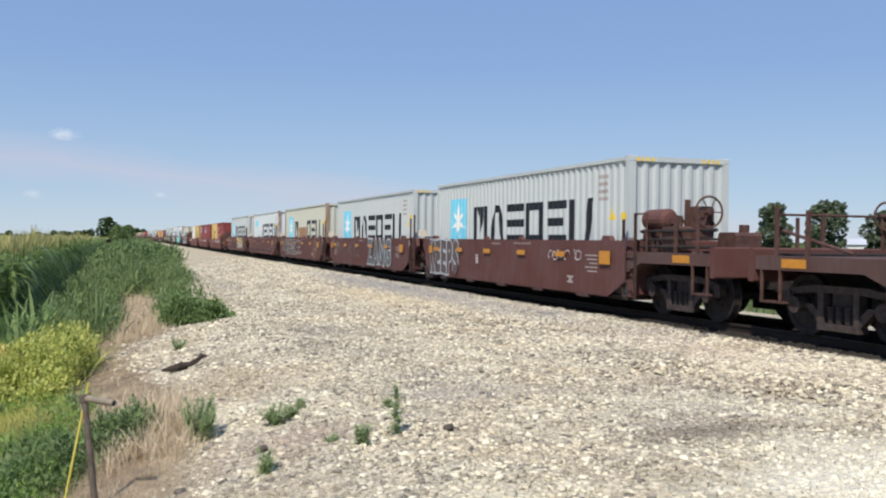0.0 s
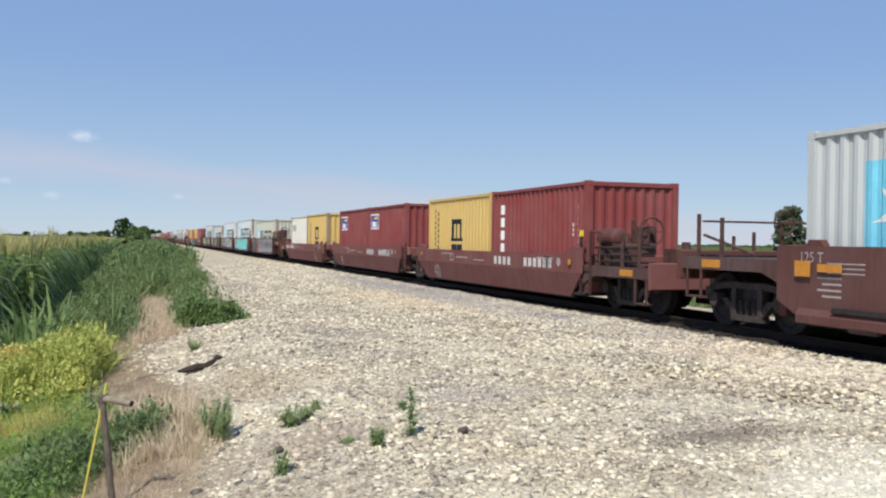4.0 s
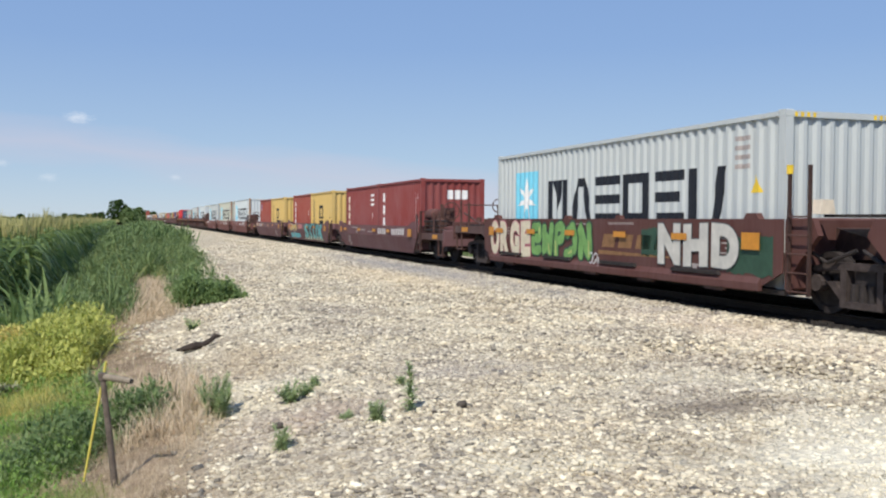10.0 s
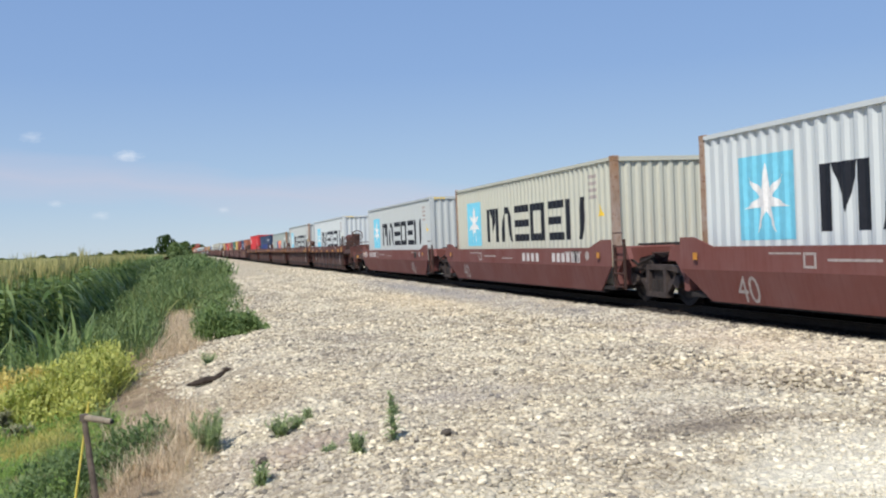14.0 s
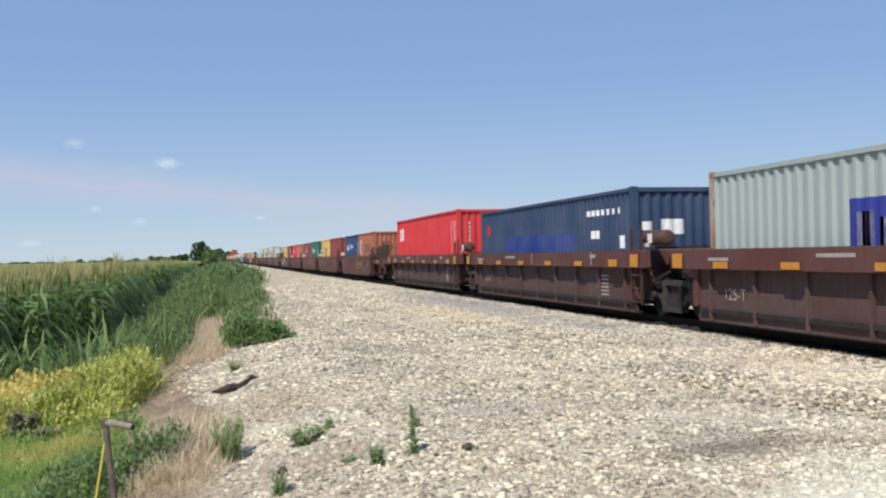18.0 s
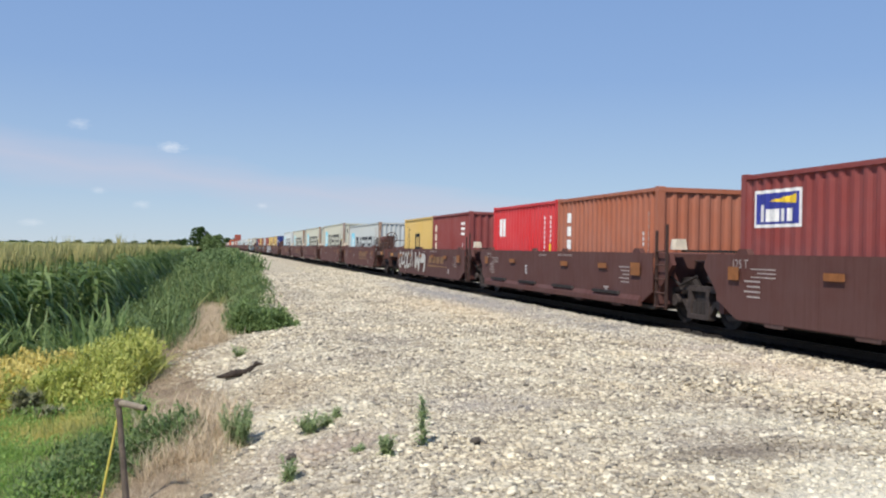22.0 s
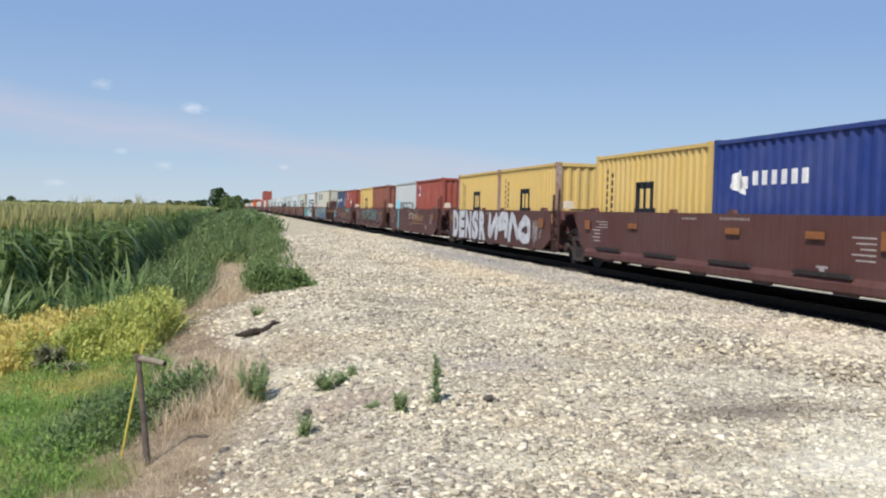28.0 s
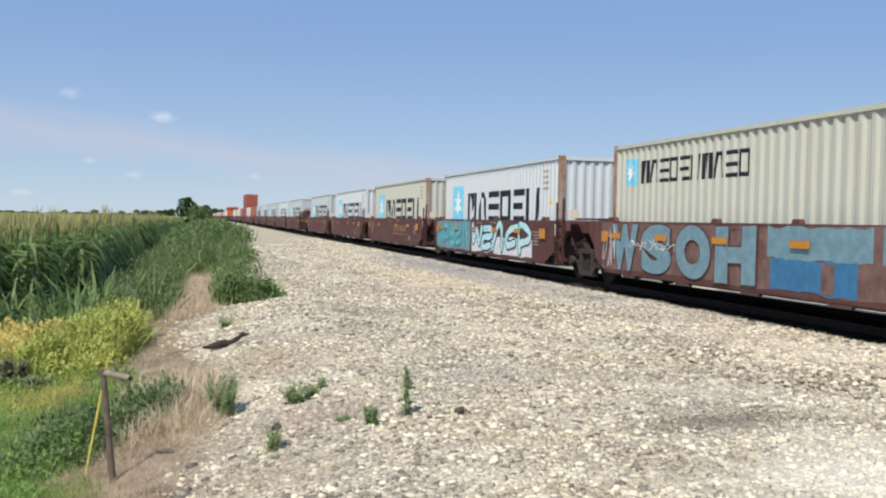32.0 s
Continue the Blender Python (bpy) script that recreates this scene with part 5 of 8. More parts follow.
def make_unit(typ, first, last, mat, detail, letter="", marks=0, ledge=False, sign=False, emblem=False, caps=True, worn=False):
    car = new("well_car")
    words = {"B": "brown steel well car with tall smooth sides", "N": "faded red steel well car with low sloping sides", "G": "brown steel well car with ribbed sides"}[typ]
    tagged(car, words + (", covered in graffiti" if marks else ", rolling on rails"), "rail car", "well cars of the train")
    top = SILL_TOP[typ]
    if typ == "B":
        poly = [(-6.42, 0.62), (-6.42, top), (6.42, top), (6.42, 0.62), (5.75, 0.30), (-5.75, 0.30)]
        plate = lambda: Shape().prism(poly, "x", -0.015, 0.015)
    elif typ == "G":
        plate = lambda: Shape().box(-0.015, 0.015, -6.42, 6.42, 0.08, 1.1)
    else:
        def plate():
            s = Shape()
            s.prism([(-6.42, N_BEND), (-6.42, 1.36), (-5.95, 1.36), (-5.3, 1.18), (-5.3, N_BEND)], "x", -0.015, 0.015)
            s.prism([(-5.3, N_BEND), (-5.3, 1.18), (5.3, 1.18), (5.3, N_BEND)], "x", -0.015, 0.015)
            s.prism([(6.42, N_BEND), (6.42, 1.36), (5.95, 1.36), (5.3, 1.18), (5.3, N_BEND)], "x", -0.015, 0.015)
            return s
    for sx in (-1, 1):
        x = sx * (1.485 if typ != "G" else 1.285)
        p = part("side_plate", plate, M_DULL if typ == "G" else mat, car, at=(x, 0, 0), key=("plate", typ))
        if typ == "N":
            q = 0.24 * (N_BEND - 0.20) * sx
            low = Shape()
            a = [(0, -6.42, N_BEND), (0, 6.42, N_BEND), (-q, 5.6, 0.20), (-q, -5.6, 0.20)]
            low.add(a + [(b - sx * 0.03, c, d) for b, c, d in a], [(0, 1, 2, 3), (7, 6, 5, 4), (0, 4, 5, 1), (2, 6, 7, 3), (1, 5, 6, 2), (0, 3, 7, 4)])
            part("lower_plate", low, mat, car, at=(sx * 1.50, 0, 0), key=("low", sx))
        part("top_chord", (lambda: Shape().box(-0.09, 0.09, -7.15, 7.15, 1.08, top, 0.015)) if typ == "G" else (lambda: Shape().box(-0.055, 0.055, -6.3 if typ == "B" else -5.3, 6.3 if typ == "B" else 5.3, top - 0.09, top + 0.003)), mat, car, at=(sx * (1.41 if typ == "G" else 1.44), 0, 0), key=("chord", typ))
        part("bottom_chord", lambda: Shape().box(-0.06, 0.06, -5.7 if typ != "G" else -6.4, 5.7 if typ != "G" else 6.4, 0, 0.07), mat if typ == "B" else M_IRON, car, at=(sx * {"B": 1.42, "N": 1.28, "G": 1.22}[typ], 0, {"B": 0.28, "N": 0.17, "G": 0.05}[typ]), key=("bchord", typ))
        if detail:
            if typ == "G":
                for k in range(9):
                    part("side_rib", lambda: Shape().box(-0.04, 0.04, -0.03, 0.03, 0.1, 1.09), M_DULL, car, at=(sx * 1.33, -5.9 + k * 1.475, 0), key="gribs")
            if typ == "B":
                for k in range(5):
                    part("floor_bracket", lambda: Shape().prism([(-0.30, 0.31), (0.30, 0.31), (0.26, 0.23), (-0.26, 0.23)], "x", -0.04, 0.04), M_DULL, car, at=(sx * 1.45, -4.6 + k * 2.3, 0), key="bracket")
                for k in (-1, 1):
                    part("container_guide", lambda: Shape().prism([(-0.2, 0), (0.2, 0), (0.12, 0.1), (-0.12, 0.1)], "x", -0.06, 0.06), mat, car, at=(sx * 1.42, k * 5.6, top), key="guide")
                    part("container_guide", lambda: Shape().prism([(-0.12, 0), (0.12, 0), (0.07, 0.08), (-0.07, 0.08)], "x", -0.05, 0.05), mat, car, at=(sx * 1.43, k * 1.2, top), key="guide_small")
    if ledge:
        for sx in (-1, 1):
            part("lower_rail", lambda: Shape().prism([(-1.56, 0.30), (-1.56, 0.42), (-1.50, 0.52), (-1.47, 0.52), (-1.47, 0.30)] if sx < 0 else [(1.56, 0.30), (1.56, 0.42), (1.50, 0.52), (1.47, 0.52), (1.47, 0.30)], "y", -5.9, 5.9), mat, car, key=("lrail", sx))
            for y in (-4.1, -1.3, 1.6, 4.4):
                part("side_hatch", lambda: Shape().prism([(-0.75, 0.50), (0.75, 0.50), (0.70, 0.57), (-0.70, 0.57)], "x", -0.045, 0.045), M_IRON, car, at=(sx * 1.53, y, 0), key="hatch")
    part("floor", lambda: Shape().box(-1.36, 1.36, -6.3, 6.3, 0.25, 0.33), M_IRON, car, key="wfloor")
    if not detail:
        for sy in (-1, 1):
            part("bulkhead", lambda: Shape().box(-1.38, 1.38, -0.5, 0.5, 0.45, top), mat, car, at=(0, sy * 6.8, 0), key=("farbulk", typ))
        part("truck", lambda: Shape().box(-1.05, 1.05, -1.2, 1.2, 0.05, 0.75, 0.2), M_IRON, car, at=(0, -7.6, 0), key="fartruck")
        return car
    (car_end(car, typ, -1, mat, True, caps) if first else joint_end(car, typ, -1, mat, True, caps))
    (car_end(car, typ, 1, mat, False, caps) if last else joint_end(car, typ, 1, mat, False, caps))
    if not first:
        truck(car, -7.62)
    # reflective tape, stencils
    zt = {"B": 1.14, "N": 0.98, "G": 1.165}[typ]
    tape = [rect(y - 0.25, y + 0.25, zt - 0.06, zt + 0.06) for y in (() if marks == 3 or mat is M_WELL_N else ((5.0, 2.3, -0.6, -2.8) if last else (-2.72, -0.5, 2.2, 4.9)) if typ == "N" else (-3.6, -1.4, 0.9, 3.1, 5.2) if marks or typ != "B" else (-3.9, -1.4, 3.0))]
    if mat is M_WELL_N:
        tape = [rect(5.75, 5.9, 0.95, 1.08), rect(-5.95, -5.8, 0.95, 1.08)]
        small("end_marking", lambda: flat_marks([[(-5.2 + 0.11 * math.cos(a * math.tau / 10), 1.0 + 0.11 * math.sin(a * math.tau / 10)) for a in range(10)]], "N"), M_PALE, car, "faded white round mark", key="roundN")
        small("end_marking", lambda: flat_marks([rect(-4.75, -4.35, 0.86, 1.12)], "N"), M_IRON, car, "dark notice plate", key="plateN")
    else:
        tape += ([rect(-5.92, -5.45, zt - (0.18 if typ != "G" else 0.06), zt + 0.1)] + ([rect(6.6, 7.0, 1.10, 1.38), rect(-7.0, -6.6, 1.10, 1.38)] if typ == "G" else [rect(5.6, 5.95, zt - 0.14, zt + 0.1)]))
    for p in tape:
        part("reflective_tape", lambda: flat_marks([p], typ, 0.05), M_ORANGE_D if worn else M_ORANGE, car, key=("tape", typ, tuple(p[0])))
    if typ == "B":
        small("stencil_marking", lambda: flat_marks([rect(-5.3, -4.75 - 0.1 * (k % 3), 1.12 - 0.085 * k, 1.145 - 0.085 * k) for k in range(5)] + [rect(5.0, 5.5 - 0.1 * (k % 2), 0.98 - 0.09 * k, 1.01 - 0.09 * k) for k in range(4)] + [rect(-0.9 - 0.09 * k, -0.86 - 0.09 * k, 1.34, 1.39) for k in range(12)] + [rect(0.6 - 0.09 * k, 0.65 - 0.09 * k, 1.33, 1.37) for k in range(7)], "B"), M_PALE, car, key="stencilB")
        if sign:
            small("builder_mark", lambda: flat_marks([[(-1.1 - 0.7 * k, 0.86), (-0.56 - 0.7 * k, 0.86), (-0.66 - 0.7 * k, 1.14), (-1.2 - 0.7 * k, 1.14)] for k in range(4)] + [[(-0.4, 0.70), (-3.9, 0.72), (-3.9, 0.745), (-0.4, 0.79)]], "B"), M_GOLD, car, "faded gold railway sign", key="builderB")
        if emblem:
            ring = lambda r0, r1: [[(-4.6 + q * math.cos(a), 0.86 + q * math.sin(a)) for q, a in ((r0, k * math.tau / 24), (r1, k * math.tau / 24), (r1, (k + 1) * math.tau / 24), (r0, (k + 1) * math.tau / 24))] for k in range(24)]
            small("round_emblem", flat_marks(ring(0.44, 0.5) + ring(0.27, 0.31) + [rect(-4.62 - 0.25, -4.58 + 0.25, 0.82, 0.90), rect(-4.64, -4.56, 0.6, 0.81), rect(-4.64, -4.56, 0.91, 1.12)], "B"), M_GOLD, car, "faded gold round railway emblem")
        small("stencil_block", lambda: flat_marks([rect(4.55, 5.3 - 0.2 * (k % 2), 1.2 - 0.07 * k, 1.22 - 0.07 * k) for k in range(3)] + [rect(-4.2, -3.9, 0.62, 0.66), rect(-4.2, -3.9, 0.5, 0.54), rect(-4.12, -3.98, 0.54, 0.62)], "B"), M_PALE, car, key="linesB")
    elif typ == "N":
        if not marks:
            small("number_marking", lambda: flat_marks([rect(-1.2 - 0.33 * k, -1.0 - 0.33 * k, 0.84, 1.06) for k in range(4)] + [rect(-3.3 - 0.3 * k, -3.1 - 0.3 * k, 0.84, 1.06) for k in range(6)] if not last else [rect(6.1 - 0.28 * k, 6.28 - 0.28 * k, 0.86, 1.08) for k in range(4)] + [rect(4.5 - 0.27 * k, 4.67 - 0.27 * k, 0.86, 1.08) for k in range(6)], "N"), M_NUM, car, key=("numN", last))
        small("stencil_marking", lambda: flat_marks([rect(1.2, 2.3, 0.95, 0.99), rect(-0.2, 0.7, 0.9, 0.93), rect(2.9, 3.7, 1.05, 1.08), rect(-4.9, -3.9, 1.06, 1.1), rect(2.55, 2.85, 0.84, 0.88), rect(2.55, 2.85, 1.04, 1.08), rect(2.55, 2.6, 0.84, 1.08), rect(2.8, 2.85, 0.84, 1.08)], "N"), M_PALE, car, key="stencilN")
        stencil("40", 0.64, M_PALE, car, "N", -3.6 if last else 4.7, 0.24)
    else:
        small("stencil_marking", lambda: flat_marks([rect(-4.9, -4.2 - 0.1 * (k % 3), 0.85 - 0.09 * k, 0.89 - 0.09 * k) for k in range(6)] + [rect(1.6, 2.5, 1.3, 1.36), rect(-4.6, -4.25, 1.3, 1.38), rect(5.0, 5.7, 1.24, 1.3)] + [rect(-4.35, -4.3, 1.12, 1.44), rect(0.0, 0.05, 1.12, 1.44)], "G"), M_PALE, car, key="stencilG")
        stencil("125-T", 0.3, M_PALE, car, "G", 5.5, 0.52)
    if letter:
        stencil(letter, 0.36, M_WHITE, car, typ, 1.85 if typ == "B" else 0.6, 0.78 if typ == "B" else 0.45)
    if typ == "B" and not first:
        stencil("125 T", 0.22, M_PALE, car, "B", 5.9, 1.22)
    return car


# ---- the train ----
FLOOR_Z = 0.33
HC, STD = 2.896, 2.591
G40, N20 = 12.192, 6.058
C = lambda col, kind, rusty=False, end="": [(G40, col, HC, kind, rusty, end)]
C86 = lambda col, kind, rusty=False, end="": [(G40, col, STD, kind, rusty, end)]


def D(col1, kind1, col2, kind2, end="", r1=False, r2=False):
    """Two twenty-foot boxes: the one ahead, then the one behind it."""
    return [(N20, col1, STD, kind1, r1, end), (N20, col2, STD, kind2, r2, "")]


# place along the line at the start, car type, load; a new car begins after each break
CARS = [
    ("B", M_WELL_B, [(3.24, C("grey", "ship"))]),
    ("B", M_WELL, [(22.84, C("grey", "ship")), (37.67, C("grey", "ship")), (52.52, C("cream", "patched_ship", True)), (67.51, C("pale", "faded_ship", True)), (82.63, C("grey", "ship"))]),
    ("N", M_WELL_N, [(102.22, D("maroon", "upright", "yellow", "m")), (117.43, D("maroon", "label", "maroon", "label")), (132.93, D("yellow", "m", "white", "vent", "", True, True))]),
    ("B", M_WELL_B, [(152.42, C86("cream", "ship", True)), (167.47, C("pale", "ship", True)), (182.63, C("pale", "ship")), (197.94, C86("grey", "ship", True)), (213.07, C("grey", "ship"))]),
    ("N", M_WELL_M, [(232.62, D("maroon", "tex", "maroon", "gold", "tex")), (248.11, D("yellow", "m", "brick", "upright")), (263.95, D("yellow", "m", "brick", "small_label"))]),
    ("N", M_WELL_N, [(283.65, C("pale", "ship", True)), (299.41, C("cream", "ship", True)), (315.00, C("grey", "ship"))]),
    ("G", M_WELL, [(334.55, C("pale", "ship")), (350.16, C("grey", "ship", True)), (365.49, C86("sage", "squares", True, "white")), (381.05, C86("navy", "shade", False, "mark")), (396.60, C("red", "block", False, "column"))]),
    ("B", M_WELL_B, [(415.98, D("orange", "windows", "marine", "bird")), (431.29, D("maroon", "none", "yellow", "m")), (446.54, D("green", "greens", "maroon", "label", "mark")), (461.98, D("orange", "upright", "red", "block")), (477.21, D("maroon", "gold", "yellow", "m"))]),
    ("B", M_WELL, [(496.90, C86("grey", "ship", True)), (512.22, C("cream", "ship", True, "dark")), (527.99, C("cream", "ship", True)), (543.55, C("cream", "ship", True)), (558.94, C("pale", "ship"))]),
    ("B", M_WELL_B, [(578.68, D("blue", "bird", "yellow", "m")), (593.88, D("yellow", "m", "yellow", "m", "", True, True)), (609.27, D("brick", "small_label", "grey", "short_ship")), (624.54, D("umber", "none", "yellow", "m")), (640.02, D("brick", "hazard", "navy", "bird"))]),
    ("B", M_WELL, [(659.66, C("cream", "ship_line", True)), (675.18, C("pale", "ship", True)), (690.34, C("cream", "ship", True)), (705.42, C("pale", "ship")), (720.68, C("grey", "ship"))]),
    ("B", M_WELL_B, [(740.3, C("grey", "ship")), (755.5, C("pale", "ship")), (770.8, C("grey", "ship")), (786.0, C("grey", "ship")), (801.3, C("grey", "ship"))]),
    ("B", M_WELL, [(820.9, C("orange", "none")), (836.1, C("white", "none")), (851.4, C("brick", "none") + C("brick", "none")), (866.6, C("orange", "none")), (881.9, C("white", "none"))]),
    ("B", M_WELL_B, [(901.5, C("cream", "none")), (916.7, C("white", "none")), (932.0, C("orange", "none"))]),
]
far_colors = ["white", "grey", "cream", "brick", "grey", "orange", "white", "cream", "grey", "yellow"]
CARS += [("B", M_WELL, [(1010.0 + 80.6 * j + 15.24 * k, C(far_colors[(5 * j + k) % 10], "none")) for k in range(5)]) for j in range(6)]

G_MINT = plain("mint_spray_paint", (0.22, 0.72, 0.68), 0.5, 0, 0.1, 5)
G_TEAL = plain("teal_spray_paint", (0.10, 0.42, 0.46), 0.5, 0, 0.2, 5)
G_SILVER = plain("silver_spray_paint", (0.50, 0.52, 0.53), 0.45, 0, 0.2, 5)
G_ASH = plain("ash_grey_spray_paint", (0.27, 0.28, 0.29), 0.5, 0, 0.25, 4)
G_GREYD = plain("dark_grey_spray_paint", (0.13, 0.14, 0.14), 0.5, 0, 0.25, 5)
G_WHITE = plain("white_spray_paint", (0.72, 0.72, 0.70), 0.5, 0, 0.12, 5)
G_BLACK = plain("black_spray_paint", (0.02, 0.02, 0.022), 0.5, 0, 0.2, 5)
G_LIME = plain("lime_spray_paint", (0.42, 0.48, 0.16), 0.5, 0, 0.2, 5)
G_SAND = plain("sand_spray_paint", (0.66, 0.58, 0.42), 0.5, 0, 0.15, 5)
G_AMBER = plain("amber_spray_paint", (0.72, 0.50, 0.12), 0.5, 0, 0.15, 5)
G_BLUE = plain("blue_spray_paint", (0.05, 0.18, 0.33), 0.5, 0, 0.2, 5)
G_PINK = plain("rose_spray_paint", (0.50, 0.18, 0.20), 0.5, 0, 0.2, 5)
G_AQUA = plain("pale_aqua_spray_paint", (0.18, 0.30, 0.335), 0.5, 0, 0.2, 5)
G_FOREST = plain("forest_spray_paint", (0.035, 0.078, 0.05), 0.5, 0, 0.2, 5)
G_DUST = plain("thin_grey_spray_paint", (0.24, 0.185, 0.18), 0.6, 0, 0.25, 5)
G_SMOKE = plain("smoky_brown_spray_paint", (0.12, 0.085, 0.08), 0.6, 0, 0.3, 4)
G_CHAR = plain("charcoal_spray_paint", (0.045, 0.042, 0.045), 0.5, 0, 0.3, 5)
G_VIOLET = plain("grey_violet_spray_paint", (0.20, 0.17, 0.32), 0.5, 0, 0.2, 5)
G_MINTD = plain("sea_green_spray_paint", (0.13, 0.42, 0.42), 0.5, 0, 0.15, 5)
G_FROST = plain("frost_spray_paint", (0.52, 0.78, 0.77), 0.5, 0, 0.1, 5)
G_LEAF = plain("leaf_green_spray_paint", (0.17, 0.34, 0.10), 0.5, 0, 0.25, 4)
G_SKY = plain("dull_sky_spray_paint", (0.16, 0.38, 0.46), 0.5, 0, 0.2, 4)
G_CHROME = plain("brushed_silver_spray_paint", (0.56, 0.56, 0.57), 0.45, 0, 0.3, 3)
G_CREAM = plain("chalky_cream_spray_paint", (0.55, 0.53, 0.47), 0.55, 0, 0.15, 4)
G_RUSTY = plain("rusted_through_spray_paint", (0.19, 0.11, 0.09), 0.6, 0, 0.4, 3)

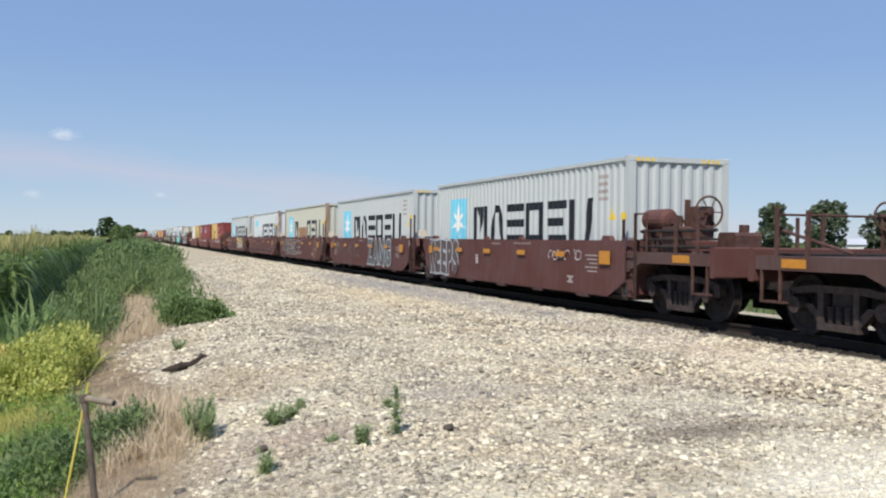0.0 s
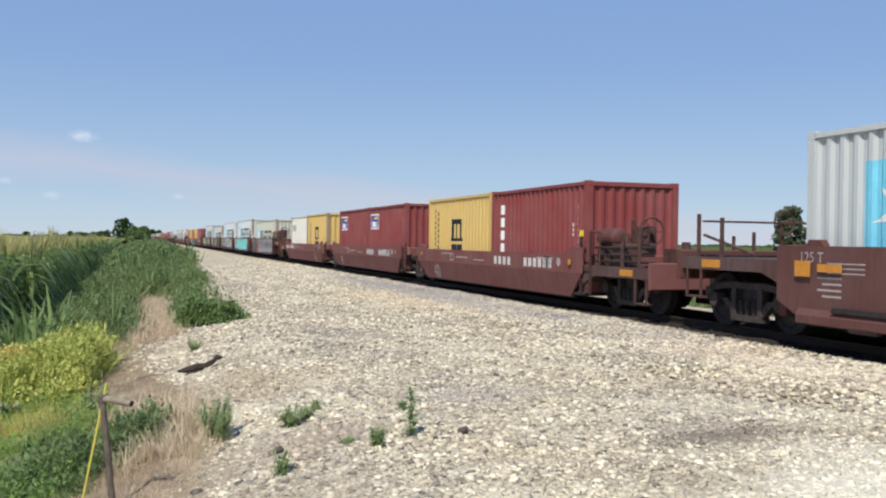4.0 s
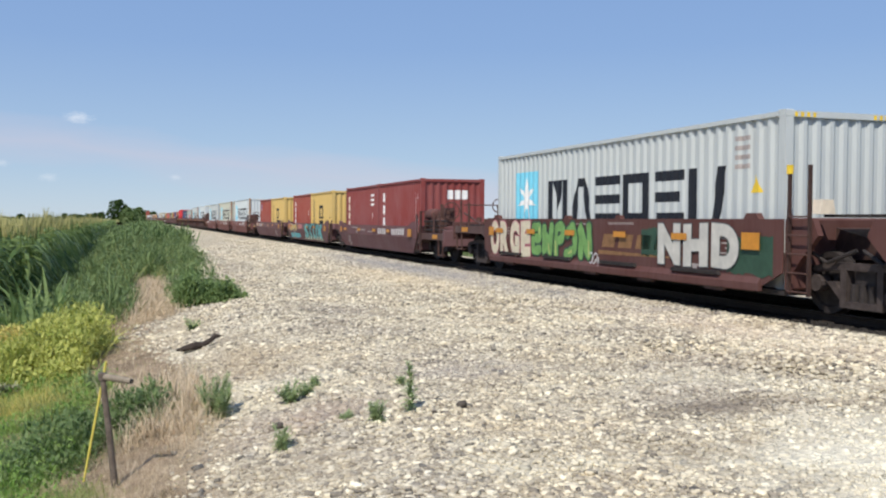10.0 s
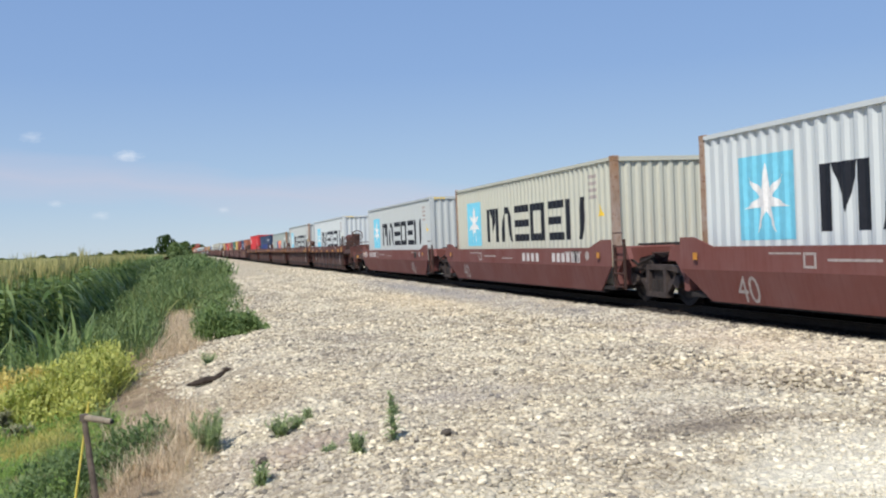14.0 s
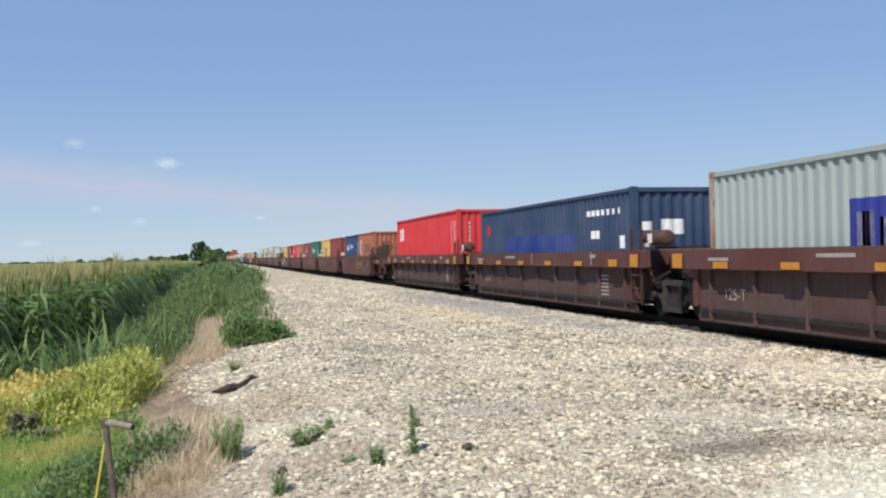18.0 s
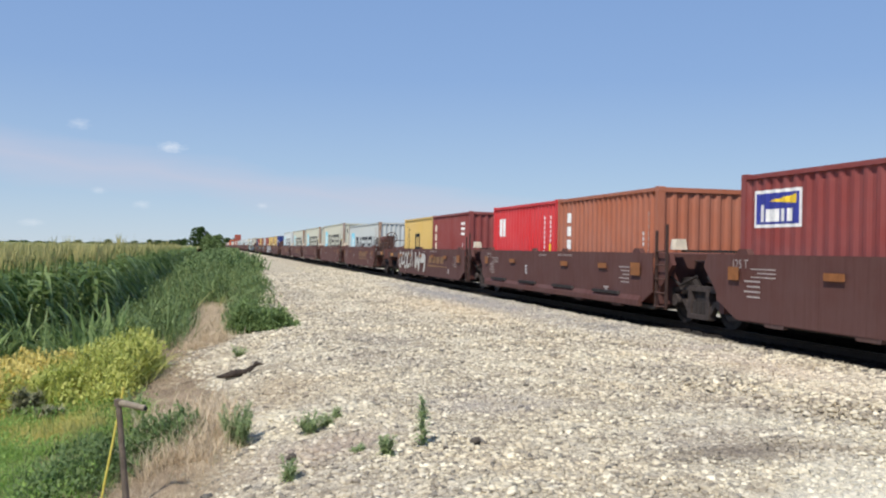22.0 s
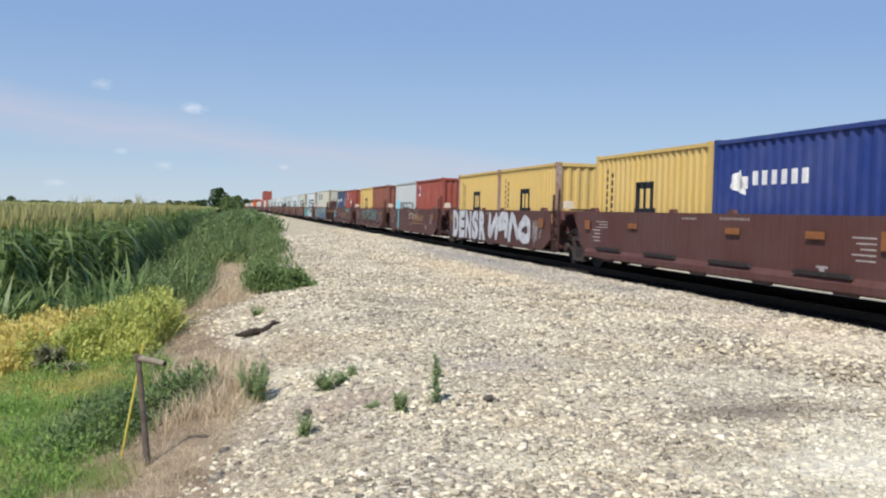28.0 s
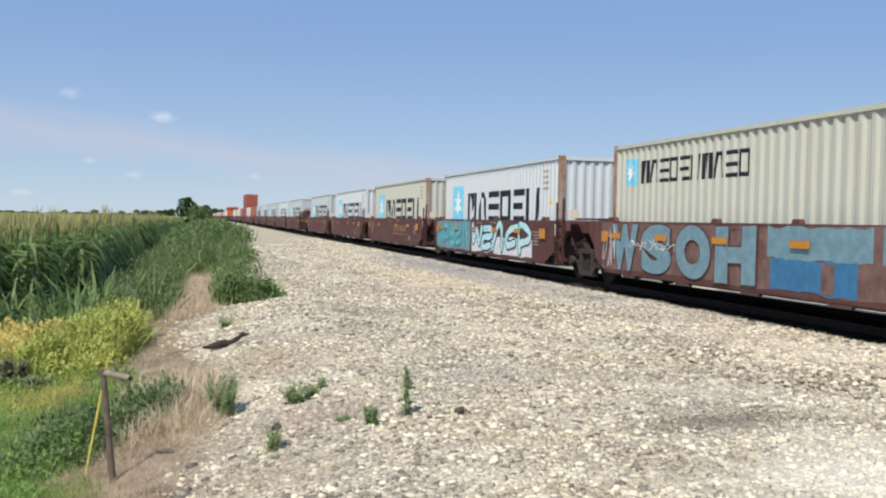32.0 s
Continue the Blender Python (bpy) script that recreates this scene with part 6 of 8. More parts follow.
# start of the unit: how its side is sprayed
SPRAYS = {
    22.84: [("w", "KEEPS", 5.9, 3.2, 0.36, 1.44, G_SMOKE, G_SILVER, 0.06, 0.045), ("l", 12, -2.9, -4.6, 0.95, 1.3, 6, G_WHITE)],
    37.67: [("w", "ZANG", -0.75, -4.3, 0.40, 1.44, G_GREYD, G_SILVER, 0.05, 0.045), ("l", 22, 2.9, 0.5, 0.5, 1.4, 5, G_DUST, 0.03), ("l", 23, 4.9, 3.6, 0.8, 1.2, 3, G_DUST, 0.02)],
    52.52: [("f", 31, 4.7, 0.9, 0.42, 1.44, 6, G_SMOKE, G_WHITE, None, 0.26, 0.03), ("l", 32, 0.6, -1.0, 1.12, 1.36, 6, G_WHITE, 0.022), ("l", 33, 0.4, -0.8, 0.82, 1.02, 4, G_WHITE, 0.022), ("l", 34, 0.6, -1.1, 0.5, 0.75, 6, G_WHITE, 0.022), ("l", 35, 5.3, 4.8, 0.5, 1.4, 2, G_WHITE, 0.02)],
    82.63: [("p", 40, -0.6, -4.7, 0.36, 0.72, G_SAND), ("w", "ZHOM", -0.6, -4.7, 0.36, 1.44, G_SAND, G_BLACK, 0.07, 0.035), ("l", 42, -0.7, -4.6, 0.9, 1.4, 7, G_AMBER, 0.09)],
    152.42: [("p", 50, 6.3, -6.3, 0.36, 1.45, G_SMOKE), ("f", 51, 6.2, 2.9, 0.34, 1.45, 7, G_CHAR, G_WHITE, None, 0.24, 0.022), ("p", 55, 2.9, 1.9, 0.36, 1.43, M_REDSIGN), ("f", 56, 3.0, 1.6, 0.36, 1.42, 2, M_WELL, G_WHITE, None, 0.12, 0.02),
             ("p", 58, 1.9, -6.3, 0.34, 1.45, G_ASH), ("f", 52, 1.8, -6.2, 0.33, 1.46, 11, G_SILVER, G_CHAR, G_WHITE, 0.2, 0.03), ("f", 57, 1.6, -6.0, 0.45, 1.42, 8, G_VIOLET, G_GREYD, None, 0.09, 0.02), ("l", 53, 1.8, -6.2, 0.4, 1.4, 22, G_BLACK, 0.045), ("l", 59, 1.8, -6.2, 0.4, 1.4, 14, G_WHITE, 0.03), ("l", 54, -1.4, -4.0, 0.8, 1.2, 3, G_PINK, 0.07)],
    167.47: [("p", 60, 6.3, 3.6, 0.34, 1.45, G_CHAR), ("p", 64, 5.6, 4.4, 0.42, 1.4, G_SILVER), ("p", 65, 5.2, 4.8, 0.8, 1.1, M_REDSIGN), ("f", 61, 4.0, -5.0, 0.32, 1.50, 8, G_MINT, G_MINTD, G_FROST, 0.36, 0.03), ("f", 68, 3.6, -4.6, 0.34, 1.48, 7, G_MINT, G_MINT, None, 0.3, 0.03), ("p", 66, 1.0, 0.1, 1.30, 1.38, M_WELL), ("p", 67, -1.2, -3.4, 1.30, 1.38, G_SILVER)],
    182.63: [("p", 70, 6.2, 2.6, 0.40, 1.42, G_LIME), ("w", "ZER", 5.9, 2.3, 0.33, 1.46, G_ASH, G_BLACK, 0.08, 0.025), ("w", "SEVR", 2.1, -1.0, 0.45, 1.42, G_SILVER, G_GREYD, 0.06, 0.04), ("w", "EXAM", -1.3, -6.0, 0.34, 1.44, G_WHITE, G_BLACK, 0.06, 0.045)],
    197.94: [("p", 80, 5.7, 2.9, 0.52, 1.44, G_SMOKE), ("w", "EEMB", 5.6, 3.0, 0.50, 1.44, G_CREAM, G_BLACK, 0.06, 0.04), ("f", 82, 1.4, -2.4, 0.40, 1.44, 4, G_LEAF, G_SKY, G_AQUA, 0.22, 0.07), ("l", 83, -2.9, -4.2, 0.8, 1.2, 4, M_WELL_B, 0.04)],
    213.07: [("w", "ORGE", 5.9, 3.1, 0.46, 1.43, G_SAND, G_PINK, 0.07, 0.03), ("f", 92, 3.1, -0.1, 0.40, 1.45, 5, G_LEAF, G_FOREST, G_LIME, 0.24, 0.05), ("l", 94, 0.0, -0.6, 0.4, 0.8, 3, G_WHITE, 0.03), ("p", 95, -2.2, -3.0, 0.7, 1.3, G_FOREST), ("p", 96, -5.0, -6.2, 0.5, 1.2, G_FOREST), ("w", "NHD", -2.8, -5.4, 0.58, 1.40, G_CREAM, G_GREYD, 0.07, 0.02)],
    248.11: [("f", 101, 5.4, 3.0, 0.66, 1.16, 4, G_AMBER, G_SAND, None, 0.12, 0.04), ("p", 104, 5.5, 2.2, 0.26, 0.6, G_TEAL), ("p", 105, 0.9, -4.9, 0.24, 1.0, G_FOREST),  ("p", 106, 0.6, -4.6, 0.25, 0.5, G_SAND), ("p", 108, 2.7, 1.2, 0.8, 1.14, G_PINK), ("p", 109, 6.0, 5.5, 0.75, 1.16, G_PINK), ("w", "SKUM", 0.4, -4.7, 0.32, 1.17, G_MINTD, G_FOREST, 0.04, 0.035, 0.25)],
    477.21: [("f", 111, 5.9, 2.6, 0.44, 1.40, 5, G_CREAM, M_WELL_B, None, 0.15, 0.03), ("f", 112, 2.2, 0.0, 0.36, 1.43, 2, G_CREAM, M_WELL_B, None, 0.24, 0.03)],
    593.88: [("w", "DENSR", 5.7, 0.5, 0.31, 1.46, G_CHROME, G_SMOKE, 0.065, 0.02), ("f", 122, 0.2, -4.6, 0.34, 1.44, 4, G_CHROME, G_SMOKE, None, 0.34, 0.02), ("l", 123, -4.7, -5.8, 0.4, 1.3, 4, G_WHITE)],
    609.27: [("p", 133, 3.75, 3.35, 0.36, 1.45, G_TEAL), ("l", 132, 0.4, -2.0, 0.9, 1.3, 6, G_SAND, 0.035), ("l", 134, 0.4, -0.8, 0.6, 0.75, 4, G_DUST, 0.02), ("l", 135, 5.8, 5.2, 0.6, 1.2, 2, G_DUST, 0.03)],
    624.54: [("f", 141, 3.5, 1.0, 0.72, 1.38, 5, G_MINTD, G_MINTD, None, 0.05, 0.0), ("w", "WTC", 0.7, -1.3, 0.74, 1.36, G_MINTD, None, 0.0), ("w", "RHO", -1.75, -3.9, 0.70, 1.38, G_MINTD, None, 0.0), ("l", 143, -4.3, -6.0, 0.95, 1.35, 6, G_DUST, 0.05), ("l", 144, -4.3, -6.2, 0.6, 0.95, 5, G_DUST, 0.04), ("l", 145, 5.3, 4.2, 0.8, 1.2, 3, G_DUST, 0.05)],
    640.02: [("f", 151, 5.9, 4.4, 0.55, 1.4, 3, G_MINTD, G_TEAL, None, 0.1, 0.02), ("l", 152, 4.2, 3.6, 0.9, 1.2, 3, G_DUST, 0.05), ("l", 154, 2.9, 1.4, 0.95, 1.4, 4, G_DUST, 0.06), ("l", 155, 1.2, -0.7, 0.6, 1.05, 6, G_DUST, 0.05), ("f", 153, -2.4, -5.0, 1.12, 1.42, 6, G_MINTD, G_TEAL, None, 0.07, 0.01)],
    659.66: [("p", 160, 6.0, -5.9, 0.34, 1.45, G_RUSTY), ("w", "WSOH", 5.5, -0.3, 0.36, 1.44, G_AQUA, M_WELL, 0.07, 0.02), ("p", 165, -0.5, -3.0, 0.85, 1.44, G_AQUA), ("p", 161, -0.6, -2.7, 0.34, 0.93, G_BLUE), ("p", 166, -3.2, -5.6, 0.9, 1.44, G_AQUA), ("p", 162, -3.3, -5.5, 0.34, 0.98, G_BLUE), ("f", 168, -3.4, -5.4, 0.36, 0.9, 3, G_BLUE, G_BLUE, None, 0.2, 0.02),
             ("p", 169, -1.9, -2.2, 0.36, 0.9, G_RUSTY), ("p", 168, -3.9, -4.15, 0.36, 1.1, G_RUSTY), ("l", 163, 5.9, 5.2, 0.4, 1.4, 3, G_WHITE, 0.03), ("l", 164, 4.6, 2.6, 0.85, 1.1, 9, G_WHITE, 0.025)],
    675.18: [("p", 170, 6.0, 1.4, 0.36, 1.42, G_AQUA), ("f", 171, 5.8, 1.6, 0.42, 1.40, 5, G_MINTD, G_TEAL, G_MINT, 0.16, 0.05), ("p", 173, 1.2, -4.8, 0.36, 0.95, G_WHITE), ("f", 172, 1.2, -4.8, 0.34, 1.46, 5, G_FROST, G_BLACK, G_MINT, 0.22, 0.05)],
}
LETTERS = {67.51: "E", 22.84: "B", 350.16: "E", 365.49: "C", 431.29: "C", 446.54: "D", 461.98: "E", 496.90: "A", 512.22: "E", 527.99: "D", 543.55: "C", 558.94: "B", 624.54: "E", 640.02: "A"}

SIGNED = (213.07, 415.98, 446.54, 477.21, 496.90, 543.55, 558.94, 609.27, 640.02, 690.34)
LEDGES = (67.51, 82.63, 182.63, 213.07, 461.98, 527.99, 543.55, 578.68, 624.54, 640.02)
MOVERS = []
for typ, mat, units in CARS:
    for k, (s, load) in enumerate(units):
        near = s < 800
        key = round(s, 2)
        car = make_unit(typ, k == 0, k == len(units) - 1, mat, near, LETTERS.get(key, ""), 3 if key in (593.88, 609.27) else 2 if key in SPRAYS else 0, key in LEDGES, key in SIGNED, key == 52.52, s < 230, typ == "B" and 410 < s < 656)
        # the later cars ride higher on their springs
        lift = 0.06 if s > 490 else 0.0
        car.location = (TRACK_X, s, RAIL_Z + lift)
        for ch in car.children:
            if ch.name.startswith("truck"):
                ch.location.z -= lift
        MOVERS.append(car)
        for spec in SPRAYS.get(key, []):
            {"f": sprayed_forms, "l": scrawl, "w": sprayed_word, "p": sprayed_panel}[spec[0]](car, typ, *spec[1:])
        if len(load) == 2 and load[0][0] < 7:
            offs = [(-3.067, FLOOR_Z), (3.067, FLOOR_Z)]
        else:
            offs = [(0.0, FLOOR_Z + HC * j) for j in range(len(load))]
        for (L, col, H, kind, rusty, end), (dy, dz) in zip(load, offs):
            box = make_container(L, col, H, kind, near, rusty, end)
            box.location = (TRACK_X, s + dy, RAIL_Z + lift + dz)
            MOVERS.append(box)


def make_locomotive():
    loco = tagged(new("diesel_locomotive"), "orange and black diesel locomotive pushing in the train", "locomotive", "locomotives in the train")
    o = plain("locomotive_orange", (0.62, 0.13, 0.03), 0.45, 0, 0.15, 2)
    k = plain("locomotive_black", (0.03, 0.03, 0.032), 0.5, 0, 0.2, 2)
    part("underframe", Shape().box(-1.5, 1.5, -11, 11, 1.0, 1.6, 0.05), k, loco)
    part("engine_hood", Shape().prism([(-1.0, 1.6), (1.0, 1.6), (1.0, 3.9), (0.8, 4.2), (-0.8, 4.2), (-1.0, 3.9)], "y", -5.6, 10.3), o, loco)
    part("cab", Shape().prism([(-1.5, 1.6), (1.5, 1.6), (1.5, 4.1), (1.1, 4.5), (-1.1, 4.5), (-1.5, 4.1)], "y", -8.4, -5.6), o, loco)
    part("nose", Shape().prism([(-8.4, 1.6), (-10.4, 1.6), (-10.4, 2.8), (-10.0, 3.1), (-8.4, 3.2)], "x", -0.8, 0.8), o, loco)
    part("windscreen", Shape().box(-1.2, 1.2, -8.46, -8.39, 3.35, 4.0), k, loco)
    part("radiator", Shape().box(-1.4, 1.4, 7.0, 10.3, 3.6, 4.5, 0.1), k, loco)
    part("roof_fans", Shape().tube((0, 3, 4.15), (0, 3, 4.45), 0.7, 14).tube((0, 5, 4.15), (0, 5, 4.45), 0.7, 14).tube((0, 0, 4.15), (0, 0, 4.6), 0.3, 10), k, loco)
    part("fuel_tank", Shape().box(-1.3, 1.3, -3, 3, 0.2, 1.0, 0.15), k, loco)
    for y in (-7.2, 7.2):
        part("truck", Shape().box(-1.2, 1.2, -2.4, 2.4, 0.0, 0.95, 0.2), k, loco, at=(0, y, 0))
    return loco


loco = make_locomotive()
loco.location = (TRACK_X, 958.0, RAIL_Z)
loco2 = copy_thing(loco, pose(TRACK_X, 981.0, RAIL_Z))
MOVERS += [loco, loco2]

# ---- plants and gravel ----
M_CORN = leafy("corn_leaf", (0.085, 0.155, 0.043), (0.36, 0.46, 0.17), 0.42, 0.45, 0.5)
M_CORN_FAR = leafy("corn_canopy", (0.15, 0.19, 0.055), (0.42, 0.39, 0.13), 0.6, 0.2, 0.06)
M_TASSEL = leafy("corn_tassel", (0.33, 0.33, 0.12), (0.56, 0.49, 0.21), 0.7, 0.3, 0.3)
M_WEED = leafy("green_weed_leaf", (0.088, 0.15, 0.047), (0.26, 0.34, 0.13), 0.55, 0.35, 0.5)
M_LIME = leafy("yellowing_weed_leaf", (0.29, 0.35, 0.07), (0.67, 0.66, 0.20), 0.6, 0.4, 0.9)
M_OCHRE = leafy("ochre_weed_leaf", (0.52, 0.43, 0.11), (0.82, 0.70, 0.25), 0.6, 0.4, 0.9)
M_FUZZ = leafy("feathery_weed_leaf", (0.26, 0.35, 0.16), (0.50, 0.58, 0.31), 0.6, 0.55, 2.0)
M_GRASS = leafy("fresh_grass_blade", (0.15, 0.28, 0.05), (0.40, 0.55, 0.15), 0.5, 0.45, 0.7)
M_STRAW = leafy("dry_straw", (0.48, 0.37, 0.23), (0.84, 0.70, 0.50), 0.8, 0.3, 1.5)
M_HERB = leafy("grey_green_herb_leaf", (0.12, 0.19, 0.06), (0.30, 0.40, 0.15), 0.6, 0.4, 2.0)
M_DRYGREEN = leafy("half_dry_grass_blade", (0.20, 0.24, 0.06), (0.48, 0.46, 0.17), 0.6, 0.4, 1.2)
M_TREE = leafy("tree_leaf", (0.03, 0.06, 0.016), (0.09, 0.15, 0.04), 0.6, 0.25, 0.2)
# greyed and lightened leaves: the haze of distance is in this colour
M_YARD = leafy("dusty_tree_leaf", (0.09, 0.12, 0.07), (0.20, 0.24, 0.14), 0.7, 0.35, 0.3)
M_BARK = plain("tree_bark", (0.07, 0.055, 0.04), 0.9, 0, 0.4, 3)
NR = np.random.default_rng(7)


def edge_x(y):
    """Where the gravel ends on the side of the field."""
    return np.interp(y, [-12, 0, 5.8, 7.8, 10, 13, 16, 18, 20.5, 23, 30, 72, 300], [-6.5, -2.2, -0.1, 0.75, 1.05, 0.85, 0.2, 0.0, 0.2, 1.7, 2.1, 3.4, 4.4])


def blade(bend=0.35, width=0.05, n=3):
    """A tapered, curved leaf of unit length that leans along +y: vertices and triangles."""
    v, f = [], []
    for i in range(n):
        t = i / n
        w = width * (1 - 0.7 * t * t)
        y, z = bend * t * t, t * (1 - 0.18 * bend * t)
        v += [(-w / 2, y, z), (w / 2, y, z)]
    v.append((0, bend, 1 - 0.18 * bend))
    for i in range(n - 1):
        a = 2 * i
        f += [(a, a + 1, a + 3), (a, a + 3, a + 2)]
    f.append((2 * n - 2, 2 * n - 1, 2 * n))
    return v, f


def gather(items):
    vs, fs, n = [], [], 0
    for v, f in items:
        vs.append(np.asarray(v, float))
        fs.append(np.asarray(f) + n)
        n += len(v)
    return np.concatenate(vs), np.concatenate(fs)


def tufts(name, mat, x, y, z, height, per, spread, label, category, bend=(0.15, 0.7), width=0.03, lean=0.5):
    """Clumps of curved blades at the places given."""
    n = len(x)
    items = []
    for b in range(3):
        v, f = blade(bend[0] + (bend[1] - bend[0]) * b / 2, width, 3)
        m = n * per // 3
        i = NR.integers(0, n, m)
        r = NR.normal(0, spread, (m, 2))
        h = height[i] * NR.uniform(0.45, 1.08, m)
        pos = np.stack([x[i] + r[:, 0], y[i] + r[:, 1], z[i] - 0.03], 1)
        rot = NR.uniform(0, math.tau, m)
        items.append(scatter(v, f, pos, rot, np.stack([h * NR.uniform(0.7, 1.4, m), h, h], 1), NR.uniform(-lean, 0.1, m)))
    v, f = gather(items)
    return tagged(soup(name, v, f, mat), label, category, kind="stuff")


def bushy(name, mat, x, y, z, height, per, spread, label, category, leaf=0.1, flat=1.0):
    """Leafy plants: short broad leaves through the whole height, thicker towards the top."""
    n = len(x)
    v, f = blade(0.45, 0.42, 3)
    m = n * per
    i = NR.integers(0, n, m)
    t = NR.random(m) ** 0.7
    r = NR.normal(0, 1, (m, 2)) * (spread * (0.35 + 0.65 * np.sin(np.pi * np.clip(t * 0.85 + 0.1, 0, 1))))[:, None]
    pos = np.stack([x[i] + r[:, 0], y[i] + r[:, 1], z[i] + height[i] * t * flat], 1)
    sz = leaf * NR.uniform(0.6, 1.5, m)
    vv, ff = scatter(v, f, pos, NR.uniform(0, math.tau, m), sz, NR.uniform(-1.5, 0.3, m))
    return tagged(soup(name, vv, ff, mat), label, category, kind="stuff")


def scatter_xy(n, x0, x1, y0, y1, keep=None, power=1.0):
    y = y0 + (y1 - y0) * NR.random(n) ** power
    x = NR.uniform(x0, x1, n)
    if keep is not None:
        k = keep(x, y)
        x, y = x[k], y[k]
    return x, y, ground_z(x, y)


def corn_plant(leaves, segs, tassel):
    items = []
    r = np.random.default_rng(leaves)
    v, f = [(-0.012, 0, 0), (0.012, 0, 0), (0, 0.02, 0), (-0.006, 0, 1), (0.006, 0, 1), (0, 0.01, 1)], [(0, 1, 4), (0, 4, 3), (1, 2, 5), (1, 5, 4), (2, 0, 3), (2, 3, 5)]
    items.append((v, f))
    for k in range(leaves):
        z = 0.12 + 0.8 * k / leaves
        a = (k % 2) * math.pi + r.uniform(-0.6, 0.6)
        L, drop = r.uniform(0.30, 0.46) * (1 - 0.4 * abs(k / leaves - 0.45)), r.uniform(0.08, 0.3)
        lv, lf = [], []
        for i in range(segs + 1):
            t = i / segs
            w = 0.058 * (1 - 0.92 * t ** 2)
            h = z + 0.22 * t - (0.22 + drop) * t * t
            lv += [(-w / 2, L * t, h), (w / 2, L * t, h + 0.012)]
        for i in range(segs):
            q = 2 * i
            lf += [(q, q + 1, q + 3), (q, q + 3, q + 2)]
        lv = np.array(lv)
        c, s = math.cos(a), math.sin(a)
        items.append((np.stack([lv[:, 0] * c - lv[:, 1] * s, lv[:, 0] * s + lv[:, 1] * c, lv[:, 2]], 1), lf))
    body = gather(items)
    tv, tf = [], []
    for k in range(tassel):
        a = k * math.tau / max(1, tassel)
        n = len(tv)
        tv += [(-0.008, 0, 0.97), (0.008, 0, 0.97), (0.05 * math.cos(a), 0.05 * math.sin(a), 1.16)]
        tf.append((n, n + 1, n + 2))
    return body, (np.array(tv), np.array(tf))


def field_edge(x):
    """The near end of the corn rows."""
    return np.interp(x, [-9.0, -6.5, -5.2, -4.0, -3.0], [17.6, 18.5, 20.2, 24.5, 30.0])


def make_corn():
    groups = [("near", 9, 3, 4, 0.76, 0.2, 13.5, 46, -3.05, -17), ("mid", 6, 2, 3, 0.76, 0.34, 46, 110, -3.1, -30)]
    for nm, leaves, segs, tas, dx, dy, y0, y1, xa, xb in groups:
        (bv, bf), (tv, tf) = corn_plant(leaves, segs, tas)
        rows, cols = np.arange(xa, xb, -dx), np.arange(y0, y1, dy)
        X, Y = np.meshgrid(rows, cols)
        X, Y = X.ravel() + NR.normal(0, 0.05, X.size), Y.ravel() + NR.normal(0, 0.06, X.size)
        k = (Y > field_edge(X)) & (Y < 60 + 3.2 * (-3.5 - X) + 60) & (X > -0.32 * Y - 4)
        X, Y = X[k], Y[k]
        pos = np.stack([X, Y, ground_z(X, Y)], 1)
        h = NR.normal(2.42, 0.15, len(X))
        rot = NR.uniform(0, math.tau, len(X))
        sz = np.stack([h * 0.98, h * 0.98, h], 1)
        v, f = scatter(bv, bf, pos, rot, sz)
        tagged(soup("corn_plants", v, f, M_CORN), "rows of tall green corn plants with long leaves", "corn", kind="stuff")
        v, f = scatter(tv, tf, pos, rot, sz)
        tagged(soup("corn_tassels", v, f, M_TASSEL), "straw-coloured tassels on top of the corn", "corn", kind="stuff")
    # the far canopy
    xs = -3.3 - np.concatenate([np.linspace(0, 60, 50), np.geomspace(62, 2600, 40)])
    ys = np.concatenate([np.linspace(60, 300, 90), np.geomspace(305, 3500, 50)])
    X, Y = np.meshgrid(xs, ys)
    Z = ground_z(X, Y) + 2.30 + NR.normal(0, 0.09, X.shape)
    Z[:, 0] -= 0.5
    Z[0] -= 0.4
    v = np.stack([X, Y, Z], -1).reshape(-1, 3)
    nx = len(xs)
    i = (np.arange(len(ys) - 1)[:, None] * nx + np.arange(nx - 1)[None]).ravel()
    tagged(soup("corn_canopy", v, np.stack([i, i + nx, i + nx + 1, i + 1], 1), M_CORN_FAR), "far corn field seen across its tasselled tops", "corn field", kind="stuff")
    n = 26000
    y = 60 * (500 / 60) ** NR.random(n)
    x = -3.3 - NR.random(n) ** 1.6 * (0.34 * y + 6)
    z = ground_z(x, y) + 2.16
    v, f = blade(0.3, 0.16, 2)
    v, f = scatter(v, f, np.stack([x, y, z], 1), NR.uniform(0, 6.28, n), NR.uniform(0.28, 0.5, n), NR.uniform(-0.6, 0.2, n))
    tagged(soup("far_tassels", v, f, M_TASSEL), "straw-coloured corn tops catching the sun", "corn", kind="stuff")
    # the dark wall of leaves along the field's side
    n = 15000
    y = 60 + 160 * NR.random(n) ** 1.5
    x = -3.1 - np.abs(NR.normal(0, 0.25, n))
    z = ground_z(x, y) + NR.uniform(0.1, 2.2, n)
    v, f = blade(0.5, 0.14, 2)
    v, f = scatter(v, f, np.stack([x, y, z], 1), NR.uniform(0, 6.28, n), NR.uniform(0.3, 0.6, n), NR.uniform(-1.4, 0.2, n))
    tagged(soup("corn_side_leaves", v, f, M_CORN), "green leaves along the side of the corn field", "corn", kind="stuff")


make_corn()


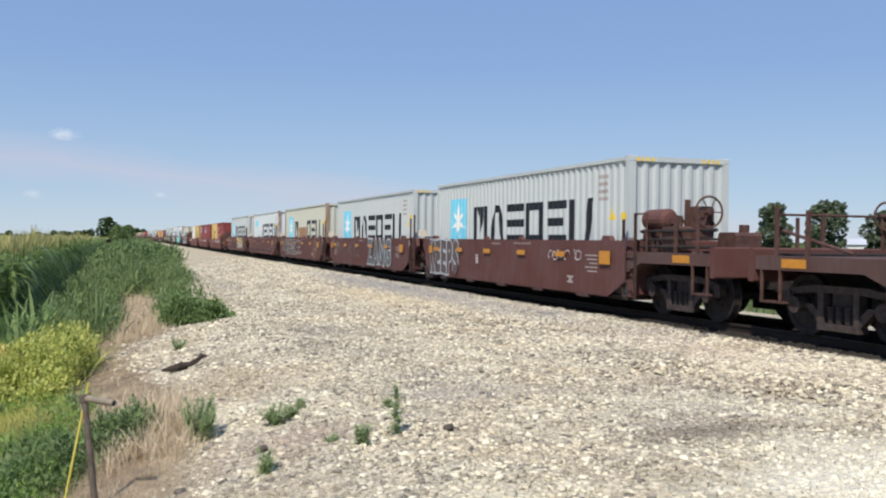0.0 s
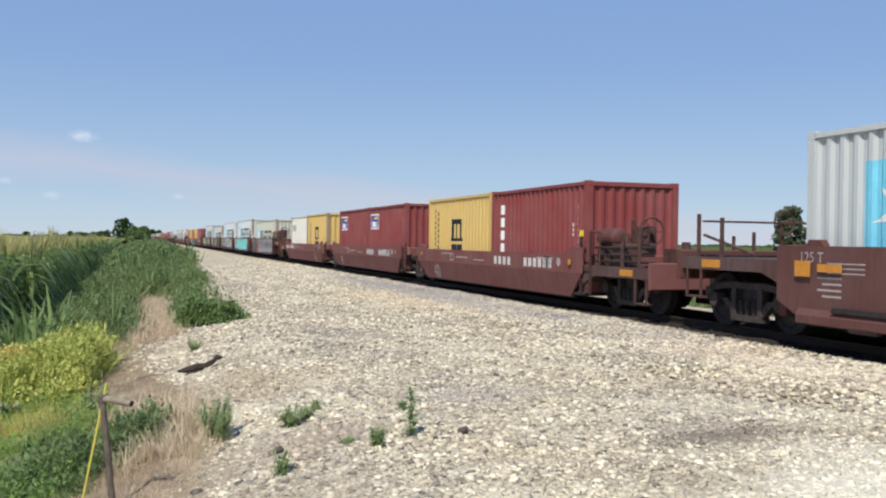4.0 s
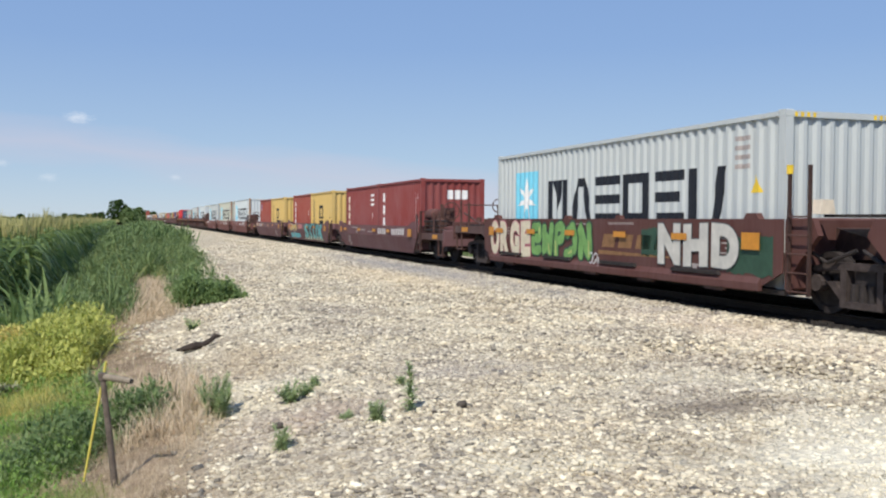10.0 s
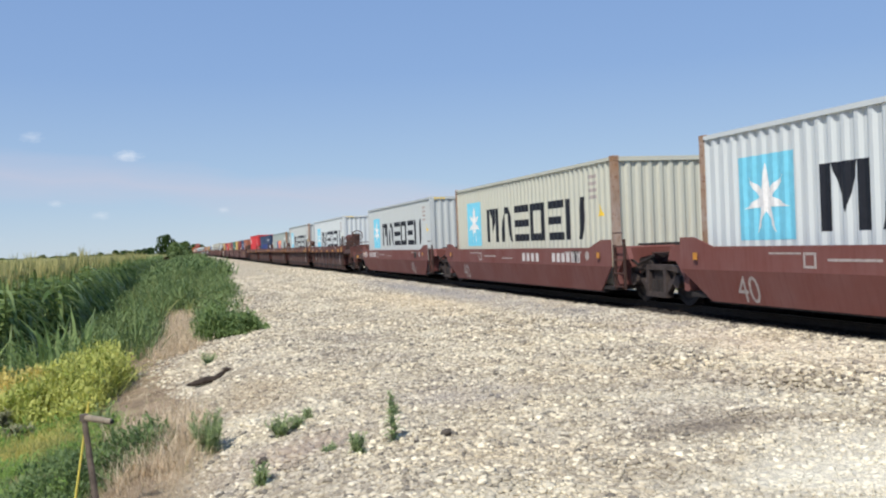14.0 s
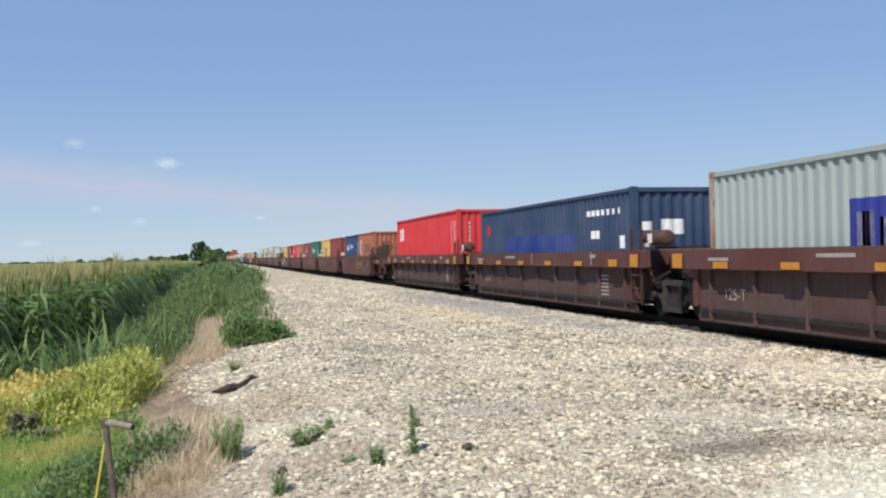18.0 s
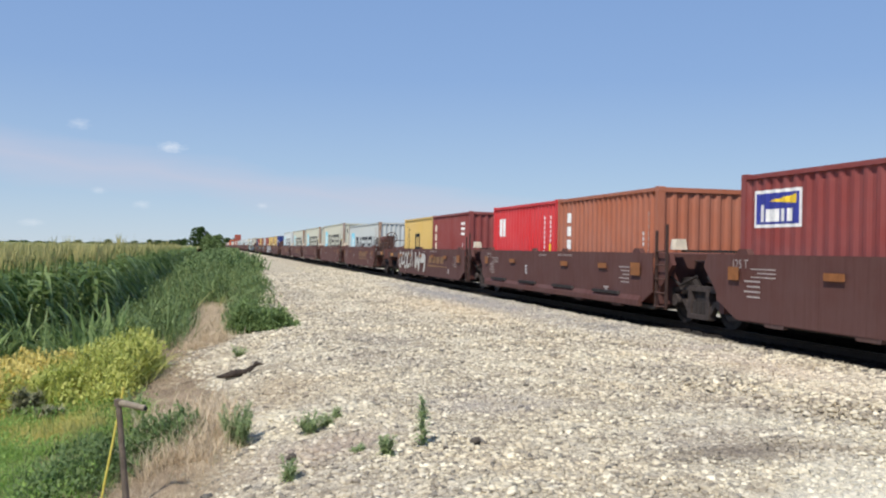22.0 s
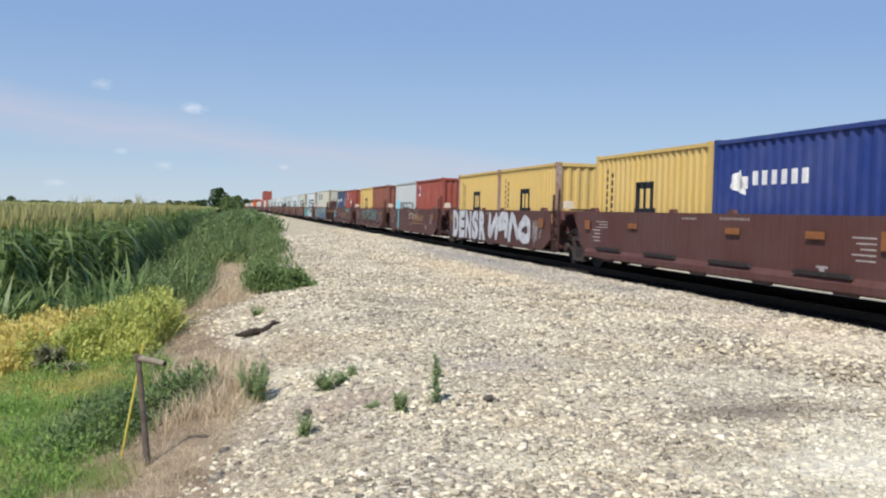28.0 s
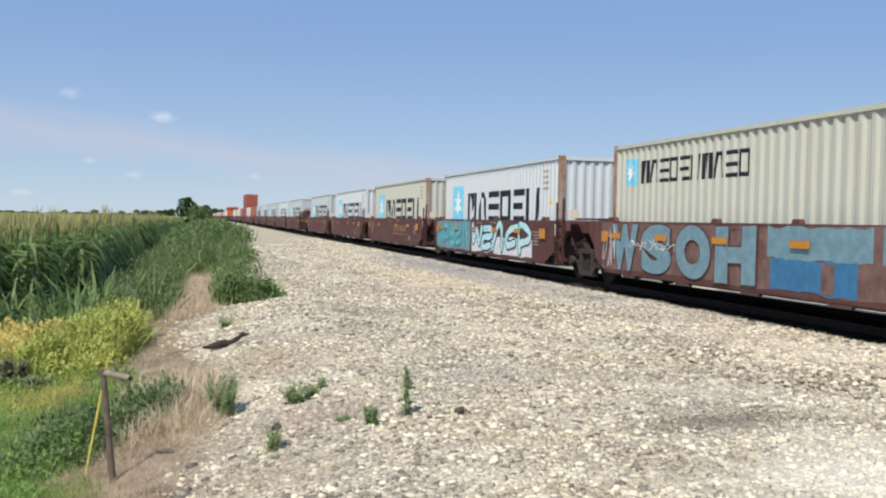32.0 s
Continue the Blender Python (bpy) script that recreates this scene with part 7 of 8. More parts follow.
def lump(x, y, k=1.0):
    """Uneven growth, 0 to 1."""
    return 0.5 + 0.5 * np.sin(k * (2.3 * x + 1.1 * y + 1.6 * np.sin(1.3 * k * y + x))) * np.sin(k * (1.7 * y - 1.3 * x + 1.2 * np.sin(0.9 * k * x)))


def make_verge():
    # rank green weeds on the bank, with a bare gap of dead grass between them
    def strip(x, y):
        gap = (x > 0.02) & (x < 0.86 + 0.01 * (y - 21)) & (y < 31 + 1.5 * np.sin(5 * x))
        front = np.where(x > 0.9, 21.2 + 1.5 * (x - 0.9), 20.2)
        return (x < edge_x(y) + 0.3 * np.sin(y * 0.9) + 0.1) & ~gap & (y > front) & ((x > -3.0) | (y < field_edge(x) + 3.0)) & (NR.random(len(x)) < 0.35 + 0.65 * lump(x, y, 0.8))
    x, y, z = scatter_xy(2300, -4.9, 3.8, 20.0, 62, strip)
    h = np.interp(x, [-3.0, -2.2, -1.6, 0.7, 1.1], [0.3, 0.5, 0.85, 0.86, 0.52]) * (0.45 + 0.75 * lump(x, y, 1.3)) * NR.uniform(0.7, 1.35, len(x))
    tufts("verge_weeds", M_WEED, x, y, z, h * 1.15, 14, 0.13, "rank green weeds covering the bank beside the gravel", "weeds", (0.1, 0.6), 0.035)
    bushy("verge_leaves", M_WEED, x, y, z, h, 36, 0.13, "leafy green weeds covering the bank", "weeds", 0.085)
    k = NR.random(len(x)) < 0.2
    tufts("verge_seed_heads", M_DRYGREEN, x[k], y[k], z[k], h[k] * 1.25, 10, 0.15, "paler seeding stalks among the green weeds", "weeds", (0.1, 0.5), 0.02)
    x, y, z = scatter_xy(2600, -3.4, 4.4, 62, 230, lambda x, y: x < edge_x(y) + 0.5 * np.sin(y * 0.4), 1.3)
    h = (0.5 + 0.8 * lump(x, y, 0.5)) * NR.uniform(0.7, 1.2, len(x))
    tufts("far_verge_weeds", M_WEED, x, y, z, h, 6, 0.4, "green weeds along the bank far off", "weeds", (0.1, 0.5), 0.14)
    bushy("far_verge_leaves", M_WEED, x, y, z, h, 18, 0.4, "leafy green weeds along the bank far off", "weeds", 0.24)
    # ragged clumps at the gravel's edge
    for cx, cy, rx, ry, top in ((1.18, 20.7, 0.2, 0.6, 0.70), (1.62, 20.6, 0.3, 0.6, 0.46), (1.95, 20.8, 0.24, 0.5, 0.44), (1.4, 23.6, 0.3, 1.2, 0.5)):
        n = 90
        a, r = NR.uniform(0, 6.28, n), np.sqrt(NR.random(n))
        x, y = cx + rx * r * np.cos(a), cy + ry * r * np.sin(a)
        h = (top - 0.45 * r ** 2) * NR.uniform(0.6, 1.2, n)
        tufts("weed_clump", M_HERB, x, y, ground_z(x, y), h * 1.15, 16, 0.1, "ragged green weed clump at the edge of the gravel", "weeds", (0.15, 0.8), 0.03)
        bushy("weed_clump", M_HERB, x, y, ground_z(x, y), h, 46, 0.12, "leafy green weed clump at the edge of the gravel", "weeds", 0.075)
    # yellowing plants in the hollow: ochre and low on one side, lime and tall on the other
    def hollow(x, y):
        return (x < -0.5 - 0.1 * np.abs(y - 17.5)) & (x > -4.9 + 0.5 * np.abs(y - 18.0)) & (y < 19.6 - 0.5 * (x + 1.5)) & (y > 14.7 + 0.5 * np.sin(2.1 * x)) & (NR.random(len(x)) < 0.4 + 0.6 * lump(x, y, 1.1))
    x, y, z = scatter_xy(1400, -4.9, -0.3, 14.2, 21.6, hollow)
    lime = x + 0.5 * np.sin(1.3 * y) > -2.2
    grow = 0.66 * np.clip(0.72 + 0.1 * (x + 3.6), 0.5, 1.0) * np.clip((y - 13.4) / 2.5, 0.45, 1) * (0.6 + 0.6 * lump(x, y, 1.4)) * NR.uniform(0.75, 1.3, len(x))
    for k, mat, word in ((lime, M_LIME, "lime green"), (~lime, M_OCHRE, "ochre yellow")):
        tufts("yellowing_weeds", mat, x[k], y[k], z[k], grow[k] * 1.1, 16, 0.12, "%s weeds, drying out in the hollow" % word, "weeds", (0.2, 0.9), 0.03)
        bushy("yellowing_leaves", mat, x[k], y[k], z[k], grow[k], 70, 0.13, "%s leafy weeds drying out in the hollow" % word, "weeds", 0.08)
    x, y, z = scatter_xy(46, -4.6, -1.6, 19.5, 25.0)
    tufts("volunteer_corn", M_CORN, x, y, z, NR.uniform(1.0, 1.7, len(x)), 16, 0.12, "stray green corn leaves among the yellow weeds", "corn", (0.3, 0.9), 0.05)
    x, y, z = scatter_xy(640, -3.6, -0.75, 12.7, 15.6, lambda x, y: np.abs(y - 14.2 + 0.5 * (x + 2.2)) < 1.3)
    tufts("yellow_stubble", M_OCHRE, x, y, z, NR.uniform(0.10, 0.26, len(x)), 30, 0.14, "low yellowed grass before the weeds", "grass", (0.3, 1.0), 0.03)
    tufts("green_stubble", M_LIME, x[::2], y[::2], z[::2], NR.uniform(0.1, 0.24, len(x[::2])), 24, 0.16, "low yellow-green grass before the weeds", "grass", (0.3, 1.0), 0.03)
    # fresh grass
    x, y, z = scatter_xy(4300, -6.0, -0.3, 5.2, 15.0, lambda x, y: (x < edge_x(y) - 1.2 - 0.3 * np.sin(2.3 * y) - np.clip(7.6 - y, 0, 2) * 0.35))
    rank = lump(x, y, 0.9)
    h = NR.uniform(0.08, 0.2, len(x)) * (0.85 + 0.9 * rank ** 2)
    tufts("fresh_grass", M_GRASS, x, y, z, h, 42, 0.09, "bright green uncut grass beside the track", "grass", (0.3, 1.4), 0.03, 0.9)
    k = rank > 0.45
    bushy("clover_leaves", M_GRASS, x[k], y[k], z[k], h[k], 9, 0.1, "low green leaves in the grass", "grass", 0.045)
    k = lump(x + 3, y - 2, 0.7) > 0.55
    tufts("dry_grass_blades", M_DRYGREEN, x[k], y[k], z[k], NR.uniform(0.12, 0.32, k.sum()), 34, 0.12, "half-dried blades in the green grass", "grass", (0.3, 1.4), 0.02, 0.9)
    k = (lump(x - 1, y + 4, 1.2) > 0.86) & (x > -2.6)
    tufts("rank_weeds", M_WEED, x[k], y[k], z[k], NR.uniform(0.15, 0.32, k.sum()), 22, 0.1, "dark green rank weeds in the grass", "weeds", (0.2, 0.9), 0.03, 0.6)
    x, y, z = scatter_xy(1500, -14, -1.2, -11, 13, lambda x, y: (x < edge_x(y) - 1.0) & ((y < 5.8) | (x < -5.8)))
    tufts("rough_grass", M_GRASS, x, y, z, NR.uniform(0.1, 0.3, len(x)), 26, 0.16, "rough green grass on the lower ground", "grass", (0.3, 1.4), 0.05, 0.9)
    # darker weeds round the post
    for cx, cy, rx, ry, m in ((-0.75, 9.6, 0.5, 0.9, 60), (0.0, 10.3, 0.30, 0.7, 60)):
        a, r = NR.uniform(0, 6.28, m), np.sqrt(NR.random(m))
        x, y = cx + rx * r * np.cos(a), cy + ry * r * np.sin(a)
        h = NR.uniform(0.2, 0.55, m) * (1.1 - 0.4 * r)
        tufts("post_weeds", M_WEED, x, y, ground_z(x, y), h, 20, 0.09, "green weeds round the old post", "weeds", (0.2, 0.9), 0.024)
        bushy("post_weed_leaves", M_WEED, x, y, ground_z(x, y), h * 0.9, 40, 0.1, "leafy green weeds round the old post", "weeds", 0.05)
    # dry straw on the slope
    x, y, z = scatter_xy(5200, -1.8, 1.3, 4.8, 19.5, lambda x, y: (np.abs(x - edge_x(y) + 0.72) < 0.66 + 0.16 * np.sin(1.7 * y)) & (NR.random(len(x)) < 0.25 + 0.75 * lump(x, y, 1.6)))
    tufts("dry_grass", M_STRAW, x, y, z, NR.uniform(0.06, 0.19, len(x)) * (0.6 + 0.8 * lump(x, y, 1.2)), 22, 0.1, "dry straw-coloured grass on the slope", "grass", (0.4, 1.6), 0.014, 1.2)
    k = NR.random(len(x)) < 0.10
    xs, ys, zs = scatter_xy(1500, -1.9, 0.6, 5.0, 9.5, lambda x, y: (x < edge_x(y) - 0.15) & (x > edge_x(y) - 1.6))
    tufts("flattened_straw", M_STRAW, xs, ys, zs, NR.uniform(0.06, 0.16, len(xs)), 22, 0.12, "flattened dead grass lying on the slope", "grass", (0.8, 1.8), 0.014, 1.4)
    tufts("slope_green", M_DRYGREEN, x[k], y[k], z[k], NR.uniform(0.08, 0.22, k.sum()), 16, 0.08, "green blades coming through the dead grass", "grass", (0.3, 1.2), 0.016, 0.9)
    n = 110
    x, y = NR.normal(0.36, 0.17, n), NR.normal(10.3, 0.75, n)
    tufts("straw_clump", M_STRAW, x, y, ground_z(x, y), NR.uniform(0.22, 0.48, n), 40, 0.08, "tall clump of dead straw-coloured grass", "grass", (0.2, 1.1), 0.016, 0.6)
    x, y, z = scatter_xy(560, 0.0, 0.95, 19.6, 33, lambda x, y: x < 0.9 + 0.01 * (y - 21), 1.3)
    tufts("dry_patch", M_STRAW, x, y, z, NR.uniform(0.15, 0.42, len(x)), 24, 0.12, "patch of dead tan grass between green weeds", "grass", (0.2, 0.9), 0.025, 0.6)
    # wisps at the gravel's edge and in it
    x, y, z = scatter_xy(260, 1.5, 3.4, 24, 70, lambda x, y: np.abs(x - edge_x(y) - 0.5) < 0.35)
    tufts("edge_straw", M_STRAW, x, y, z, NR.uniform(0.1, 0.3, len(x)), 20, 0.15, "dry grass wisps along the gravel edge", "grass", (0.3, 1.2), 0.03, 0.8)
    x, y, z = scatter_xy(900, 0.5, 4.0, 5.5, 15, lambda x, y: (x > edge_x(y) - 0.1) & (NR.random(len(x)) < np.exp(-(x - edge_x(y)) / 0.5)))
    tufts("gravel_straw", M_STRAW, x, y, z, NR.uniform(0.05, 0.13, len(x)), 14, 0.06, "thin dry wisps among the stones", "grass", (0.3, 1.4), 0.012, 0.9)
    # green strip beyond the far side of the track
    x, y, z = scatter_xy(1500, 17.5, 40, 10, 120)
    tufts("far_side_grass", M_WEED, x, y, z, NR.uniform(0.3, 0.6, len(x)), 12, 0.4, "grass on the far side of the railway", "grass", (0.1, 0.6), 0.12)


make_verge()


def make_weed(name, x, y, height, width, stems, mat, label, seed, leaf=0.042):
    """A single weed: stems with leaves set along them."""
    r = random.Random(seed)
    z = float(ground_z(x, y)) - 0.02
    weed = tagged(new(name), label, "weed")
    weed.location = (x, y, z)
    for k in range(stems):
        a = r.uniform(0, math.tau)
        q = width * 0.5 * (0 if stems == 1 else r.uniform(0.2, 1))
        h = height * (1 if k == 0 else r.uniform(0.55, 0.95))
        top = Vector((q * math.cos(a), q * math.sin(a), h))
        st = part("stem", Shape().tube((0, 0, 0), top, 0.006, 5, 0.003), mat, weed)
        vs, fs = [], []
        lv, lf = blade(0.4, 0.2, 3)
        m = int(62 * h / 0.45) + 14
        pos, rot, size, tilt = [], [], [], []
        for i in range(m):
            t = 0.12 + 0.88 * i / m
            pos.append(top * t + Vector((r.gauss(0, 0.012), r.gauss(0, 0.012), 0)))
            rot.append(r.uniform(0, math.tau))
            size.append(leaf * r.uniform(0.7, 1.6) * (1.15 - 0.5 * t) * (1.3 if stems > 1 else 1))
            tilt.append(-r.uniform(0.3, 1.5))
        v, f = scatter(lv, lf, np.array([tuple(p) for p in pos]), np.array(rot), np.array(size), np.array(tilt))
        lo = soup("leaves", v, f, mat)
        lo.parent = weed
    return weed


make_weed("tall_weed", 2.28, 7.75, 0.50, 0.1, 1, M_FUZZ, "tall slender green weed growing out of the gravel", 1, 0.085)
make_weed("tall_weed", 2.31, 7.78, 0.42, 0.08, 1, M_FUZZ, "tall slender green weed growing out of the gravel", 9, 0.075)
for i, (x, y, h, w, n) in enumerate([(0.73, 9.4, 0.50, 0.44, 14), (0.80, 9.2, 0.36, 0.36, 10), (1.45, 9.1, 0.26, 0.36, 8), (1.62, 9.2, 0.18, 0.2, 4), (1.95, 7.6, 0.24, 0.2, 6), (1.12, 7.5, 0.24, 0.16, 5), (1.78, 9.5, 0.16, 0.16, 4),
                                     (2.62, 9.2, 0.09, 0.1, 3), (1.75, 7.9, 0.1, 0.2, 4), (0.95, 16.6, 0.25, 0.5, 7), (-0.5, 13.0, 0.4, 0.4, 7), (-1.7, 15.6, 0.35, 0.3, 6)]):
    make_weed("gravel_weed", x, y, h, w, n + 3, M_FUZZ, "small bushy green weed among the stones", 20 + i, 0.046)


def make_post():
    m = plain("rusted_pipe", (0.145, 0.115, 0.09), 0.8, 0.2, 0.4, 20)
    top, base, tip = Vector((-0.269, 8.21, 0.303)), Vector((-0.165, 8.1, -0.60)), Vector((-0.042, 8.07, 0.272))
    post = tagged(new("bent_pipe"), "rusty bent steel pipe standing in the grass", "pipe")
    post.location = base
    part("upright", Shape().tube((0, 0, -0.1), top - base, 0.030, 10, 0.024), m, post)
    part("bent_arm", Shape().tube(top - base, tip - base, 0.03, 10, 0.026), plain("weathered_pipe_end", (0.27, 0.225, 0.165), 0.7, 0.1, 0.3, 20), post, "paler weathered arm")
    part("pipe_mouth", Shape().tube(tip - base, tip - base + (tip - top).normalized() * 0.012, 0.02, 10), M_BLACK, post)
    part("elbow", Shape().tube(top - base + Vector((0, 0, -0.03)), top - base + Vector((0, 0, 0.028)), 0.036, 10), m, post)
    y = plain("yellow_plastic_stake", (0.74, 0.62, 0.13), 0.5, 0, 0.15, 8)
    s = tagged(new("marker_stake"), "thin yellow plastic marker stake leaning in the grass", "stake")
    s.location = (-0.44, 8.54, -0.68)
    part("rod", Shape().tube((-0.02, 0.02, -0.1), (0.198, -0.17, 1.085), 0.010, 8), y, s)


make_post()


def make_debris():
    m = plain("charred_wood", (0.06, 0.045, 0.035), 0.9, 0, 0.4, 12)
    d = tagged(new("broken_branch"), "dark broken branch lying on the gravel", "branch")
    d.location = (0.92, 14.1, float(ground_z(0.92, 14.1)) + 0.03)
    bend = [((-0.34, -0.2, 0.0), 0.015), ((-0.22, -0.1, 0.0), 0.045), ((-0.08, -0.05, 0.03), 0.06), ((0.06, 0.03, 0.03), 0.05), ((0.18, 0.1, 0.09), 0.045), ((0.24, 0.18, 0.14), 0.045), ((0.33, 0.24, 0.13), 0.015)]
    limb, ring = Shape(), 8
    verts = [(x - 0.3 * r * math.cos(k * math.tau / ring), y + r * math.cos(k * math.tau / ring), z + r * math.sin(k * math.tau / ring)) for (x, y, z), r in bend for k in range(ring)]
    faces = [(i * ring + k, (i + 1) * ring + k, (i + 1) * ring + (k + 1) % ring, i * ring + (k + 1) % ring) for i in range(len(bend) - 1) for k in range(ring)]
    limb.add(verts, faces + [tuple(range(ring)), tuple(range(len(verts) - 1, len(verts) - ring - 1, -1))])
    part("limb", limb, m, d)
    part("fork", Shape().tube((0.14, 0.12, 0.06), (0.25, 0.1, 0.16), 0.022, 6, 0.014).tube((0.25, 0.1, 0.16), (0.36, 0.02, 0.15), 0.014, 6, 0.005), m, d)
    part("stub", Shape().tube((-0.08, -0.03, 0.03), (-0.14, -0.15, 0.01), 0.025, 6, 0.01), m, d)
    dead = leafy("dead_leaf", (0.17, 0.18, 0.09), (0.33, 0.32, 0.19), 0.8, 0.2, 2)
    for x, y, h in ((-2.15, 15.0, 0.5), (-2.3, 15.1, 0.44), (-1.75, 14.4, 0.24)):
        make_weed("withered_weed", x, y, h, 0.5, 14, dead, "withered grey-brown weed in the grass", int(100 * h), 0.12)


make_debris()


def rock(seed):
    """An angular, flattish broken stone."""
    r = np.random.default_rng(seed)
    v = np.array([(-1, -0.8, -0.5), (0.9, -1, -0.5), (1, 0.9, -0.5), (-0.8, 1, -0.5), (-0.75, -0.6, 0.5), (0.6, -0.8, 0.35), (0.8, 0.6, 0.6), (-0.5, 0.75, 0.4)], float) * r.uniform(0.6, 1.2, (8, 3))
    f = [(0, 2, 1), (0, 3, 2), (0, 1, 5), (0, 5, 4), (1, 2, 6), (1, 6, 5), (2, 3, 7), (2, 7, 6), (3, 0, 4), (3, 4, 7), (4, 5, 6), (4, 6, 7)]
    return v, f


def make_gravel():
    items = []
    for s in range(6):
        bv, bf = rock(s)
        n = 23000
        y = 3.2 + 56 * NR.random(n) ** 2.3
        x = NR.uniform(-1.0, 10.2, n)
        big = NR.random(n)
        size = 0.0105 + 0.024 * big ** 3 + 0.014 * np.clip(y / 33, 0, 1.6) ** 1.3 + 0.010 * np.clip((x - 5.5) / 4, 0, 1)
        k = (x > edge_x(y) - 0.1 + 0.2 * NR.normal(0, 1, n)) & (np.abs(np.arctan2(x - 0.3, y) - 0.29) < 0.62)
        x, y, size = x[k], y[k], size[k]
        pos = np.stack([x, y, ground_z(x, y) + rough_z(x, y) + size * 0.15], 1)
        sz = size[:, None] * NR.uniform(0.75, 1.35, (len(x), 3)) * np.array([1.15, 0.95, 0.85])
        items.append(scatter(bv, bf, pos, NR.uniform(0, 6.28, len(x)), sz, NR.uniform(-0.5, 0.5, len(x))))
        n = 3600
        x, y = NR.uniform(-5.0, 9.6, n), NR.uniform(-11, 3.4, n)
        k = x > edge_x(y) + 0.2 * NR.normal(0, 1, n)
        x, y = x[k], y[k]
        size = 0.014 + 0.034 * NR.random(len(x)) ** 3
        items.append(scatter(bv, bf, np.stack([x, y, ground_z(x, y) + size * 0.15], 1), NR.uniform(0, 6.28, len(x)), size[:, None] * NR.uniform(0.75, 1.35, (len(x), 3)), NR.uniform(-0.5, 0.5, len(x))))
    v, f = gather(items)
    tagged(soup("gravel", v, f, M_STONE), "loose pale limestone gravel in many sizes", "gravel", kind="stuff")
    items = []
    for s in range(4):
        bv, bf = rock(50 + s)
        n = 10000
        y = 6 + 70 * NR.random(n) ** 1.6
        x = NR.normal(9.1, 1.1, n)
        k = (x > 6.4) & (x < 12.8)
        x, y = x[k], y[k]
        size = NR.uniform(0.020, 0.046, len(x))
        pos = np.stack([x, y, ground_z(x, y) + size * 0.3], 1)
        items.append(scatter(bv, bf, pos, NR.uniform(0, 6.28, len(x)), size[:, None] * NR.uniform(0.75, 1.3, (len(x), 3)), NR.uniform(-0.6, 0.6, len(x))))
    v, f = gather(items)
    tagged(soup("track_ballast", v, f, M_STONE), "coarse pale stone ballast along the track", "ballast", kind="stuff")
    r = random.Random(3)
    dark = plain("dark_stone", (0.09, 0.075, 0.06), 0.9, 0, 0.3, 20)
    for x, y, s in ((2.76, 7.73, 0.055), (2.45, 7.55, 0.03), (1.2, 8.2, 0.05), (2.36, 8.3, 0.03)):
        v, f = rock(int(s * 1000))
        ob = tagged(soup("dark_stone", np.array(v) * s, f, dark), "dark brown stone lying on the pale gravel", "stone", "dark stones")
        ob.location = (x, y, float(ground_z(x, y) + rough_z(x, y)) + s * 0.55)


make_gravel()


def make_tree(name, x, y, height, width, seed, label, leaves=2600, leaf=0.5, trunk_h=0.25, mat=None):
    """Tapered trunk, limbs, and a crown of leaf sprays gathered in clumps."""
    r = np.random.default_rng(seed)
    z = float(ground_z(x, y)) - 0.1
    tree = tagged(new(name), label, "tree" if height > 5 else "bush")
    tree.location = (x, y, z)
    tr = height * 0.035
    part("trunk", Shape().tube((0, 0, 0), (0.1, 0, height * 0.55), tr, 8, tr * 0.45), M_BARK, tree)
    clumps = []
    for k in range(11):
        a = k * 2.4 + r.uniform(-0.4, 0.4)
        zz = height * (trunk_h + (0.93 - trunk_h) * (k + 0.5) / 11)
        prof = math.sin(math.pi * min(1, max(0.12, (zz / height - trunk_h * 0.5) / (1.08 - trunk_h * 0.5)))) ** 0.7
        q = width / 2 * prof * r.uniform(0.35, 0.72)
        c = (q * math.cos(a), q * math.sin(a), zz)
        clumps.append((c, width * r.uniform(0.17, 0.27) * (0.5 + 0.5 * prof)))
        part("limb", Shape().tube((0.05, 0, zz * 0.55), c, tr * 0.4, 5, tr * 0.12), M_BARK, tree)
    clumps.append(((0, 0, height * 0.9), width * 0.16))
    per = leaves // len(clumps)
    bv, bf = [(-0.5, 0, 0), (0.5, 0.1, 0), (0.4, 0.2, 0.8), (-0.4, -0.1, 0.9)], [(0, 1, 2), (0, 2, 3)]
    items = []
    for (cx, cy, cz), cr in clumps:
        d = r.normal(0, 1, (per, 3))
        d /= np.linalg.norm(d, axis=1)[:, None]
        q = cr * r.uniform(0.55, 1.1, per) ** 0.6
        pos = np.array([cx, cy, cz]) + d * q[:, None] * np.array([1, 1, 0.8])
        items.append(scatter(bv, bf, pos, r.uniform(0, 6.28, per), leaf * r.uniform(0.5, 1.2, per), r.uniform(-1.5, 1.5, per)))
    v, f = gather(items)
    crown = soup("crown", v, f, mat or M_TREE)
    crown.parent = tree
    return tree


def polar(az, dist):
    return math.sin(radians(az)) * dist, math.cos(radians(az)) * dist


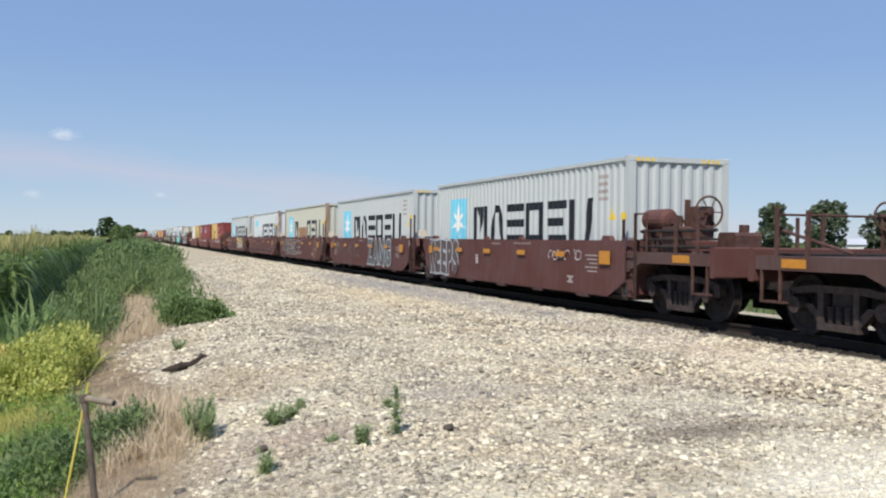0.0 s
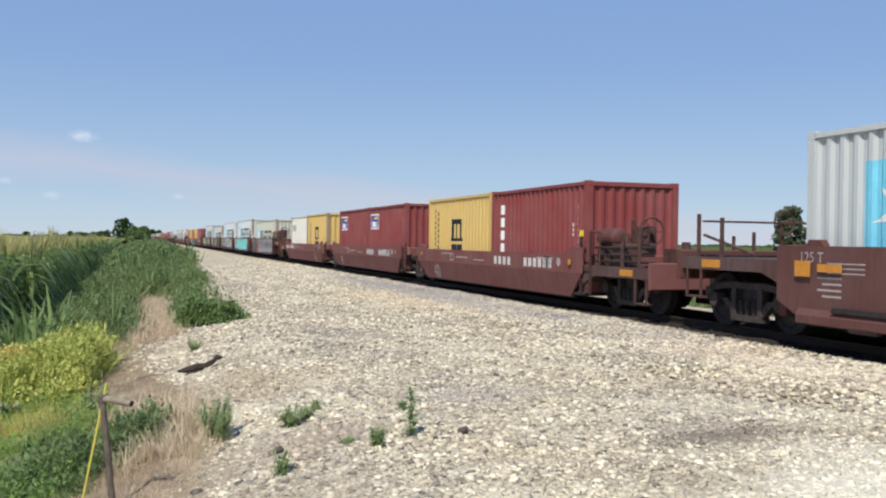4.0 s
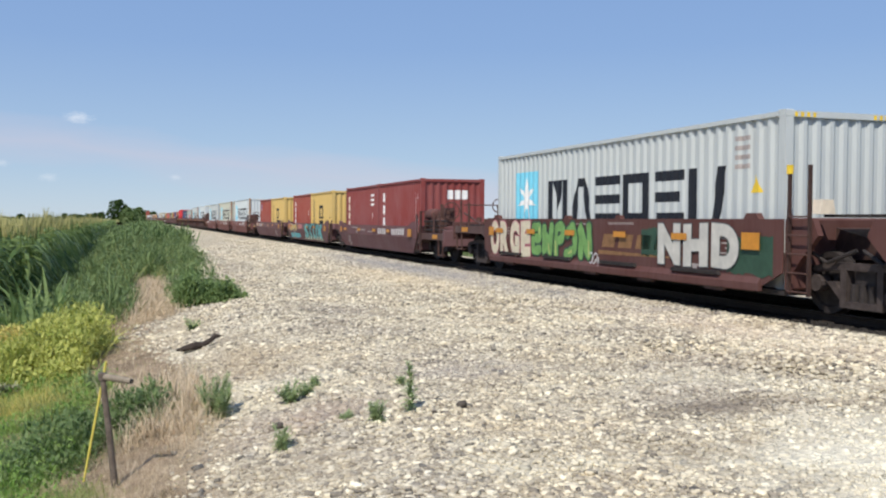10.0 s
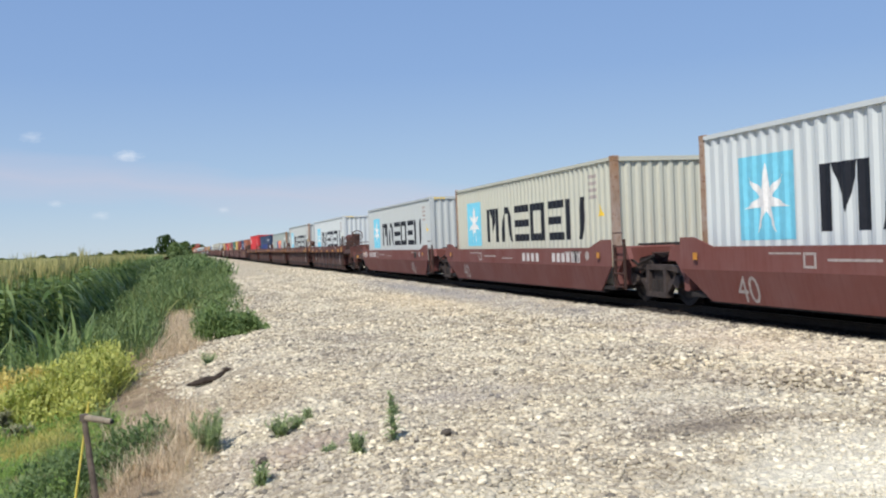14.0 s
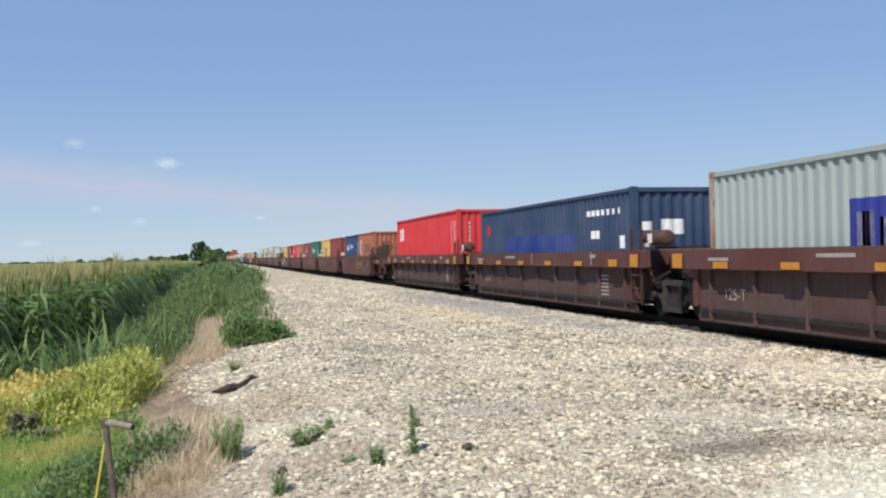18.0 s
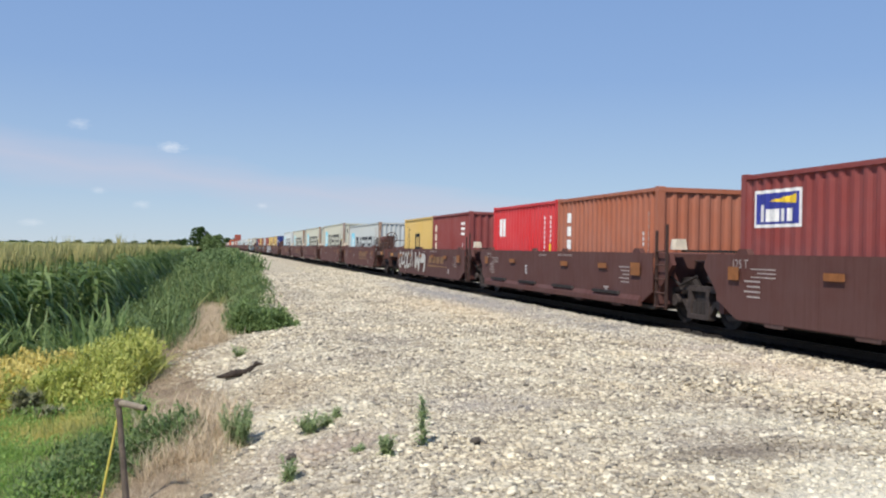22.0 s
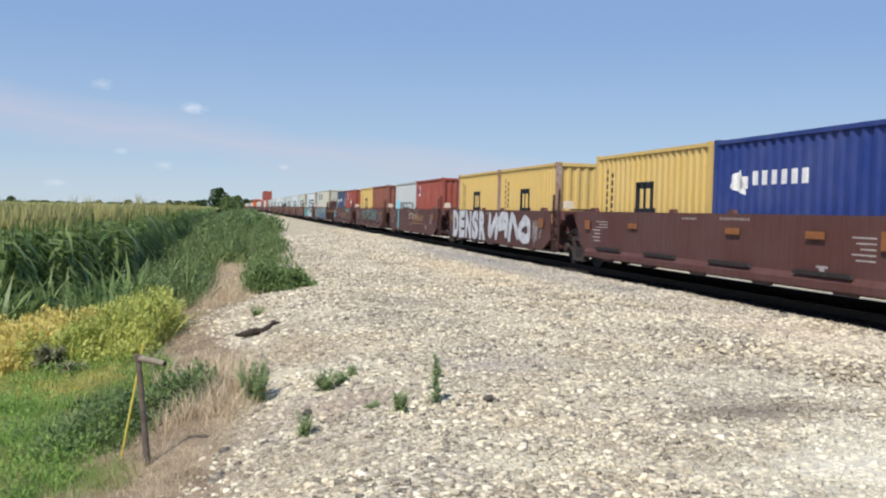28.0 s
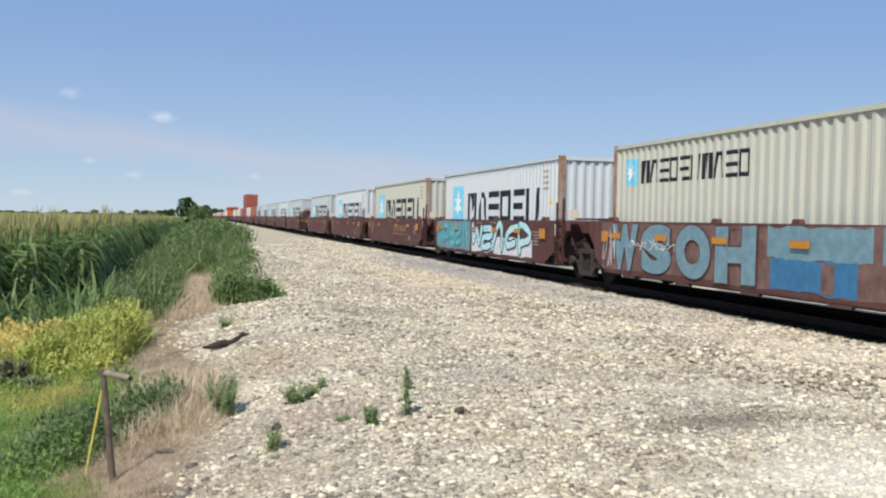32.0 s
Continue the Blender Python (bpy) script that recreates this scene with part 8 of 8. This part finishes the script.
x, y = polar(-0.70, 400)
make_tree("field_tree", x, y, 10.2, 9.0, 1, "dark green round tree standing at the field corner", 3000, 0.55, 0.12)
x, y = polar(-0.15, 270)
make_tree("trackside_bush", x, y, 5.2, 5.0, 2, "green bush at the foot of the railway bank", 2200, 0.4, 0.05, M_WEED)
x, y = polar(0.45, 250)
make_tree("trackside_bush", x, y, 4.4, 4.2, 3, "green bush at the foot of the railway bank", 2000, 0.36, 0.05, M_WEED)
x, y = polar(0.1, 230)
make_tree("trackside_bush", x, y, 3.4, 4.4, 4, "green bush at the foot of the railway bank", 2000, 0.34, 0.05, M_WEED)
for i, (az, dist, h, w) in enumerate([(-3.55, 760, 6.2, 7), (-3.1, 800, 5.8, 9), (-2.75, 780, 5.4, 7), (-2.3, 800, 6.0, 9), (-1.95, 760, 6.5, 8), (-1.6, 760, 7.2, 9), (0.9, 700, 6.5, 9), (1.3, 760, 7.0, 10), (-12.1, 900, 7.0, 9), (-5.9, 1000, 6.5, 9), (-4.4, 1050, 5.5, 10), (-7.5, 1100, 5.5, 10)]):
    x, y = polar(az, dist)
    make_tree("distant_tree", x, y, h, w, 30 + i, "dark tree on the far edge of the fields", 700, 0.9, 0.1)
for i, (az, dist, h, w) in enumerate([(38.9, 150, 8.6, 6.2), (41.6, 150, 8.8, 7.6), (44.6, 155, 7.4, 6.0), (27.3, 420, 7.0, 7), (28.3, 430, 6.2, 8), (31.5, 480, 6.0, 8)]):
    x, y = polar(az, dist)
    make_tree("yard_tree", x, y, h, w, 60 + i, "round green tree beyond the railway", 2600, 0.5, 0.1, M_YARD)


def make_horizon():
    """Low far woods along the horizon."""
    n = 9000
    az = np.concatenate([NR.uniform(-24, -1.2, n * 2 // 3), NR.uniform(1.0, 60, n // 3)])
    d = NR.uniform(1350, 1500, len(az))
    x, y = np.sin(np.radians(az)) * d, np.cos(np.radians(az)) * d
    hump = 1.8 + 1.3 * np.sin(az * 3.1) * np.sin(az * 1.3) + 0.7 * np.sin(az * 9)
    z = -1.5 + NR.random(len(az)) * hump
    bv, bf = [(-0.5, 0, 0), (0.5, 0.1, 0), (0.4, 0.2, 0.8), (-0.4, -0.1, 0.9)], [(0, 1, 2), (0, 2, 3)]
    v, f = scatter(bv, bf, np.stack([x, y, z], 1), -np.radians(az) + NR.normal(0, 0.4, len(az)), NR.uniform(1.6, 3.2, len(az)))
    tagged(soup("far_woods", v, f, M_TREE), "low dark woods along the horizon", "woods", kind="stuff")


make_horizon()


def make_barn(az, dist, length, height, depth):
    x, y = polar(az, dist)
    b = tagged(new("white_barn"), "long low white farm building far across the field", "building")
    b.location = (x, y, float(ground_z(x, y)))
    b.rotation_euler = (0, 0, radians(-az))
    w = plain("white_barn_paint", (0.78, 0.78, 0.76), 0.6, 0, 0.06, 0.5)
    part("wall", Shape().box(-length / 2, length / 2, -depth / 2, depth / 2, 0, height * 0.7), w, b)
    part("roof", Shape().prism([(-depth / 2 - 0.3, height * 0.7), (depth / 2 + 0.3, height * 0.7), (0, height)], "x", -length / 2 - 0.3, length / 2 + 0.3), plain("pale_metal_roof", (0.62, 0.63, 0.64), 0.45, 0.2, 0.08, 0.5), b)
    for k in (-1, 1):
        part("door", Shape().box(-1.2, 1.2, -0.05, 0.05, 0, height * 0.5), plain("grey_barn_door", (0.3, 0.3, 0.31), 0.7, 0, 0.1, 1), b, at=(k * length / 4, -depth / 2 - 0.05, 0))


make_barn(-1.72, 820, 10.0, 4.3, 6.0)
make_barn(43.6, 170, 9.0, 3.4, 6.0)


def cloud_material(name, thick):
    m, nt, b = nodes_of(name)
    nt.nodes.remove(b)
    tc = nt.nodes.new("ShaderNodeTexCoord")
    ln = nt.nodes.new("ShaderNodeVectorMath")
    ln.operation = "LENGTH"
    nt.links.new(tc.outputs["Object"], ln.inputs[0])
    oi = nt.nodes.new("ShaderNodeObjectInfo")
    off = nt.nodes.new("ShaderNodeVectorMath")
    off.operation = "ADD"
    nt.links.new(tc.outputs["Object"], off.inputs[0])
    nt.links.new(oi.outputs["Random"], off.inputs[1])
    n = noise_node(nt, 2.2, 4, 0.6, off.outputs[0])
    a = nt.nodes.new("ShaderNodeMath")
    a.operation = "MULTIPLY_ADD"
    nt.links.new(n.outputs[0], a.inputs[0])
    a.inputs[1].default_value = 1.5
    nt.links.new(ln.outputs["Value"], a.inputs[2])
    r = nt.nodes.new("ShaderNodeMapRange")
    for sock, val in zip(r.inputs[1:5], (0.8, 1.75, thick, 0.0)):
        sock.default_value = val
    nt.links.new(a.outputs[0], r.inputs[0])
    e = nt.nodes.new("ShaderNodeEmission")
    e.inputs[0].default_value, e.inputs[1].default_value = (0.90, 0.92, 0.96, 1), 1.05
    t = nt.nodes.new("ShaderNodeBsdfTransparent")
    x = nt.nodes.new("ShaderNodeMixShader")
    nt.links.new(r.outputs[0], x.inputs[0])
    nt.links.new(t.outputs[0], x.inputs[1])
    nt.links.new(e.outputs[0], x.inputs[2])
    nt.links.new(x.outputs[0], nt.nodes["Material Output"].inputs[0])
    return m


def make_clouds():
    white, faint = cloud_material("thin_cloud", 0.45), cloud_material("faint_cloud", 0.24)
    for az, el, w, h in ((-3.09, 5.75, 52, 22), (2.25, 2.43, 24, 11), (-7.1, 3.05, 28, 13), (-10.65, 1.10, 46, 14), (-8.2, 6.8, 40, 22), (-4.7, 2.3, 34, 16)):
        d = 2600.0
        s = d / 1638
        me = Shape()
        k = 20
        me.add([(1.3 * math.cos(i * math.tau / k), 0, 1.3 * math.sin(i * math.tau / k)) for i in range(k)], [tuple(range(k))])
        c = tagged(new("small_cloud", me.mesh("cloud", white if w == 52 else faint)), "small white wisp of cloud in a blue sky", "cloud", "small clouds")
        c.scale = (w / 2 * s, 1, h / 2 * s)
        c["az"], c["el"] = az, el
        x0, y0 = polar(az, d)
        c.location = (x0, y0, 1.65 + d * math.tan(radians(el)))
        CLOUDS.append((c, az, el, d))


CLOUDS = []
make_clouds()


def run(t):
    """How far the train has come after t seconds."""
    return (20.182670 * t + 7.954382 * (t / 16) * (t - 32) / 16 - 1.064502 * (t / 16) * (t - 16) * (t - 32) / 256
            + 0.442139 * (t / 16) * (t - 8) * (t - 24) * (t - 32) / 4096)


def motions():
    steps = [2 * k for k in range(17)]
    for ob in MOVERS:
        x, y, z = ob.location
        walk(ob, [(t, pose(x, y - run(t), z)) for t in steps])
    for c, az, el, d in CLOUDS:
        walk(c, [(t, pose(math.sin(radians(az + 0.029 * t)) * d, math.cos(radians(az + 0.029 * t)) * d, 1.65 + d * math.tan(radians(el)), 0, 0, -az)) for t in (0, 16, 32)])
    turns = [(k / 30, pose(0, 0, 0, math.degrees(run(k / 30) / WHEEL_R), 0, 0)) for k in range(961)]
    first = WHEELSETS[0]
    walk(first, turns)
    act, slot = first.animation_data.action, first.animation_data.action_slot
    for w in WHEELSETS[1:]:
        w.rotation_mode = "QUATERNION"
        w.animation_data_create()
        w.animation_data.action = act
        w.animation_data.action_slot = slot


motions()
